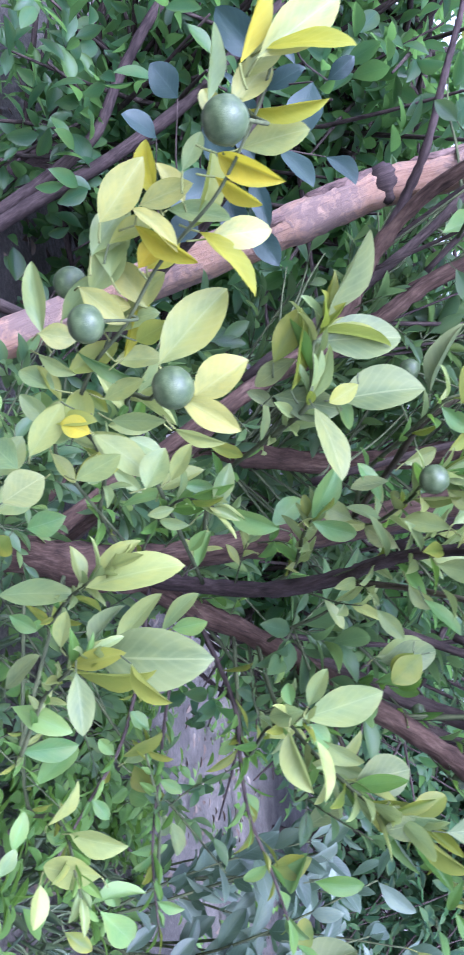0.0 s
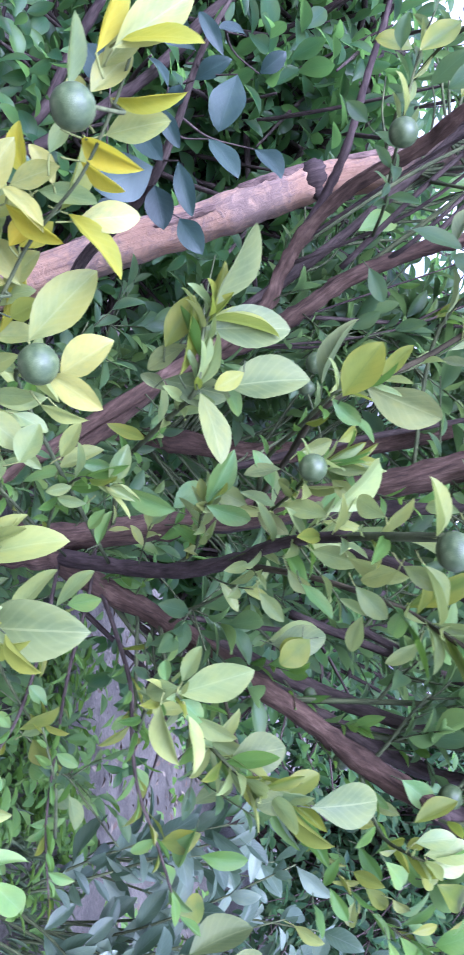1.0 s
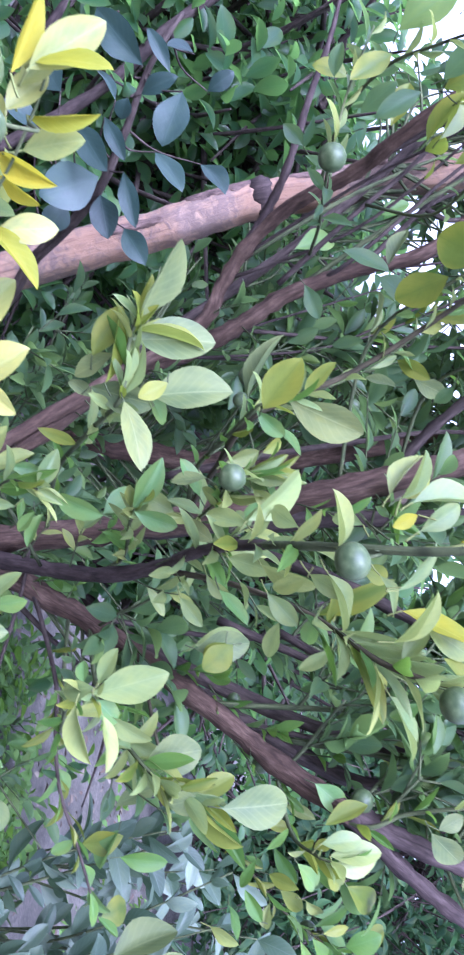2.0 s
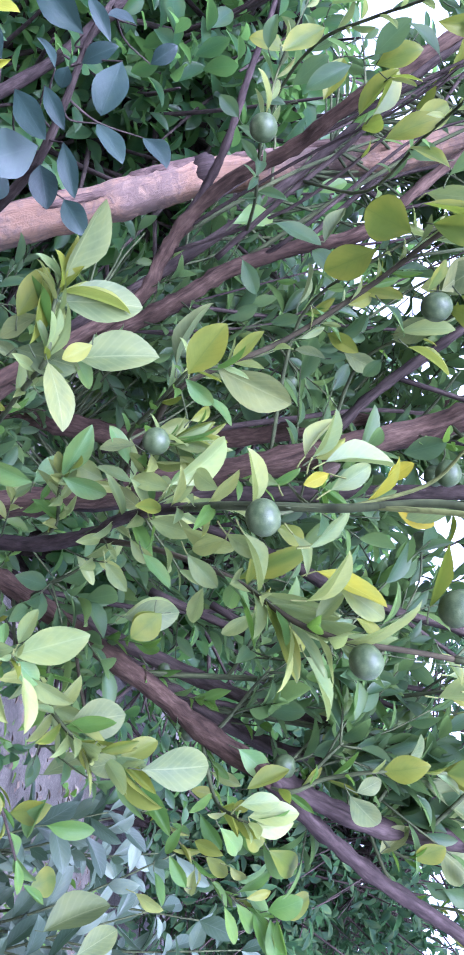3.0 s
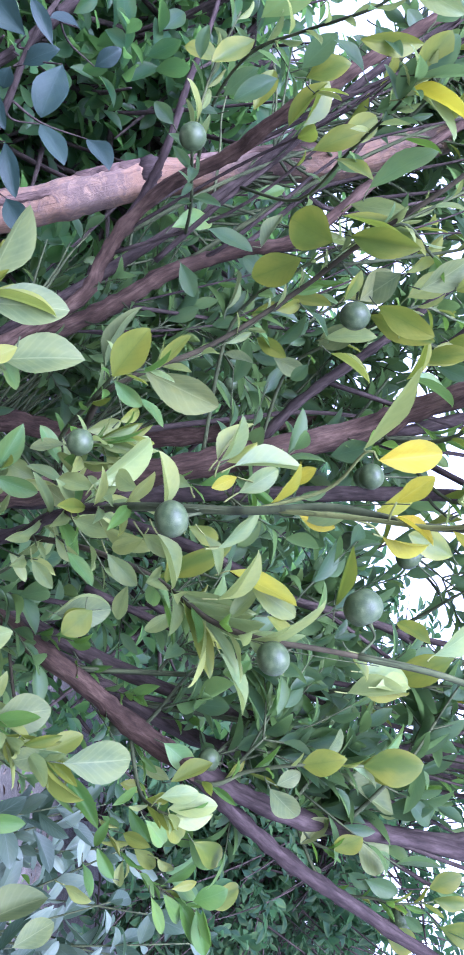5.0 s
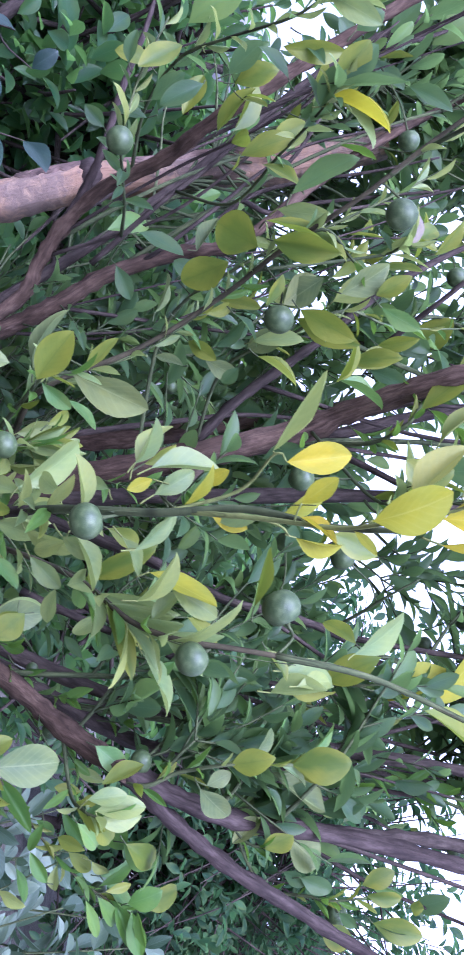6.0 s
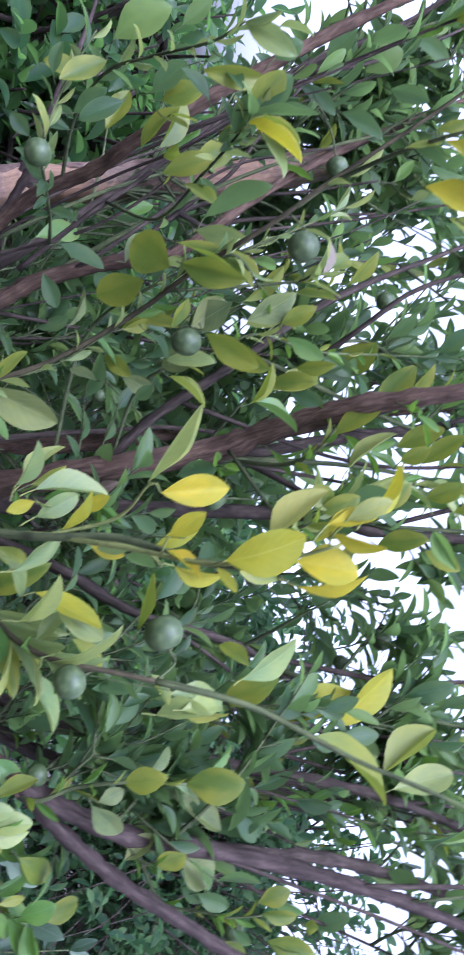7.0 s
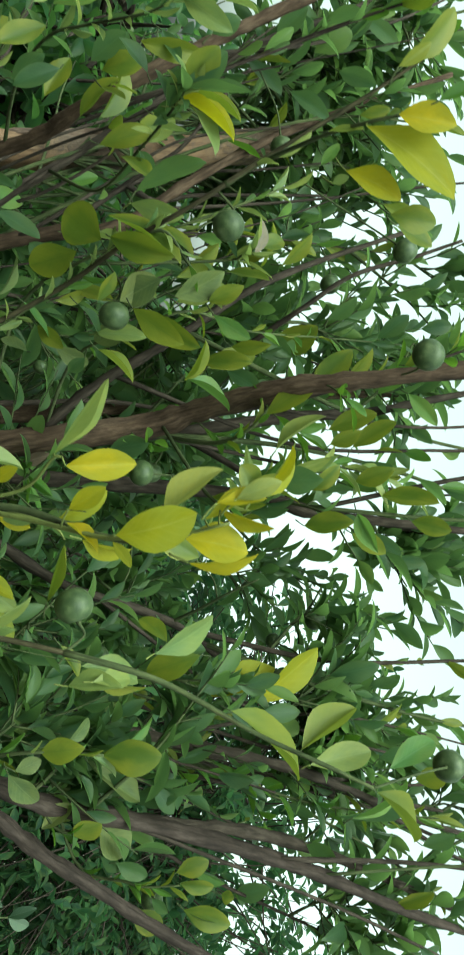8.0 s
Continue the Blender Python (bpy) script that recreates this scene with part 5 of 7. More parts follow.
twig = sprig([(0.118, 0.720, 1.239), (0.134, 0.660, 1.270), (0.155, 0.620, 1.302), (0.170, 0.580, 1.344), (0.179, 0.570, 1.391), (0.186, 0.570, 1.438)], 0.0007, TWIG)
leaf((0.113, 0.600, 1.319), (0.137, 0.600, 1.378), 0.030, -39, LEAF_YOUNG, twig, 0)
leaf((0.124, 0.600, 1.336), (0.153, 0.620, 1.379), 0.023, 9, LEAF_LIME, twig, 0)
leaf((0.156, 0.665, 1.283), (0.189, 0.687, 1.320), 0.023, -23, LEAF_FRESH, twig, 1)
leaf((0.151, 0.640, 1.293), (0.175, 0.660, 1.336), 0.022, -25, LEAF_LIME, twig, 0)
leaf((0.182, 0.944, 1.111), (0.179, 0.976, 1.177), 0.035, -8, LEAF_LIME, twig, 1)
leaf((0.174, 0.900, 1.153), (0.196, 0.900, 1.128), 0.024, 4, LEAF_OLIVE, twig, 0)
leaf((0.151, 0.605, 1.351), (0.174, 0.622, 1.383), 0.018, -38, LEAF_FRESH, twig, 2)
leaf((0.187, 0.641, 1.312), (0.244, 0.668, 1.344), 0.029, -61, LEAF_LIME, twig, 1)
leaf((0.225, 0.714, 1.444), (0.251, 0.739, 1.499), 0.026, 52, LEAF_FRESH, twig, 1)
leaf((0.205, 0.655, 1.435), (0.211, 0.681, 1.498), 0.027, -40, LEAF_LIME, twig, 4)
leaf((0.140, 0.580, 1.405), (0.089, 0.560, 1.411), 0.014, 63, LEAF_OLIVE, twig, 3)
leaf((0.155, 0.620, 1.320), (0.130, 0.620, 1.343), 0.016, -43, LEAF_LIME, twig, 1)
leaf((0.123, 0.702, 1.257), (0.158, 0.719, 1.239), 0.018, 37, LEAF_MID, twig, 4)
leaf((0.159, 0.728, 1.268), (0.184, 0.746, 1.237), 0.018, -16, LEAF_LIME, twig, 0)
leaf((0.196, 0.660, 1.340), (0.214, 0.675, 1.313), 0.015, -12, LEAF_MID, twig, 1)
leaf((0.334, 1.030, 1.438), (0.311, 1.057, 1.495), 0.039, 1, LEAF_LIME, twig, 4)
leaf((0.309, 1.012, 1.330), (0.351, 1.040, 1.380), 0.036, 7, LEAF_OLIVE, twig, 2)
leaf((0.137, 0.758, 1.218), (0.175, 0.776, 1.204), 0.018, 24, LEAF_LIME, twig, 0)
twig = sprig([(-0.073, 0.800, 1.189), (-0.109, 0.780, 1.300), (-0.161, 0.740, 1.386), (-0.191, 0.700, 1.428), (-0.208, 0.660, 1.467)], 0.0007, TWIG)
leaf((-0.203, 0.710, 1.420), (-0.234, 0.730, 1.377), 0.045, -17, LEAF_OLIVE, twig, 0)
leaf((-0.204, 0.762, 1.394), (-0.187, 0.788, 1.343), 0.038, -15, LEAF_OLIVE, twig, 0)
leaf((-0.350, 0.809, 1.436), (-0.394, 0.835, 1.491), 0.031, 12, LEAF_OLIVE, twig, 0)
leaf((-0.245, 0.680, 1.450), (-0.286, 0.660, 1.506), 0.035, -42, LEAF_MATURE, twig, 2)
leaf((-0.378, 0.830, 1.402), (-0.444, 0.830, 1.434), 0.032, 53, LEAF_OLIVE, twig, 5)
leaf((-0.218, 0.678, 1.425), (-0.185, 0.641, 1.499), 0.039, -54, LEAF_OLIVE, twig, 1)
leaf((-0.192, 0.659, 1.430), (-0.169, 0.631, 1.484), 0.028, 26, LEAF_OLIVE, twig, 1)
leaf((-0.163, 0.822, 1.371), (-0.176, 0.838, 1.407), 0.016, 32, LEAF_FRESH, twig, 4)
leaf((-0.140, 0.690, 1.443), (-0.169, 0.690, 1.476), 0.033, 12, LEAF_PALE, twig, 0)
leaf((-0.130, 0.670, 1.456), (-0.096, 0.645, 1.498), 0.026, 45, LEAF_OLIVE, twig, 2)
leaf((-0.130, 0.657, 1.423), (-0.154, 0.642, 1.438), 0.015, 28, LEAF_OLIVE, twig, 0)
leaf((-0.133, 0.780, 1.461), (-0.121, 0.804, 1.415), 0.027, 14, LEAF_PALE, twig, 0)
leaf((-0.103, 0.760, 1.424), (-0.078, 0.750, 1.467), 0.023, -60, LEAF_FRESH, twig, 5)
leaf((-0.154, 0.780, 1.316), (-0.199, 0.800, 1.337), 0.022, 62, LEAF_PALE, twig, 1)
leaf((-0.265, 0.850, 1.294), (-0.243, 0.850, 1.347), 0.026, -30, LEAF_MATURE, twig, 0)
leaf((-0.278, 1.018, 1.254), (-0.237, 1.040, 1.274), 0.024, 10, LEAF_MATURE, twig, 0)
leaf((-0.325, 1.014, 1.242), (-0.357, 1.043, 1.303), 0.033, -14, LEAF_MID, twig, 4)
leaf((-0.300, 1.018, 1.363), (-0.349, 1.040, 1.397), 0.026, -57, LEAF_PALE, twig, 3)
leaf((-0.312, 0.802, 1.471), (-0.338, 0.819, 1.439), 0.025, 4, LEAF_MATURE, twig, 0)
leaf((-0.158, 0.819, 1.337), (-0.128, 0.840, 1.369), 0.021, -38, LEAF_MID, twig, 0)
leaf((-0.105, 0.831, 1.408), (-0.088, 0.844, 1.389), 0.017, -5, LEAF_MATURE, twig, 1)
leaf((-0.121, 0.869, 1.371), (-0.102, 0.890, 1.412), 0.023, 25, LEAF_PALE, twig, 2)
leaf((-0.103, 0.816, 1.346), (-0.120, 0.832, 1.314), 0.018, 25, LEAF_PALE, twig, 0)
leaf((-0.148, 0.761, 1.400), (-0.127, 0.779, 1.434), 0.019, -46, LEAF_MATURE, twig, 4)
twig = sprig([(-0.204, 0.660, 1.476), (-0.176, 0.660, 1.504), (-0.147, 0.660, 1.527)], 0.0018, TWIG)
leaf((-0.143, 0.660, 1.494), (-0.164, 0.650, 1.541), 0.029, 13, LEAF_PALE, twig, 1)
leaf((-0.181, 0.735, 1.498), (-0.228, 0.760, 1.547), 0.026, 38, LEAF_OLIVE, twig, 0)
leaf((-0.164, 0.680, 1.481), (-0.140, 0.690, 1.443), 0.030, 7, LEAF_PALE, twig, 2)
leaf((-0.117, 0.897, 1.553), (-0.150, 0.925, 1.617), 0.032, -6, LEAF_OLIVE, twig, 0)
leaf((-0.095, 0.850, 1.525), (-0.074, 0.870, 1.586), 0.028, -56, LEAF_MID, twig, 5)
leaf((-0.141, 0.658, 1.526), (-0.153, 0.641, 1.556), 0.018, 14, LEAF_OLIVE, twig, 1)
leaf((-0.130, 0.660, 1.532), (-0.107, 0.660, 1.567), 0.019, 38, LEAF_MID, twig, 2)
leaf((-0.284, 0.755, 1.469), (-0.329, 0.777, 1.434), 0.025, 16, LEAF_OLIVE, twig, 2)
twig = sprig([(-0.320, 0.900, 1.403), (-0.336, 0.800, 1.450), (-0.328, 0.700, 1.473), (-0.329, 0.660, 1.483), (-0.333, 0.640, 1.489)], 0.002, TWIG)
leaf((-0.333, 0.640, 1.488), (-0.362, 0.619, 1.521), 0.028, 0, LEAF_MATURE, twig, 0)
leaf((-0.400, 0.700, 1.510), (-0.380, 0.671, 1.455), 0.022, -36, LEAF_OLIVE, twig, 4)
leaf((-0.322, 0.660, 1.475), (-0.347, 0.628, 1.487), 0.021, -53, LEAF_MATURE, twig, 1)
leaf((-0.332, 0.660, 1.485), (-0.298, 0.634, 1.541), 0.030, -52, LEAF_YOUNG, twig, 5)
leaf((-0.333, 0.640, 1.487), (-0.320, 0.621, 1.548), 0.018, -63, LEAF_MATURE, twig, 3)
leaf((-0.382, 0.720, 1.452), (-0.411, 0.705, 1.426), 0.021, 11, LEAF_MATURE, twig, 1)
leaf((-0.425, 0.800, 1.406), (-0.451, 0.774, 1.427), 0.025, 15, LEAF_MATURE, twig, 0)
leaf((-0.394, 0.780, 1.414), (-0.380, 0.758, 1.444), 0.015, -37, LEAF_OLIVE, twig, 0)
leaf((-0.398, 0.660, 1.510), (-0.408, 0.643, 1.531), 0.021, 5, LEAF_MATURE, twig, 4)
leaf((-0.363, 0.800, 1.383), (-0.406, 0.776, 1.417), 0.029, -57, LEAF_OLIVE, twig, 1)
twig = sprig([(-0.322, 0.930, 1.271), (-0.330, 0.850, 1.275), (-0.338, 0.770, 1.280), (-0.402, 0.760, 1.299), (-0.480, 0.780, 1.329)], 0.002, TWIG)
leaf((-0.437, 0.760, 1.344), (-0.397, 0.727, 1.302), 0.025, 7, LEAF_OLIVE, twig, 0)
leaf((-0.381, 0.770, 1.311), (-0.394, 0.738, 1.341), 0.021, 6, LEAF_MATURE, twig, 2)
leaf((-0.374, 0.720, 1.366), (-0.350, 0.705, 1.327), 0.022, -1, LEAF_MATURE, twig, 4)
leaf((-0.401, 0.750, 1.393), (-0.425, 0.725, 1.425), 0.026, -3, LEAF_MATURE, twig, 0)
leaf((-0.427, 0.780, 1.286), (-0.458, 0.766, 1.293), 0.018, -43, LEAF_MATURE, twig, 1)
leaf((-0.376, 0.800, 1.305), (-0.382, 0.785, 1.269), 0.017, 4, LEAF_MATURE, twig, 1)
leaf((-0.388, 0.850, 1.253), (-0.410, 0.838, 1.233), 0.019, -10, LEAF_MATURE, twig, 1)
twig = sprig([(0.356, 0.830, 1.297), (0.340, 0.820, 1.342), (0.324, 0.790, 1.398), (0.328, 0.800, 1.464)], 0.0025, TWIG)
leaf((0.304, 0.720, 1.162), (0.308, 0.740, 1.230), 0.042, -11, LEAF_PALE, twig, 4)
leaf((0.315, 0.840, 1.251), (0.346, 0.850, 1.286), 0.026, -10, LEAF_MID, twig, 0)
leaf((0.351, 0.820, 1.260), (0.338, 0.830, 1.306), 0.023, -61, LEAF_FRESH, twig, 3)
leaf((0.324, 0.790, 1.398), (0.315, 0.770, 1.440), 0.028, -7, LEAF_OLIVE, twig, 1)
leaf((0.328, 0.800, 1.463), (0.325, 0.780, 1.522), 0.043, 16, LEAF_OLIVE, twig, 2)
leaf((0.355, 0.874, 1.406), (0.419, 0.910, 1.467), 0.041, 16, LEAF_PALE, twig, 1)
leaf((0.351, 0.800, 1.365), (0.390, 0.810, 1.397), 0.029, 11, LEAF_PALE, twig, 2)
leaf((0.350, 0.850, 1.447), (0.410, 0.884, 1.504), 0.038, -49, LEAF_PALE, twig, 3)
leaf((0.318, 0.802, 1.424), (0.297, 0.819, 1.452), 0.018, 18, LEAF_PALE, twig, 4)
leaf((0.322, 0.820, 1.484), (0.299, 0.840, 1.522), 0.021, 31, LEAF_MID, twig, 1)
leaf((0.348, 0.800, 1.372), (0.336, 0.800, 1.398), 0.019, -5, LEAF_PALE, twig, 2)
twig = sprig([(0.365, 0.840, 1.224), (0.359, 0.760, 1.248), (0.359, 0.740, 1.264)], 0.002, TWIG)
leaf((0.342, 0.740, 1.254), (0.336, 0.740, 1.292), 0.019, -29, LEAF_LIME, twig, 2)
leaf((0.353, 0.740, 1.262), (0.346, 0.740, 1.310), 0.024, -17, LEAF_LIME, twig, 2)
leaf((0.362, 0.740, 1.263), (0.366, 0.750, 1.308), 0.023, -10, LEAF_LIME, twig, 1)
leaf((0.368, 0.758, 1.256), (0.400, 0.775, 1.281), 0.021, -7, LEAF_OLIVE, twig, 4)
leaf((0.349, 0.749, 1.247), (0.340, 0.741, 1.264), 0.012, -16, LEAF_FRESH, twig, 0)
leaf((0.431, 0.868, 1.283), (0.467, 0.890, 1.323), 0.029, -1, LEAF_OLIVE, twig, 4)
leaf((0.572, 1.035, 1.291), (0.567, 1.061, 1.348), 0.034, -16, LEAF_OLIVE, twig, 4)
leaf((0.403, 0.856, 1.230), (0.443, 0.877, 1.259), 0.022, -22, LEAF_MID, twig, 4)
leaf((0.500, 0.954, 1.245), (0.495, 0.978, 1.293), 0.024, 24, LEAF_MID, twig, 4)
leaf((0.507, 0.954, 1.252), (0.553, 0.978, 1.289), 0.025, -46, LEAF_MID, twig, 0)
twig = sprig([(0.401, 0.860, 1.391), (0.424, 0.850, 1.416), (0.427, 0.840, 1.435), (0.424, 0.850, 1.463)], 0.002, TWIG)
leaf((0.425, 0.860, 1.466), (0.459, 0.870, 1.505), 0.043, -4, LEAF_PALE, twig, 0)
leaf((0.428, 0.840, 1.434), (0.414, 0.830, 1.468), 0.033, 11, LEAF_OLIVE, twig, 0)
leaf((0.427, 0.850, 1.402), (0.405, 0.860, 1.437), 0.023, -51, LEAF_PALE, twig, 3)
leaf((0.710, 1.278, 0.933), (0.678, 1.335, 1.027), 0.064, -50, LEAF_PALE, twig, 5)
leaf((0.736, 1.258, 0.990), (0.711, 1.296, 1.050), 0.042, -32, LEAF_PALE, twig, 2)
leaf((0.569, 1.100, 0.958), (0.564, 1.120, 0.993), 0.042, 9, LEAF_OLIVE, twig, 4)
leaf((0.565, 0.955, 1.515), (0.603, 0.978, 1.561), 0.032, 5, LEAF_OLIVE, twig, 0)
twig = sprig([(-0.255, 0.600, 1.557), (-0.254, 0.530, 1.595), (-0.247, 0.480, 1.620), (-0.250, 0.460, 1.651)], 0.002, TWIG)
leaf((-0.244, 0.480, 1.618), (-0.208, 0.460, 1.691), 0.036, 8, LEAF_YOUNG, twig, 4)
leaf((-0.215, 0.497, 1.609), (-0.200, 0.479, 1.649), 0.024, 6, LEAF_YOUNG, twig, 4)
leaf((-0.246, 0.460, 1.637), (-0.241, 0.450, 1.679), 0.024, 16, LEAF_YOUNG, twig, 1)
leaf((-0.276, 0.450, 1.631), (-0.291, 0.440, 1.653), 0.011, 12, LEAF_FRESH, twig, 1)
leaf((-0.245, 0.500, 1.594), (-0.248, 0.490, 1.620), 0.008, -14, LEAF_FRESH, twig, 0)
leaf((-0.194, 0.520, 1.654), (-0.188, 0.510, 1.690), 0.023, 10, LEAF_OLIVE, twig, 4)
leaf((-0.256, 0.490, 1.615), (-0.259, 0.480, 1.636), 0.010, 18, LEAF_OLIVE, twig, 2)
leaf((-0.255, 0.450, 1.663), (-0.271, 0.440, 1.694), 0.011, -12, LEAF_GREEN, twig, 1)
leaf((-0.205, 0.500, 1.600), (-0.208, 0.490, 1.610), 0.008, 10, LEAF_LIME, twig, 0)
leaf((-0.320, 0.520, 1.660), (-0.354, 0.500, 1.699), 0.026, 39, LEAF_OLIVE, twig, 4)
leaf((-0.214, 0.600, 1.686), (-0.202, 0.600, 1.722), 0.023, -17, LEAF_OLIVE, twig, 0)
leaf((-0.239, 0.550, 1.601), (-0.255, 0.540, 1.613), 0.010, -5, LEAF_MID, twig, 0)
twig = sprig([(0.191, 0.570, 1.480), (0.206, 0.570, 1.522), (0.235, 0.560, 1.584), (0.255, 0.550, 1.640), (0.273, 0.550, 1.683)], 0.0025, TWIG)
leaf((0.189, 0.645, 1.500), (0.164, 0.676, 1.567), 0.033, 35, LEAF_LIME, twig, 2)
leaf((0.288, 0.904, 1.642), (0.227, 0.951, 1.739), 0.050, 12, LEAF_YOUNG, twig, 0)
leaf((0.284, 0.907, 1.589), (0.260, 0.943, 1.674), 0.040, -50, LEAF_YOUNG, twig, 3)
leaf((0.349, 0.861, 1.709), (0.336, 0.894, 1.797), 0.036, -13, LEAF_LIME, twig, 0)
leaf((0.335, 0.873, 1.700), (0.279, 0.911, 1.772), 0.042, -57, LEAF_FRESH, twig, 5)
leaf((0.259, 0.735, 1.589), (0.329, 0.781, 1.695), 0.045, -63, LEAF_OLIVE, twig, 1)
leaf((0.215, 0.800, 1.561), (0.238, 0.800, 1.502), 0.033, 10, LEAF_OLIVE, twig, 4)
leaf((0.215, 0.635, 1.447), (0.209, 0.652, 1.485), 0.019, -36, LEAF_LIME, twig, 4)
leaf((0.178, 0.600, 1.418), (0.202, 0.600, 1.438), 0.015, -37, LEAF_OLIVE, twig, 1)
leaf((0.342, 0.750, 1.755), (0.397, 0.780, 1.825), 0.032, -51, LEAF_OLIVE, twig, 5)
leaf((0.392, 0.812, 1.750), (0.373, 0.844, 1.833), 0.035, 45, LEAF_MID, twig, 1)
leaf((0.336, 0.813, 1.790), (0.300, 0.843, 1.858), 0.032, -41, LEAF_MID, twig, 2)
leaf((0.190, 0.721, 1.517), (0.163, 0.738, 1.491), 0.022, 9, LEAF_OLIVE, twig, 4)
twig = sprig([(-0.027, 0.900, 1.573), (-0.047, 0.860, 1.610), (-0.076, 0.870, 1.632), (-0.108, 0.920, 1.688), (-0.126, 1.000, 1.767)], 0.0025, TWIG)
leaf((-0.168, 1.050, 1.655), (-0.206, 1.002, 1.710), 0.044, 17, LEAF_OLIVE, twig, 0)
leaf((-0.112, 0.950, 1.693), (-0.162, 0.918, 1.740), 0.035, -3, LEAF_OLIVE, twig, 0)
leaf((-0.122, 1.000, 1.745), (-0.174, 0.968, 1.785), 0.033, 45, LEAF_OLIVE, twig, 0)
leaf((-0.061, 0.850, 1.622), (-0.104, 0.826, 1.668), 0.031, -40, LEAF_OLIVE, twig, 2)
leaf((-0.126, 0.950, 1.584), (-0.103, 0.919, 1.624), 0.028, -17, LEAF_MATURE, twig, 0)
leaf((-0.121, 1.000, 1.803), (-0.169, 0.953, 1.835), 0.032, -27, LEAF_MID, twig, 0)
leaf((-0.055, 0.900, 1.711), (-0.081, 0.876, 1.764), 0.029, -34, LEAF_OLIVE, twig, 0)
leaf((-0.160, 1.000, 1.678), (-0.186, 0.985, 1.634), 0.027, -18, LEAF_MATURE, twig, 1)
leaf((-0.118, 0.950, 1.829), (-0.078, 0.921, 1.862), 0.024, 1, LEAF_MID, twig, 0)
leaf((0.029, 0.800, 1.613), (0.004, 0.789, 1.588), 0.028, 5, LEAF_OLIVE, twig, 0)
leaf((0.024, 0.850, 1.681), (-0.000, 0.826, 1.710), 0.023, 0, LEAF_OLIVE, twig, 4)
leaf((0.012, 0.900, 1.740), (-0.000, 0.883, 1.789), 0.027, -16, LEAF_MID, twig, 0)
leaf((0.072, 0.900, 1.752), (0.091, 0.878, 1.790), 0.027, -13, LEAF_OLIVE, twig, 0)
leaf((0.047, 0.800, 1.727), (0.085, 0.768, 1.741), 0.021, 49, LEAF_MID, twig, 5)
twig = sprig([(-0.436, 0.900, 1.297), (-0.444, 0.800, 1.339), (-0.422, 0.720, 1.389), (-0.403, 0.650, 1.448), (-0.408, 0.620, 1.477)], 0.002, TWIG)
leaf((-0.455, 0.750, 1.350), (-0.480, 0.715, 1.400), 0.040, 3, LEAF_MATURE, twig, 4)
leaf((-0.408, 0.620, 1.476), (-0.375, 0.603, 1.516), 0.022, 31, LEAF_LIME, twig, 4)
leaf((-0.335, 0.640, 1.485), (-0.362, 0.615, 1.514), 0.029, 17, LEAF_OLIVE, twig, 0)
leaf((-0.323, 0.660, 1.480), (-0.352, 0.644, 1.502), 0.019, 41, LEAF_LIME, twig, 0)
leaf((-0.327, 0.660, 1.491), (-0.289, 0.627, 1.528), 0.022, -41, LEAF_LIME, twig, 4)
leaf((-0.465, 0.850, 1.306), (-0.479, 0.832, 1.272), 0.029, 3, LEAF_OLIVE, twig, 4)
leaf((-0.427, 0.800, 1.367), (-0.379, 0.779, 1.346), 0.024, -6, LEAF_OLIVE, twig, 1)
leaf((-0.418, 0.800, 1.402), (-0.424, 0.772, 1.441), 0.028, 7, LEAF_OLIVE, twig, 4)
leaf((-0.478, 0.750, 1.422), (-0.498, 0.732, 1.452), 0.020, 6, LEAF_MATURE, twig, 1)
leaf((-0.417, 0.700, 1.463), (-0.377, 0.676, 1.483), 0.016, 5, LEAF_MATURE, twig, 0)
leaf((-0.375, 0.750, 1.406), (-0.360, 0.731, 1.432), 0.015, -17, LEAF_OLIVE, twig, 0)
leaf((-0.331, 0.700, 1.461), (-0.335, 0.679, 1.489), 0.019, 7, LEAF_MATURE, twig, 0)
twig = sprig([(-0.167, 0.900, 1.323), (-0.211, 0.800, 1.407), (-0.239, 0.770, 1.484), (-0.273, 0.760, 1.560), (-0.316, 0.780, 1.629)], 0.002, TWIG)
leaf((-0.327, 0.780, 1.407), (-0.344, 0.758, 1.459), 0.027, -9, LEAF_OLIVE, twig, 2)
leaf((-0.261, 0.760, 1.445), (-0.243, 0.736, 1.495), 0.024, 47, LEAF_LIME, twig, 2)
leaf((-0.240, 0.760, 1.470), (-0.216, 0.739, 1.516), 0.024, -45, LEAF_OLIVE, twig, 1)
leaf((-0.215, 0.770, 1.456), (-0.200, 0.744, 1.495), 0.019, -29, LEAF_LIME, twig, 0)
leaf((-0.227, 0.780, 1.406), (-0.224, 0.766, 1.449), 0.020, -52, LEAF_LIME, twig, 5)
leaf((-0.206, 0.750, 1.587), (-0.241, 0.716, 1.600), 0.022, 57, LEAF_OLIVE, twig, 1)
leaf((-0.211, 0.750, 1.610), (-0.236, 0.726, 1.639), 0.020, 21, LEAF_OLIVE, twig, 1)
leaf((-0.206, 0.780, 1.555), (-0.199, 0.756, 1.599), 0.022, -24, LEAF_OLIVE, twig, 0)
leaf((-0.404, 0.800, 1.503), (-0.382, 0.774, 1.560), 0.028, -51, LEAF_OLIVE, twig, 5)
leaf((-0.271, 0.700, 1.701), (-0.253, 0.679, 1.734), 0.021, -0, LEAF_OLIVE, twig, 4)
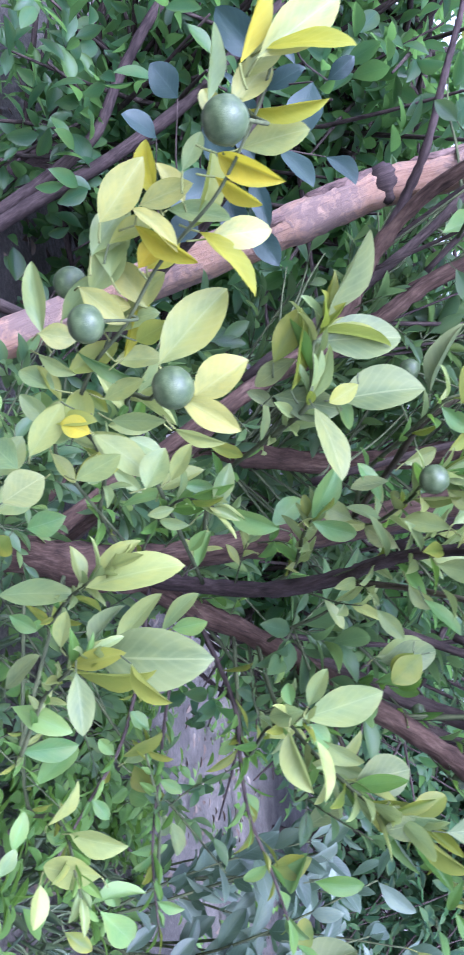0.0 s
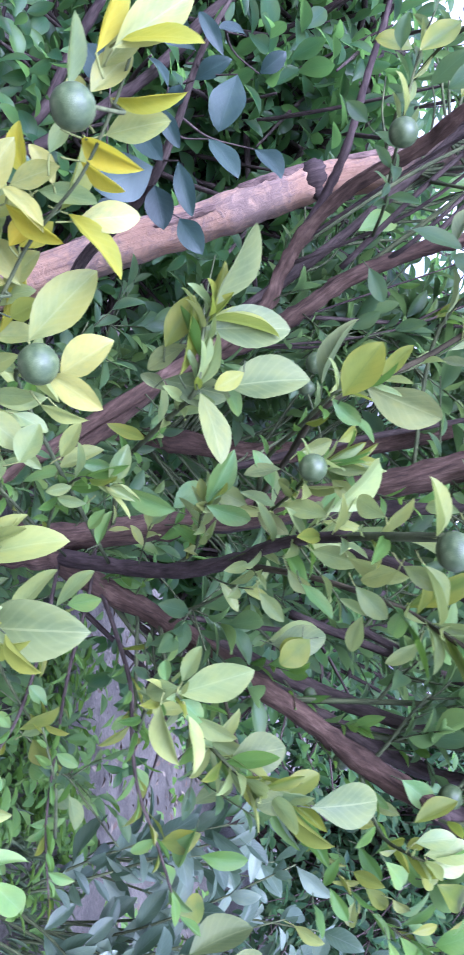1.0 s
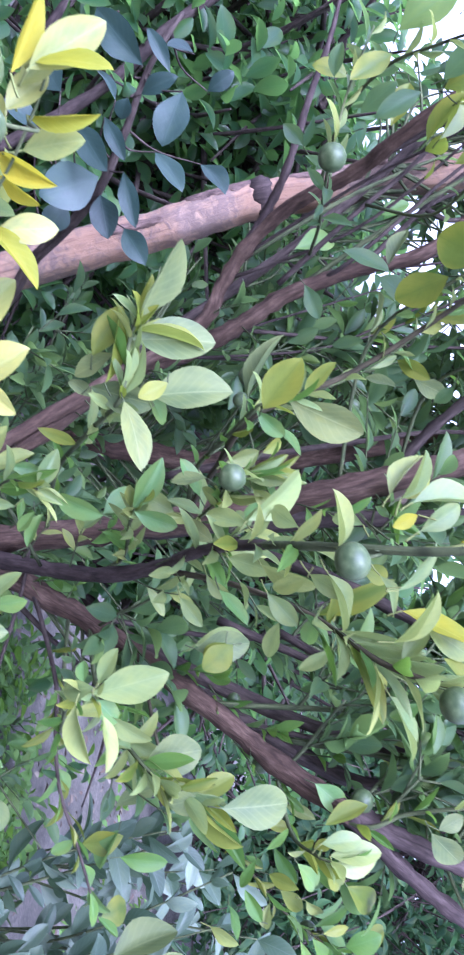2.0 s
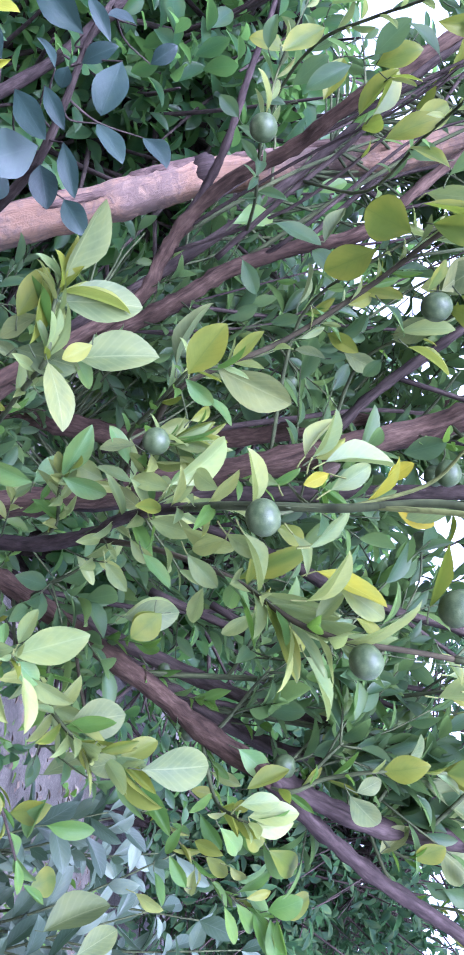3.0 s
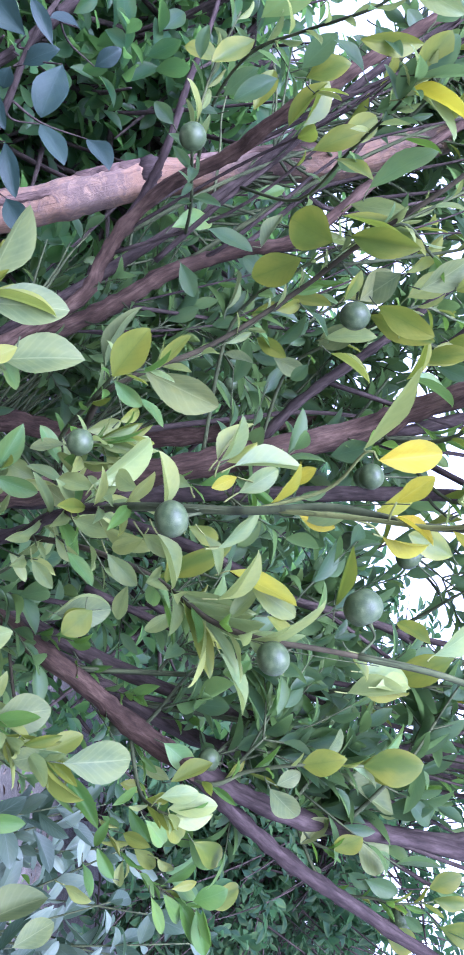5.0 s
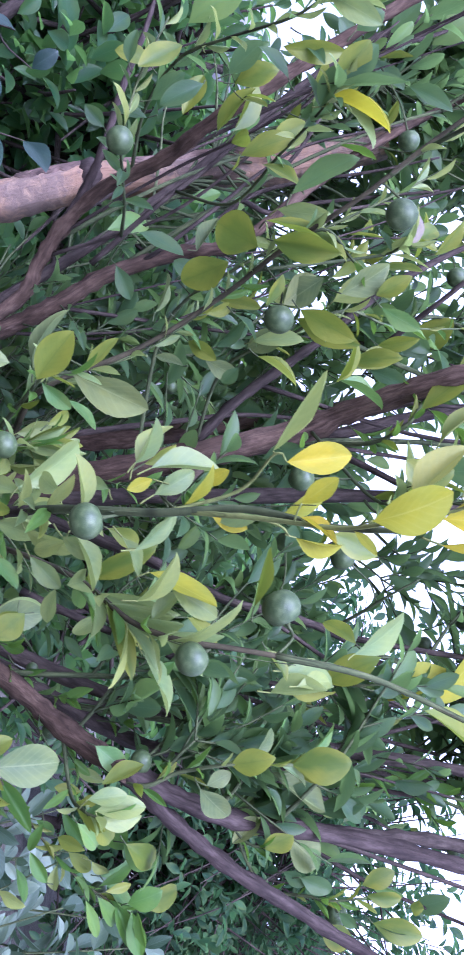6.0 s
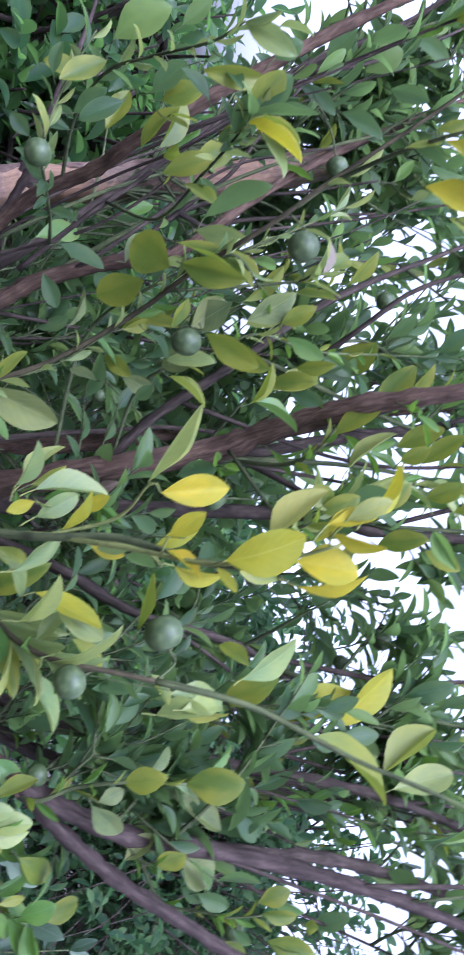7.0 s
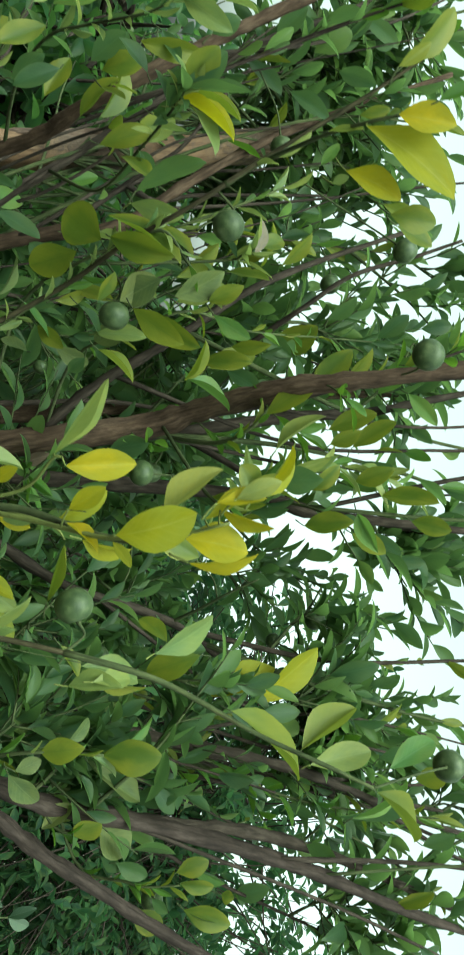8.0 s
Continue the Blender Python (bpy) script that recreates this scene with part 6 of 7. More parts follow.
leaf((-0.517, 0.800, 1.532), (-0.506, 0.781, 1.570), 0.018, -55, LEAF_LIME, twig, 5)
leaf((-0.205, 0.850, 1.365), (-0.230, 0.835, 1.340), 0.025, -2, LEAF_MATURE, twig, 4)
leaf((-0.186, 0.850, 1.388), (-0.176, 0.832, 1.434), 0.022, -34, LEAF_OLIVE, twig, 0)
twig = sprig([(-0.469, 1.000, 1.549), (-0.501, 0.960, 1.599), (-0.538, 0.930, 1.664), (-0.592, 0.930, 1.744)], 0.002, TWIG)
leaf((-0.541, 0.920, 1.662), (-0.568, 0.897, 1.702), 0.037, -13, LEAF_MATURE, twig, 2)
leaf((-0.521, 0.920, 1.574), (-0.481, 0.893, 1.620), 0.027, -5, LEAF_MATURE, twig, 2)
leaf((-0.606, 0.930, 1.724), (-0.567, 0.906, 1.769), 0.026, 27, LEAF_MATURE, twig, 2)
leaf((-0.574, 0.950, 1.616), (-0.594, 0.916, 1.648), 0.027, 8, LEAF_MATURE, twig, 1)
leaf((-0.527, 0.930, 1.698), (-0.501, 0.897, 1.740), 0.026, 17, LEAF_MATURE, twig, 0)
leaf((-0.626, 0.940, 1.762), (-0.639, 0.909, 1.800), 0.025, -2, LEAF_MATURE, twig, 1)
leaf((-0.502, 0.950, 1.639), (-0.468, 0.915, 1.682), 0.024, 3, LEAF_MATURE, twig, 4)
leaf((-0.564, 0.960, 1.569), (-0.591, 0.946, 1.548), 0.024, -3, LEAF_MATURE, twig, 0)
twig = sprig([(-0.115, 0.900, 1.393), (-0.135, 0.800, 1.461), (-0.156, 0.770, 1.518), (-0.158, 0.850, 1.592), (-0.181, 0.950, 1.714), (-0.193, 1.000, 1.833)], 0.002, TWIG)
leaf((-0.160, 0.750, 1.502), (-0.179, 0.728, 1.546), 0.027, -17, LEAF_LIME, twig, 0)
leaf((-0.169, 0.780, 1.441), (-0.169, 0.758, 1.479), 0.023, 10, LEAF_LIME, twig, 0)
leaf((-0.149, 0.780, 1.467), (-0.112, 0.738, 1.518), 0.028, 47, LEAF_OLIVE, twig, 2)
leaf((-0.123, 0.780, 1.419), (-0.128, 0.756, 1.468), 0.024, -33, LEAF_LIME, twig, 2)
leaf((-0.120, 0.880, 1.541), (-0.127, 0.841, 1.593), 0.026, -25, LEAF_OLIVE, twig, 2)
leaf((-0.143, 0.880, 1.579), (-0.141, 0.853, 1.620), 0.020, 36, LEAF_OLIVE, twig, 1)
leaf((-0.092, 0.850, 1.522), (-0.134, 0.830, 1.549), 0.024, 63, LEAF_OLIVE, twig, 5)
leaf((-0.218, 1.000, 1.858), (-0.223, 0.985, 1.898), 0.023, 1, LEAF_MATURE, twig, 4)
leaf((-0.157, 0.960, 1.825), (-0.172, 0.931, 1.856), 0.025, 17, LEAF_OLIVE, twig, 2)
leaf((-0.198, 1.000, 1.797), (-0.225, 0.969, 1.828), 0.025, 10, LEAF_MATURE, twig, 2)
leaf((-0.212, 0.980, 1.720), (-0.233, 0.947, 1.751), 0.024, 9, LEAF_MATURE, twig, 1)
leaf((-0.139, 0.850, 1.351), (-0.114, 0.829, 1.382), 0.019, 11, LEAF_OLIVE, twig, 0)
twig = sprig([(0.047, 0.850, 1.572), (0.022, 0.820, 1.616), (-0.008, 0.860, 1.704), (0.006, 0.900, 1.811)], 0.002, TWIG)
leaf((0.014, 0.800, 1.631), (0.017, 0.770, 1.674), 0.033, 6, LEAF_MATURE, twig, 1)
leaf((0.030, 0.800, 1.597), (0.020, 0.777, 1.635), 0.027, 7, LEAF_OLIVE, twig, 4)
leaf((-0.017, 0.800, 1.628), (-0.063, 0.777, 1.670), 0.020, -63, LEAF_LIME, twig, 5)
leaf((-0.034, 0.860, 1.705), (-0.047, 0.833, 1.734), 0.022, 13, LEAF_OLIVE, twig, 1)
leaf((-0.034, 0.880, 1.738), (-0.071, 0.859, 1.783), 0.028, -44, LEAF_OLIVE, twig, 0)
leaf((0.066, 0.850, 1.678), (0.056, 0.815, 1.725), 0.027, -12, LEAF_OLIVE, twig, 1)
leaf((0.008, 0.870, 1.742), (-0.006, 0.839, 1.779), 0.025, 3, LEAF_OLIVE, twig, 1)
leaf((0.022, 0.880, 1.778), (0.022, 0.835, 1.836), 0.033, -32, LEAF_OLIVE, twig, 0)
leaf((0.051, 0.900, 1.827), (0.058, 0.875, 1.871), 0.026, 8, LEAF_OLIVE, twig, 0)
leaf((-0.008, 0.900, 1.442), (-0.019, 0.881, 1.488), 0.029, 11, LEAF_MATURE, twig, 0)
leaf((0.073, 0.950, 1.784), (0.092, 0.922, 1.826), 0.024, -12, LEAF_MATURE, twig, 0)
twig = sprig([(0.412, 1.000, 1.640), (0.430, 0.970, 1.735), (0.435, 0.950, 1.828), (0.440, 0.950, 1.912)], 0.002, TWIG)
leaf((0.333, 0.820, 1.462), (0.334, 0.804, 1.515), 0.033, -11, LEAF_OLIVE, twig, 0)
leaf((0.223, 0.650, 1.425), (0.212, 0.631, 1.471), 0.023, -50, LEAF_LIME, twig, 5)
leaf((0.268, 1.000, 1.763), (0.251, 0.971, 1.821), 0.030, -8, LEAF_MATURE, twig, 2)
leaf((0.440, 0.950, 1.771), (0.409, 0.895, 1.855), 0.047, 44, LEAF_MATURE, twig, 0)
leaf((0.380, 0.920, 1.863), (0.367, 0.897, 1.897), 0.031, -8, LEAF_OLIVE, twig, 0)
leaf((0.476, 0.950, 1.891), (0.452, 0.921, 1.921), 0.030, -6, LEAF_MATURE, twig, 0)
leaf((0.578, 1.000, 1.877), (0.545, 0.963, 1.916), 0.024, -4, LEAF_OLIVE, twig, 0)
leaf((0.612, 1.100, 1.668), (0.590, 1.069, 1.711), 0.028, -16, LEAF_MATURE, twig, 2)
leaf((0.526, 1.300, 1.566), (0.543, 1.282, 1.597), 0.024, 16, LEAF_LIME, twig, 0)
leaf((0.560, 1.300, 1.610), (0.524, 1.273, 1.635), 0.027, 8, LEAF_LIME, twig, 2)
leaf((0.365, 0.950, 1.823), (0.346, 0.921, 1.861), 0.026, -3, LEAF_MATURE, twig, 2)
leaf((0.497, 1.000, 1.747), (0.505, 0.967, 1.781), 0.025, -14, LEAF_MATURE, twig, 0)
twig = sprig([(0.524, 1.000, 1.440), (0.537, 0.970, 1.507), (0.539, 0.960, 1.529), (0.532, 0.950, 1.574)], 0.002, TWIG)
leaf((0.516, 0.950, 1.568), (0.499, 0.940, 1.606), 0.026, -17, LEAF_OLIVE, twig, 2)
leaf((0.529, 0.950, 1.574), (0.535, 0.940, 1.615), 0.022, 1, LEAF_OLIVE, twig, 4)
leaf((0.562, 0.950, 1.581), (0.573, 0.930, 1.638), 0.031, -1, LEAF_OLIVE, twig, 2)
leaf((0.565, 0.950, 1.584), (0.589, 0.940, 1.625), 0.025, 42, LEAF_MATURE, twig, 4)
leaf((0.542, 0.949, 1.628), (0.545, 0.941, 1.642), 0.019, -2, LEAF_OLIVE, twig, 1)
leaf((0.506, 0.970, 1.473), (0.519, 0.960, 1.499), 0.018, -8, LEAF_MATURE, twig, 0)
leaf((0.509, 0.960, 1.492), (0.525, 0.950, 1.531), 0.024, -8, LEAF_MATURE, twig, 4)
leaf((0.565, 0.960, 1.502), (0.568, 0.950, 1.531), 0.016, -6, LEAF_OLIVE, twig, 1)
leaf((0.553, 0.960, 1.541), (0.567, 0.950, 1.561), 0.016, 10, LEAF_MATURE, twig, 0)
twig = sprig([(0.166, 1.020, 0.901), (0.229, 0.940, 0.942), (0.287, 0.920, 0.947), (0.348, 0.920, 0.952), (0.413, 0.930, 0.970), (0.510, 0.950, 0.990)], 0.003, BARK_DARK)
leaf((0.321, 0.920, 0.948), (0.352, 0.930, 0.965), 0.016, -37, LEAF_MID, twig, 4)
leaf((0.406, 0.930, 0.967), (0.430, 0.940, 0.935), 0.017, 10, LEAF_MID, twig, 0)
leaf((0.465, 0.940, 0.981), (0.510, 0.950, 0.997), 0.023, 37, LEAF_MID, twig, 4)
leaf((0.262, 0.930, 0.944), (0.279, 0.920, 0.923), 0.014, -13, LEAF_MID, twig, 0)
twig = sprig([(0.127, 1.050, 0.861), (0.228, 1.000, 0.845), (0.311, 1.000, 0.828), (0.415, 1.000, 0.810), (0.518, 1.000, 0.811)], 0.0025, BARK_DARK)
leaf((0.326, 1.000, 0.826), (0.342, 1.000, 0.855), 0.016, 4, LEAF_MID, twig, 0)
leaf((0.415, 1.000, 0.811), (0.444, 1.000, 0.787), 0.017, -23, LEAF_MID, twig, 4)
leaf((0.474, 1.000, 0.811), (0.489, 1.000, 0.843), 0.018, 9, LEAF_MID, twig, 1)
twig = sprig([(0.181, 1.000, 0.813), (0.267, 0.950, 0.797), (0.325, 0.930, 0.761), (0.384, 0.920, 0.722), (0.439, 0.920, 0.688)], 0.0025, BARK_DARK)
leaf((0.325, 0.930, 0.761), (0.350, 0.930, 0.782), 0.017, -17, LEAF_MID, twig, 4)
leaf((0.281, 0.950, 0.788), (0.262, 0.950, 0.767), 0.017, -1, LEAF_MID, twig, 0)
leaf((0.373, 0.920, 0.731), (0.362, 0.920, 0.705), 0.016, 5, LEAF_MID, twig, 0)
twig = sprig([(-0.205, 0.740, 1.543), (-0.204, 0.710, 1.561), (-0.206, 0.700, 1.568)], 0.0015, TWIG)
leaf((-0.203, 0.700, 1.572), (-0.240, 0.700, 1.584), 0.018, 22, LEAF_DRY, twig, 1)
leaf((-0.070, 0.899, 1.585), (-0.098, 0.881, 1.614), 0.019, 12, LEAF_DRY, twig, 0)
leaf((-0.213, 0.705, 1.578), (-0.229, 0.717, 1.608), 0.020, -14, LEAF_OLIVE, twig, 1)
twig = sprig([(0.023, 0.930, 1.322), (0.015, 0.925, 1.340)], 0.0012, TWIG)
leaf((0.015, 0.920, 1.340), (0.005, 0.920, 1.373), 0.018, 3, LEAF_DRY, twig, 1)
leaf((0.020, 0.920, 1.329), (0.031, 0.920, 1.351), 0.014, 1, LEAF_MID, twig, 1)

twig = sprig([(0.306, 0.900, 1.079), (0.371, 0.920, 1.129), (0.466, 0.950, 1.187), (0.513, 0.960, 1.230), (0.549, 0.960, 1.285)], 0.0019, TWIG_BROWN)
leaf((0.449, 0.922, 1.277), (0.477, 0.921, 1.316), 0.037, 10, LEAF_GREEN, twig, 0)
leaf((0.423, 0.928, 1.248), (0.461, 0.931, 1.281), 0.030, -20, LEAF_GREEN, twig, 1)
leaf((0.507, 0.941, 1.246), (0.480, 0.919, 1.289), 0.018, 20, LEAF_GREEN, twig, 2)
leaf((0.501, 0.911, 1.257), (0.498, 0.923, 1.287), 0.012, -10, LEAF_FRESH, twig, 0)
leaf((0.520, 0.923, 1.282), (0.508, 0.909, 1.319), 0.031, 8, LEAF_GREEN, twig, 4)
leaf((0.531, 0.960, 1.264), (0.592, 0.956, 1.288), 0.021, -25, LEAF_GREEN, twig, 1)
leaf((0.542, 0.952, 1.285), (0.597, 0.948, 1.297), 0.024, 15, LEAF_GREEN, twig, 0)
leaf((0.538, 0.942, 1.293), (0.572, 0.924, 1.306), 0.016, 45, LEAF_GREEN, twig, 3)
leaf((0.520, 0.942, 1.245), (0.562, 0.956, 1.271), 0.019, -12, LEAF_GREEN, twig, 2)
leaf((0.415, 0.936, 1.203), (0.462, 0.945, 1.228), 0.019, 20, LEAF_GREEN, twig, 0)
leaf((0.449, 0.944, 1.196), (0.457, 0.921, 1.227), 0.017, -15, LEAF_FRESH, twig, 1)
leaf((0.460, 0.948, 1.166), (0.464, 0.950, 1.206), 0.011, 30, LEAF_FRESH, twig, 0)
leaf((0.372, 0.925, 1.128), (0.426, 0.901, 1.172), 0.020, -18, LEAF_GREEN, twig, 1)
leaf((0.366, 0.953, 1.097), (0.424, 0.950, 1.139), 0.017, 40, LEAF_GREEN, twig, 3)
leaf((0.447, 0.946, 1.242), (0.475, 0.960, 1.259), 0.017, 12, LEAF_GREEN, twig, 2)
leaf((0.468, 0.946, 1.209), (0.497, 0.962, 1.236), 0.019, -14, LEAF_FRESH, twig, 0)
leaf((0.473, 0.930, 1.239), (0.496, 0.941, 1.257), 0.016, 16, LEAF_LIME, twig, 1)
leaf((0.480, 0.932, 1.149), (0.528, 0.949, 1.160), 0.016, -30, LEAF_GREEN, twig, 0)
leaf((0.514, 0.954, 1.124), (0.528, 0.933, 1.154), 0.019, 14, LEAF_LIME, twig, 2)
leaf((0.492, 0.917, 1.188), (0.455, 0.902, 1.172), 0.016, -16, LEAF_GREEN, twig, 1)
leaf((0.437, 0.958, 1.015), (0.446, 0.953, 1.070), 0.025, 12, LEAF_GREEN, twig, 4)
leaf((0.395, 0.941, 1.224), (0.386, 0.930, 1.194), 0.015, 10, LEAF_FRESH, twig, 0)
leaf((0.366, 0.935, 1.217), (0.380, 0.928, 1.251), 0.015, -12, LEAF_LIME, twig, 1)
leaf((0.426, 0.928, 1.182), (0.462, 0.929, 1.161), 0.013, 22, LEAF_GREEN, twig, 2)
leaf((0.522, 0.939, 1.231), (0.575, 0.955, 1.246), 0.015, -20, LEAF_GREEN, twig, 0)
leaf((0.482, 0.944, 1.196), (0.524, 0.961, 1.185), 0.015, 18, LEAF_LIME, twig, 1)
leaf((0.431, 0.953, 1.168), (0.457, 0.972, 1.193), 0.014, -8, LEAF_GREEN, twig, 2)
leaf((0.417, 0.944, 1.136), (0.408, 0.926, 1.164), 0.013, 16, LEAF_GREEN, twig, 0)
leaf((0.431, 0.953, 1.223), (0.421, 0.971, 1.252), 0.014, -22, LEAF_GREEN, twig, 1)
fruit((-0.166, 0.337, 1.078), 0.0121)
fruit((-0.153, 0.500, 0.935), 0.0120)
fruit((-0.105, 0.440, 0.965), 0.0125)
fruit((-0.062, 0.457, 1.013), 0.0140)
fruit((-0.322, 0.740, 1.280), 0.0146)
fruit((0.071, 0.513, 1.276), 0.0139)
fruit((-0.001, 0.680, 1.180), 0.0129)
fruit((0.180, 0.567, 1.354), 0.0141)
fruit((0.141, 0.578, 1.427), 0.0163)
fruit((-0.126, 0.693, 1.439), 0.0150)
fruit((-0.189, 0.580, 1.531), 0.0139)
fruit((-0.294, 1.100, 1.748), 0.0151)
fruit((0.221, 1.210, 1.789), 0.0174)
fruit((0.267, 1.050, 1.449), 0.0145)
fruit((0.257, 1.200, 1.721), 0.0125)
fruit((0.336, 0.850, 1.300), 0.0136)
fruit((0.360, 0.920, 1.380), 0.0124)
fruit((0.019, 0.850, 1.482), 0.0152)
fruit((0.095, 1.000, 1.481), 0.0143)
fruit((0.114, 1.000, 1.557), 0.0183)
fruit((-0.405, 0.900, 1.625), 0.0138)
fruit((-0.143, 1.200, 1.325), 0.0113)
fruit((-0.242, 0.750, 1.745), 0.0140)
fruit((-0.121, 0.700, 1.761), 0.0169)
fruit((0.297, 0.700, 1.812), 0.0167)
fruit((0.570, 1.200, 1.762), 0.0115)
fruit((0.539, 1.100, 1.886), 0.0125)
fruit((0.380, 1.000, 1.358), 0.0131)
fruit((0.256, 1.000, 1.154), 0.0095)
fruit((0.316, 0.920, 1.190), 0.0110)
fruit((0.537, 1.000, 1.239), 0.0118)
fruit((0.573, 1.000, 1.544), 0.0150)
fruit((-0.146, 0.950, 1.182), 0.0134)
fruit((-0.124, 1.000, 1.168), 0.0109)
fruit((0.012, 1.000, 1.499), 0.0147)


# ---- the citrus tree: smaller leaves along the front shoots ----
def front_leaves():
    rng = random.Random(17)
    lime, green, olive, deep, spurs = [], [], [], [], []
    for line in TWIG_LINES:
        length = np.linalg.norm(np.diff(line[:, :3], axis=0), axis=1).sum()
        if length < 0.1:
            continue
        some = []
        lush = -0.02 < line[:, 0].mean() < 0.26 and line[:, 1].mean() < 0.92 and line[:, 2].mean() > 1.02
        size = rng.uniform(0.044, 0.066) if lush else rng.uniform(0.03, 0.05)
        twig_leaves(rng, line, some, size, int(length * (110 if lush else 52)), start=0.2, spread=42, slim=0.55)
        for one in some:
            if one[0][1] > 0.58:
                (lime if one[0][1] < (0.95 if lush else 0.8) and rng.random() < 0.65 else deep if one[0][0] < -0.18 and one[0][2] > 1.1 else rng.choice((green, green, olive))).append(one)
    for line in SHOOTS:
        some = []
        length = np.linalg.norm(np.diff(line[:, :3], axis=0), axis=1).sum()
        twig_leaves(rng, line, some, rng.uniform(0.04, 0.056), int(length * 34), start=0.4, spread=40, slim=0.8)
        for one in some:
            beside_pole = one[0][0] < -0.3 and 1.05 < one[0][2] < 1.66
            if rng.random() < (0.3 if beside_pole else 1.0 if one[0][2] < 1.62 else 0.4):
                rng.choice((deep, deep, green, olive)).append(one)
    for name, leaves in (("low_arch", green), ("upright", green), ("lean_left", deep), ("mid_left", deep), ("forward", lime), ("right_back", deep), ("inner_right", green)):
        line = STEMS[name]
        for i in range(4, len(line) - 4, 6):
            p = line[i, :3]
            if p[0] < -0.3 and p[2] > 1.12:
                continue
            q = p + unit((rng.gauss(0, 0.6), rng.uniform(-1.1, -0.2), rng.uniform(0.2, 1.1))) * rng.uniform(0.05, 0.12)
            twig = curve_between(rng, p, q, 0.0013, 0.0007, steps=2)
            spurs.append(tube(twig, 4))
            twig_leaves(rng, twig, leaves, rng.uniform(0.03, 0.045), rng.randint(3, 6), start=0.35, slim=0.7)
    v, f, u = joined(spurs)
    under("spur_growth", mesh_of("spur_growth", v, f, u, TWIG), tree, "short green twigs on the stems", "stuff")
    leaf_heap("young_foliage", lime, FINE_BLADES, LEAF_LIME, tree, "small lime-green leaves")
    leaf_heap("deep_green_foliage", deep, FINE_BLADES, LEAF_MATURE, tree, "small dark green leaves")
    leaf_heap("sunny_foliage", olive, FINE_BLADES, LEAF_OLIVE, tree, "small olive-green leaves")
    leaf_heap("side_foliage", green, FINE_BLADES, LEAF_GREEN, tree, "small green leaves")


front_leaves()


# ---- the support pole ----
def support_pole():
    pole = thing("support_pole", (-0.3, 1.3, 0.0), "pale peeled wooden pole leaning through the bush", "pole")
    low = smooth_line([(-0.2, 1.31, -0.05, 0.038), (-0.29, 1.305, 0.3, 0.037), (-0.349, 1.3, 0.538, 0.0365), (-0.43, 1.3, 0.858, 0.0355), (-0.467, 1.3, 1.021, 0.035), (-0.49, 1.3, 1.1, 0.0345), (-0.511, 1.3, 1.187, 0.032)], 6)
    high = smooth_line([(-0.512, 1.302, 1.187, 0.0315), (-0.519, 1.302, 1.281, 0.032), (-0.5365, 1.3, 1.41, 0.032), (-0.541, 1.3, 1.501, 0.0315), (-0.565, 1.3, 1.6, 0.03), (-0.588, 1.3, 1.69, 0.028)], 6)
    for name, line in (("lower_length", low), ("upper_length", high)):
        v, f, u = tube(line, 18, 0.1, seed=5)
        under(name, mesh_of(name, v, f, u, BARK_PALE), pole)
    knot = smooth_line([(-0.51, 1.3, 1.174, 0.02), (-0.512, 1.298, 1.181, 0.0312), (-0.5135, 1.297, 1.19, 0.0328), (-0.5145, 1.298, 1.198, 0.031), (-0.515, 1.3, 1.204, 0.02)], 3)
    v, f, u = tube(knot, 22, 0.08, seed=12)
    under("knot", mesh_of("knot", v, f, u, BARK), pole, "dark split knot")
    for first, last, mid, spread, seed in ((0.74, 0.98, 205, 46, 3), (0.45, 0.6, 195, 30, 4), (0.55, 0.68, 262, 14, 9)):
        v, f, u = bark_scrap(low, first, last, mid, spread, seed)
        under("bark_remnant", mesh_of("bark_remnant", v, f, u, BARK_SCRAP), pole, "weathered brown bark left on the wood")
    v, f, u = bark_scrap(high, 0.1, 0.6, 210, 34, 6)
    under("bark_remnant", mesh_of("bark_remnant", v, f, u, BARK_SCRAP), pole, "weathered brown bark left on the wood")


def bark_scrap(line, first, last, mid, spread, seed):
    """A ragged shell of old bark over part of a pole; angles in degrees round it, 180 towards -x and 270 towards the open side."""
    rows, cols = 26, 9
    verts, uvs, faces = [], [], []
    for i in range(rows):
        x = (first + (last - first) * i / (rows - 1)) * (len(line) - 1)
        k = min(int(x), len(line) - 2)
        p = line[k] + (line[k + 1] - line[k]) * (x - k)
        end = math.sin(math.pi * (i + 0.5) / rows) ** 0.4
        for j in range(cols):
            u = 2 * j / (cols - 1) - 1
            rag = 1 + 0.55 * noise.noise(Vector((i * 0.55, u * 2 + seed, seed)))
            a = radians(mid + u * spread * end * rag)
            lift = 0.0022 * (1 - u * u) + 0.0012 * noise.noise(Vector((i * 0.8, j * 1.1, seed))) - (0.003 if abs(u) > 0.99 or i in (0, rows - 1) else 0)
            r = p[3] * 1.03 + lift
            verts.append((p[0] + r * math.cos(a), p[1] + r * math.sin(a), p[2] + 0.004 * noise.noise(Vector((j * 1.3, seed, 1)))))
            uvs.append((u * r, p[2]))
    for i in range(rows - 1):
        for j in range(cols - 1):
            q = i * cols + j
            faces.append((q, q + 1, q + cols + 1, q + cols))
    return verts, faces, uvs


support_pole()


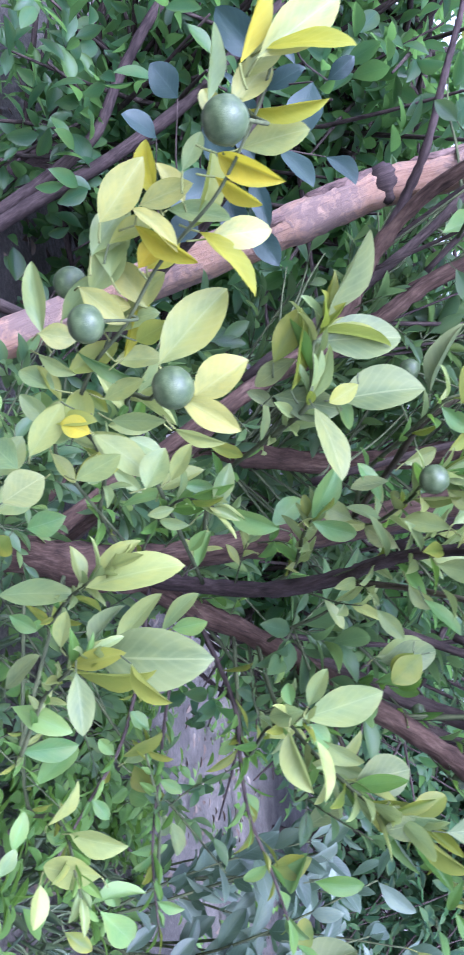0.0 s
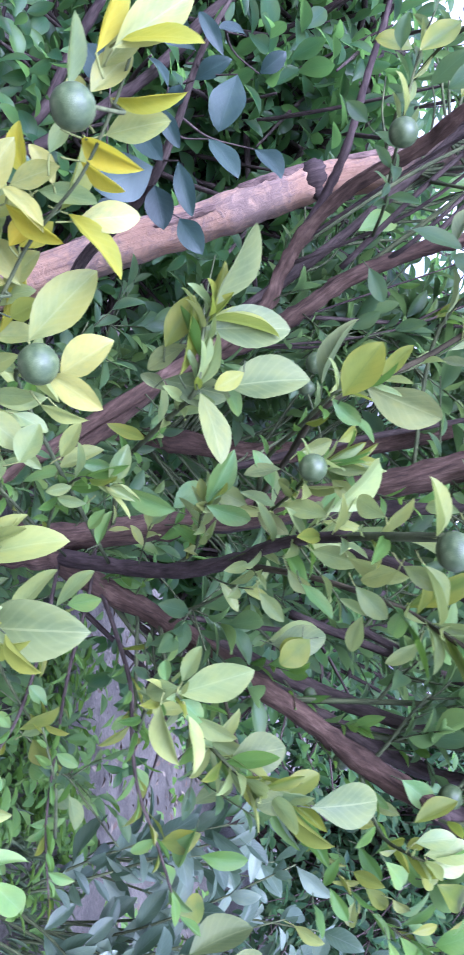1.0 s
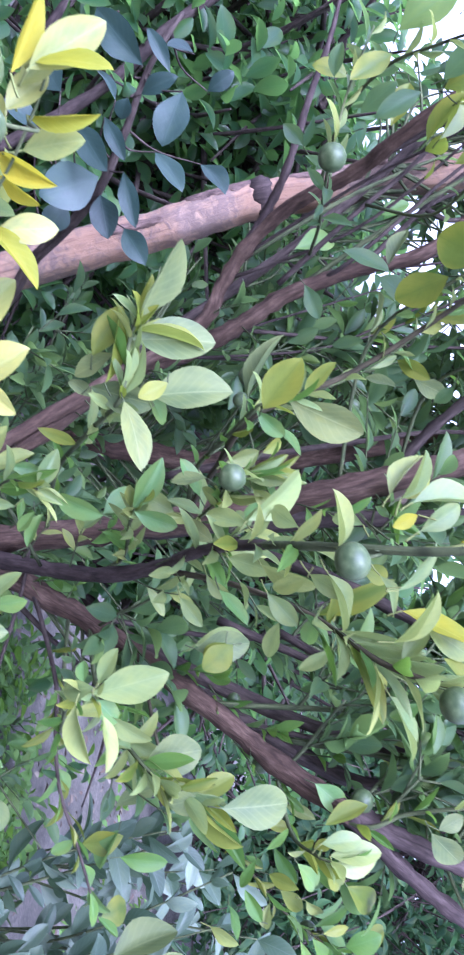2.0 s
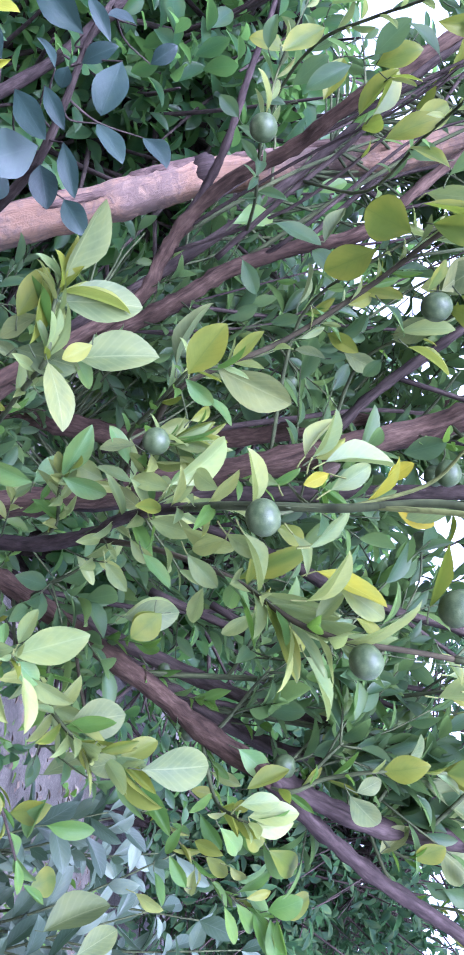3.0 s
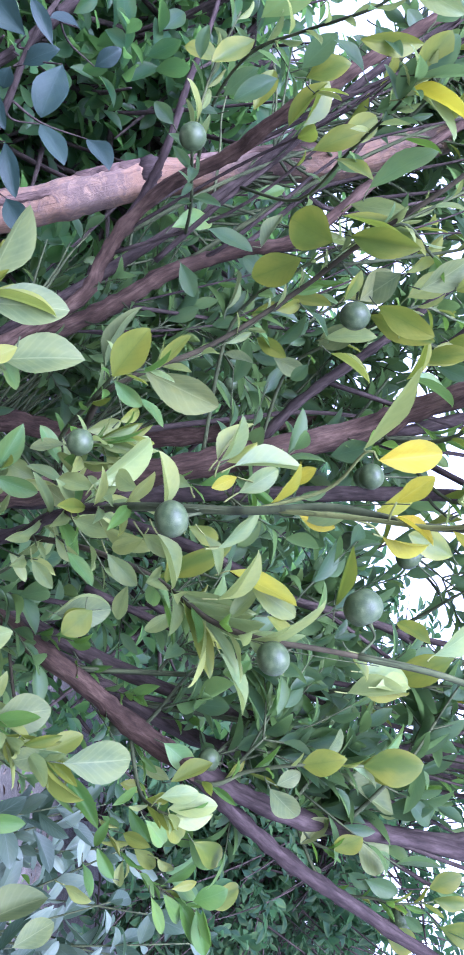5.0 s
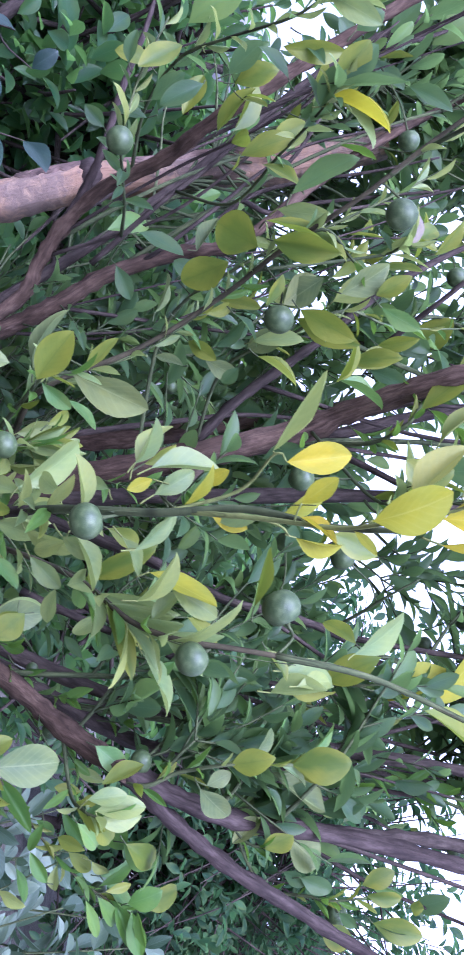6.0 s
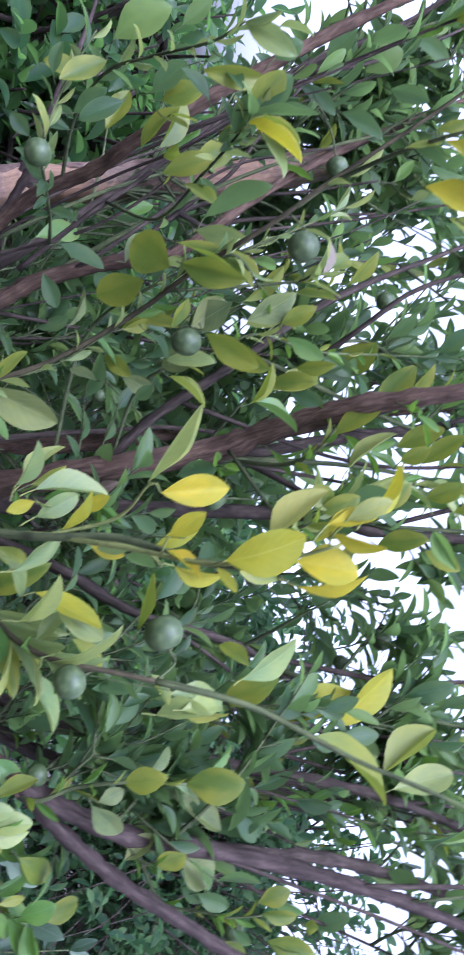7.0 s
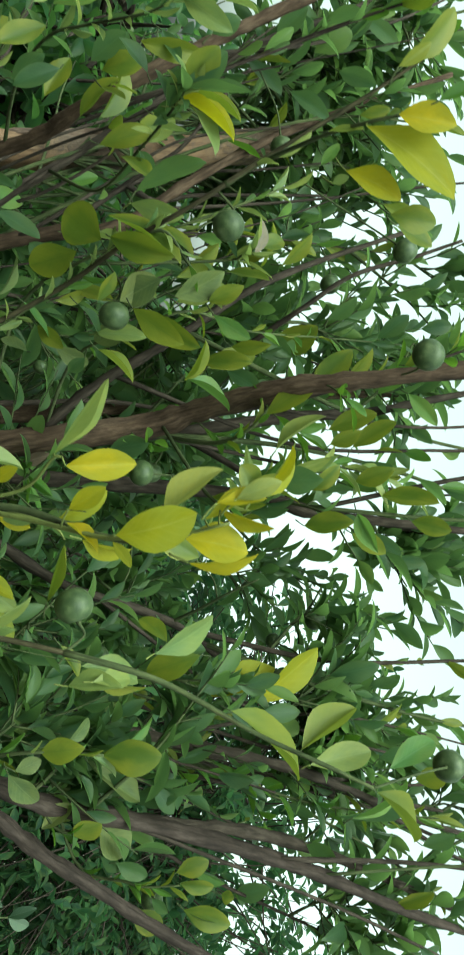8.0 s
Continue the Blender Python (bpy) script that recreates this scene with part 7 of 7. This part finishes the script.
# ---- the blue-leaved shrub beside the pole ----
shrub = thing("blue_shrub", (-0.62, 1.5, 0.0), "dark shrub with rounded blue-green leaves beside the pole", "shrub")


def blue_leaf(base, tip, width, turn, form):
    base = np.array(base)
    line = BLUE_LINE
    gap = np.linalg.norm(line[:, :3] - base, axis=1) + 2 * np.maximum(0, line[:, 2] - base[2])
    root = line[int(np.argmin(gap)), :3]
    stalk = smooth_line([(*root, 0.002), (*((root + base) / 2 + np.array([0, 0.01, -0.015])), 0.0016), (*base, 0.001)], 4)
    v, f, u = tube(stalk, 5)
    twig = under("twig", mesh_of("twig", v, f, u, BARK_DARK), shrub)
    leaf_part(base, tip, width, turn, LEAF_BLUE, twig, form)


BLUE_LINE = smooth_line([(-0.620, 1.500, -0.030, 0.0160), (-0.600, 1.480, 0.200, 0.0140), (-0.343, 1.350, 0.656, 0.0120), (-0.395, 1.200, 0.835, 0.0100), (-0.439, 1.100, 0.948, 0.0080), (-0.503, 1.050, 1.004, 0.0060), (-0.589, 1.020, 1.049, 0.0050), (-0.664, 1.020, 1.096, 0.0030)], 6)
v, f, u = tube(BLUE_LINE, 8, 0.1)
under("stem", mesh_of("stem", v, f, u, BARK_DARK), shrub)
blue_leaf((-0.580, 1.000, 1.044), (-0.626, 0.950, 0.990), 0.047, -25, 4)
blue_leaf((-0.567, 1.000, 1.081), (-0.626, 0.980, 1.056), 0.021, -7, 2)
blue_leaf((-0.534, 1.000, 1.006), (-0.590, 1.000, 0.989), 0.019, 12, 4)
blue_leaf((-0.519, 0.960, 1.102), (-0.450, 0.940, 1.080), 0.046, 23, 2)
blue_leaf((-0.540, 1.000, 1.041), (-0.549, 0.970, 1.084), 0.027, 17, 4)
blue_leaf((-0.507, 1.000, 0.952), (-0.439, 0.980, 0.990), 0.038, 23, 2)
blue_leaf((-0.522, 1.020, 0.987), (-0.462, 1.000, 1.014), 0.024, 22, 2)
blue_leaf((-0.452, 1.050, 0.971), (-0.408, 1.000, 0.913), 0.066, -8, 2)
blue_leaf((-0.457, 1.050, 1.006), (-0.381, 1.030, 1.023), 0.028, 22, 2)
blue_leaf((-0.439, 1.080, 0.966), (-0.381, 1.060, 0.980), 0.041, 11, 4)
blue_leaf((-0.396, 1.100, 0.996), (-0.347, 1.080, 1.025), 0.036, 22, 4)
blue_leaf((-0.436, 1.100, 0.912), (-0.393, 1.080, 0.891), 0.041, -19, 2)
blue_leaf((-0.548, 1.020, 1.019), (-0.523, 1.020, 1.006), 0.029, 16, 4)
blue_leaf((-0.621, 1.050, 1.108), (-0.618, 1.000, 1.090), 0.026, 16, 4)
blue_leaf((-0.507, 1.100, 1.043), (-0.446, 1.050, 1.089), 0.035, -7, 2)
blue_leaf((-0.553, 1.100, 0.867), (-0.574, 1.050, 0.847), 0.041, 15, 4)
blue_leaf((-0.607, 1.100, 0.903), (-0.630, 1.050, 0.882), 0.046, -11, 2)
blue_leaf((-0.508, 1.150, 1.104), (-0.467, 1.100, 1.146), 0.037, -19, 4)
blue_leaf((-0.605, 1.120, 1.118), (-0.619, 1.100, 1.156), 0.027, 12, 4)


# ---- trees behind ----
def limb_part(name, points, mat, parent, sides=10, seed=3):
    v, f, u = tube(smooth_line(points, 6), sides, 0.14, seed)
    return under(name, mesh_of(name, v, f, u, mat), parent)


def background_tree(name, place, height, spread, leaf, count, seed, mat, label, low=0.25, trunk=0.05, shoots=5, limbs_at=()):
    rng = random.Random(seed)
    x, y, _ = place
    ob = thing(name, place, label, "tree")
    top = np.array([x + rng.uniform(-0.2, 0.2), y, height * 0.8])
    main = curve_between(rng, (x, y, -0.05), top, trunk, trunk * 0.35)
    v, f, u = tube(main, 9, 0.12, seed)
    under("trunk", mesh_of("trunk", v, f, u, BARK), ob)
    for k, points in enumerate(limbs_at):
        limb_part("limb", points, BARK, ob, seed=seed + k)
    limbs, leaves = [], []
    for _ in range(count):
        i = rng.randrange(len(main) // 6, len(main))
        a = rng.uniform(0, 6.28)
        h = rng.uniform(low, 1.0)
        r = spread * math.sqrt(rng.uniform(0.1, 1)) * (1.15 - 0.6 * abs(h - 0.5))
        end = np.array([x + r * math.cos(a), y + 0.8 * r * math.sin(a), h * height])
        branch = curve_between(rng, main[i, :3], end, trunk * 0.25, trunk * 0.05, steps=3)
        limbs.append(tube(branch, 5))
        for _ in range(shoots):
            p = branch[rng.randrange(len(branch) // 3, len(branch)), :3]
            q = p + unit((rng.gauss(0, 1), rng.gauss(0, 1), rng.gauss(0.3, 0.6))) * leaf * rng.uniform(1.5, 4)
            twig_leaves(rng, np.array([p, (p + q) / 2, q]), leaves, leaf, rng.randint(5, 9))
    v, f, u = joined(limbs)
    under("branchwork", mesh_of("branchwork", v, f, u, BARK_DARK), ob, kind="stuff")
    leaf_heap("crown", leaves, SMALL_BLADES, mat, ob, "uneven leafy crown")
    return ob


background_tree("citrus_tree", (-1.15, 2.3, 0), 1.73, 1.0, 0.074, 270, 21, LEAF_SHADE, "dense green citrus bush behind the pole", low=0.08, limbs_at=(
    [(-0.62, 1.9, -0.05, 0.02312), (-0.68, 1.75, 0.2, 0.01972), (-0.742, 1.7, 0.396, 0.01768), (-0.83, 1.7, 0.618, 0.01564), (-0.948, 1.7, 0.836, 0.0136), (-1.1, 1.72, 1.0, 0.01496), (-1.35, 1.8, 1.3, 0.0068)],
    [(-0.66, 1.95, -0.05, 0.0238), (-0.74, 1.8, 0.2, 0.01836), (-0.805, 1.75, 0.393, 0.01564), (-0.907, 1.75, 0.564, 0.01428), (-1.052, 1.75, 0.648, 0.01224), (-1.208, 1.75, 0.76, 0.01224), (-1.5, 1.8, 1.0, 0.00612)]))
background_tree("citrus_tree", (0.1, 2.7, 0), 1.66, 0.85, 0.066, 140, 22, LEAF_SHADE, "dense green citrus bush further back", low=0.3)
background_tree("citrus_tree", (-1.35, 3.0, 0), 1.0, 0.95, 0.08, 150, 27, LEAF_SHADE, "low leafy green citrus bush", low=0.05)
background_tree("garden_tree", (2.4, 7.0, 0), 3.5, 2.0, 0.12, 330, 23, LEAF_FAR, "green leafy tree in the distance", low=0.05)
background_tree("garden_tree", (-3.0, 6.5, 0), 1.5, 2.2, 0.2, 170, 24, LEAF_FAR, "low green tree in the distance", low=0.05)
background_tree("garden_tree", (5.0, 9.0, 0), 3.4, 2.6, 0.15, 300, 25, LEAF_FAR, "tall green tree in the distance", low=0.05)
background_tree("garden_tree", (0.2, 8.5, 0), 2.6, 2.2, 0.2, 170, 26, LEAF_FAR, "low round green tree in the distance", low=0.05)


# ---- the broad-leaved plants on the open ground ----
def broad_plant(place, height, count, seed, label):
    """A shrub of upright stalks with pairs of broad grey-green leaves."""
    rng = random.Random(seed)
    x, y, _ = place
    plant = thing("broad_leaved_plant", place, label, "plant", "grey broad-leaved plants")
    for k in range(count):
        lean = np.array([rng.uniform(-0.35, 0.35), rng.uniform(-0.3, 0.2), height * rng.uniform(0.6, 1.0)])
        line = curve_between(rng, (x + rng.uniform(-0.06, 0.06), y + rng.uniform(-0.06, 0.06), -0.02), np.array([x, y, 0]) + lean, 0.006, 0.0025)
        v, f, u = tube(line, 7, 0.1, seed + k)
        stalk = under("stalk", mesh_of("stalk", v, f, u, TWIG), plant)
        turn = rng.uniform(0, 6.28)
        for j in range(5, len(line), 2 if k % 2 else 1):
            d = unit(line[j, :3] - line[j - 1, :3])
            turn += 1.57 + rng.uniform(-0.3, 0.3)
            for side in (0, math.pi):
                out = np.array([math.cos(turn + side), math.sin(turn + side), rng.uniform(-0.1, 1.1)])
                size = rng.uniform(0.08, 0.19) * (1.1 - 0.35 * j / len(line))
                base = line[j, :3] + unit(out) * 0.004
                tip = base + unit(out + d * 0.3) * size
                leaf_part(base, tip, size * rng.uniform(0.34, 0.46), rng.uniform(-70, 70), LEAF_GREY, stalk, rng.choice((2, 4, 0, 4)))
    return plant


broad_plant((1.22, 2.6, 0), 1.12, 6, 31, "tall plant with broad grey-green leaves")
broad_plant((1.4, 2.85, 0), 1.4, 6, 32, "tall plant with broad grey-green leaves")
broad_plant((1.3, 3.3, 0), 0.95, 5, 33, "plant with broad grey-green leaves on bare soil")
broad_plant((1.85, 2.6, 0), 1.1, 5, 34, "plant with broad grey-green leaves on bare soil")


# ---- litter and weeds on the ground ----
def litter():
    rng = random.Random(41)
    dry, weeds = [], []
    for _ in range(1900):
        p = np.array([rng.uniform(-1.5, 3.0), rng.uniform(0.8, 6.5), 0.03 + rng.uniform(0, 0.01)])
        a = rng.uniform(0, 6.28)
        size = rng.uniform(0.02, 0.07)
        dry.append((p, (math.cos(a), math.sin(a), rng.uniform(-0.1, 0.3)), (rng.uniform(-0.4, 0.4), rng.uniform(-0.4, 0.4), 1), size, size * 0.45, rng.randrange(5)))
    for k in range(190):
        c = np.array([rng.uniform(-1.2, 3.0), rng.uniform(1.6, 6.0), 0.0] if k < 90 else [rng.gauss(0.75, 0.35), rng.uniform(1.7, 3.4), rng.uniform(0.0, 0.1)])
        for _ in range(rng.randint(8, 16)):
            a = rng.uniform(0, 6.28)
            size = rng.uniform(0.04, 0.1)
            p = c + np.array([rng.gauss(0, 0.06), rng.gauss(0, 0.06), rng.uniform(0.0, 0.12)])
            weeds.append((p, (math.cos(a), math.sin(a), rng.uniform(0.1, 0.9)), (rng.uniform(-0.5, 0.5), rng.uniform(-0.5, 0.5), 1), size, size * 0.5, rng.randrange(5)))
    fallen = leaf_heap("leaf_litter", dry, SMALL_BLADES, LEAF_DRY, None, "dry brown leaves scattered on the soil")
    tagged(fallen, category="leaf litter")
    low = leaf_heap("ground_weeds", weeds, SMALL_BLADES, LEAF_GREEN, None, "low green weeds on the soil")
    tagged(low, category="weeds")


litter()


def grass():
    """Tufts of short grass on the open soil."""
    rng = random.Random(43)
    blades = []
    for _ in range(170):
        c = np.array([rng.gauss(1.0, 0.45), rng.gauss(2.5, 0.5), 0.0])
        for _ in range(rng.randint(6, 14)):
            a, size = rng.uniform(0, 6.28), rng.uniform(0.05, 0.14)
            p = c + np.array([rng.gauss(0, 0.03), rng.gauss(0, 0.03), 0.01])
            blades.append((p, (math.cos(a), math.sin(a), rng.uniform(0.8, 2.5)), (rng.uniform(-1, 1), rng.uniform(-1, 1), 0.3), size, size * 0.06, rng.randrange(5)))
    turf = leaf_heap("grass", blades, SMALL_BLADES, GRASS, None, "thin blue-green grass tufts on bare soil")
    tagged(turf, category="grass")


grass()
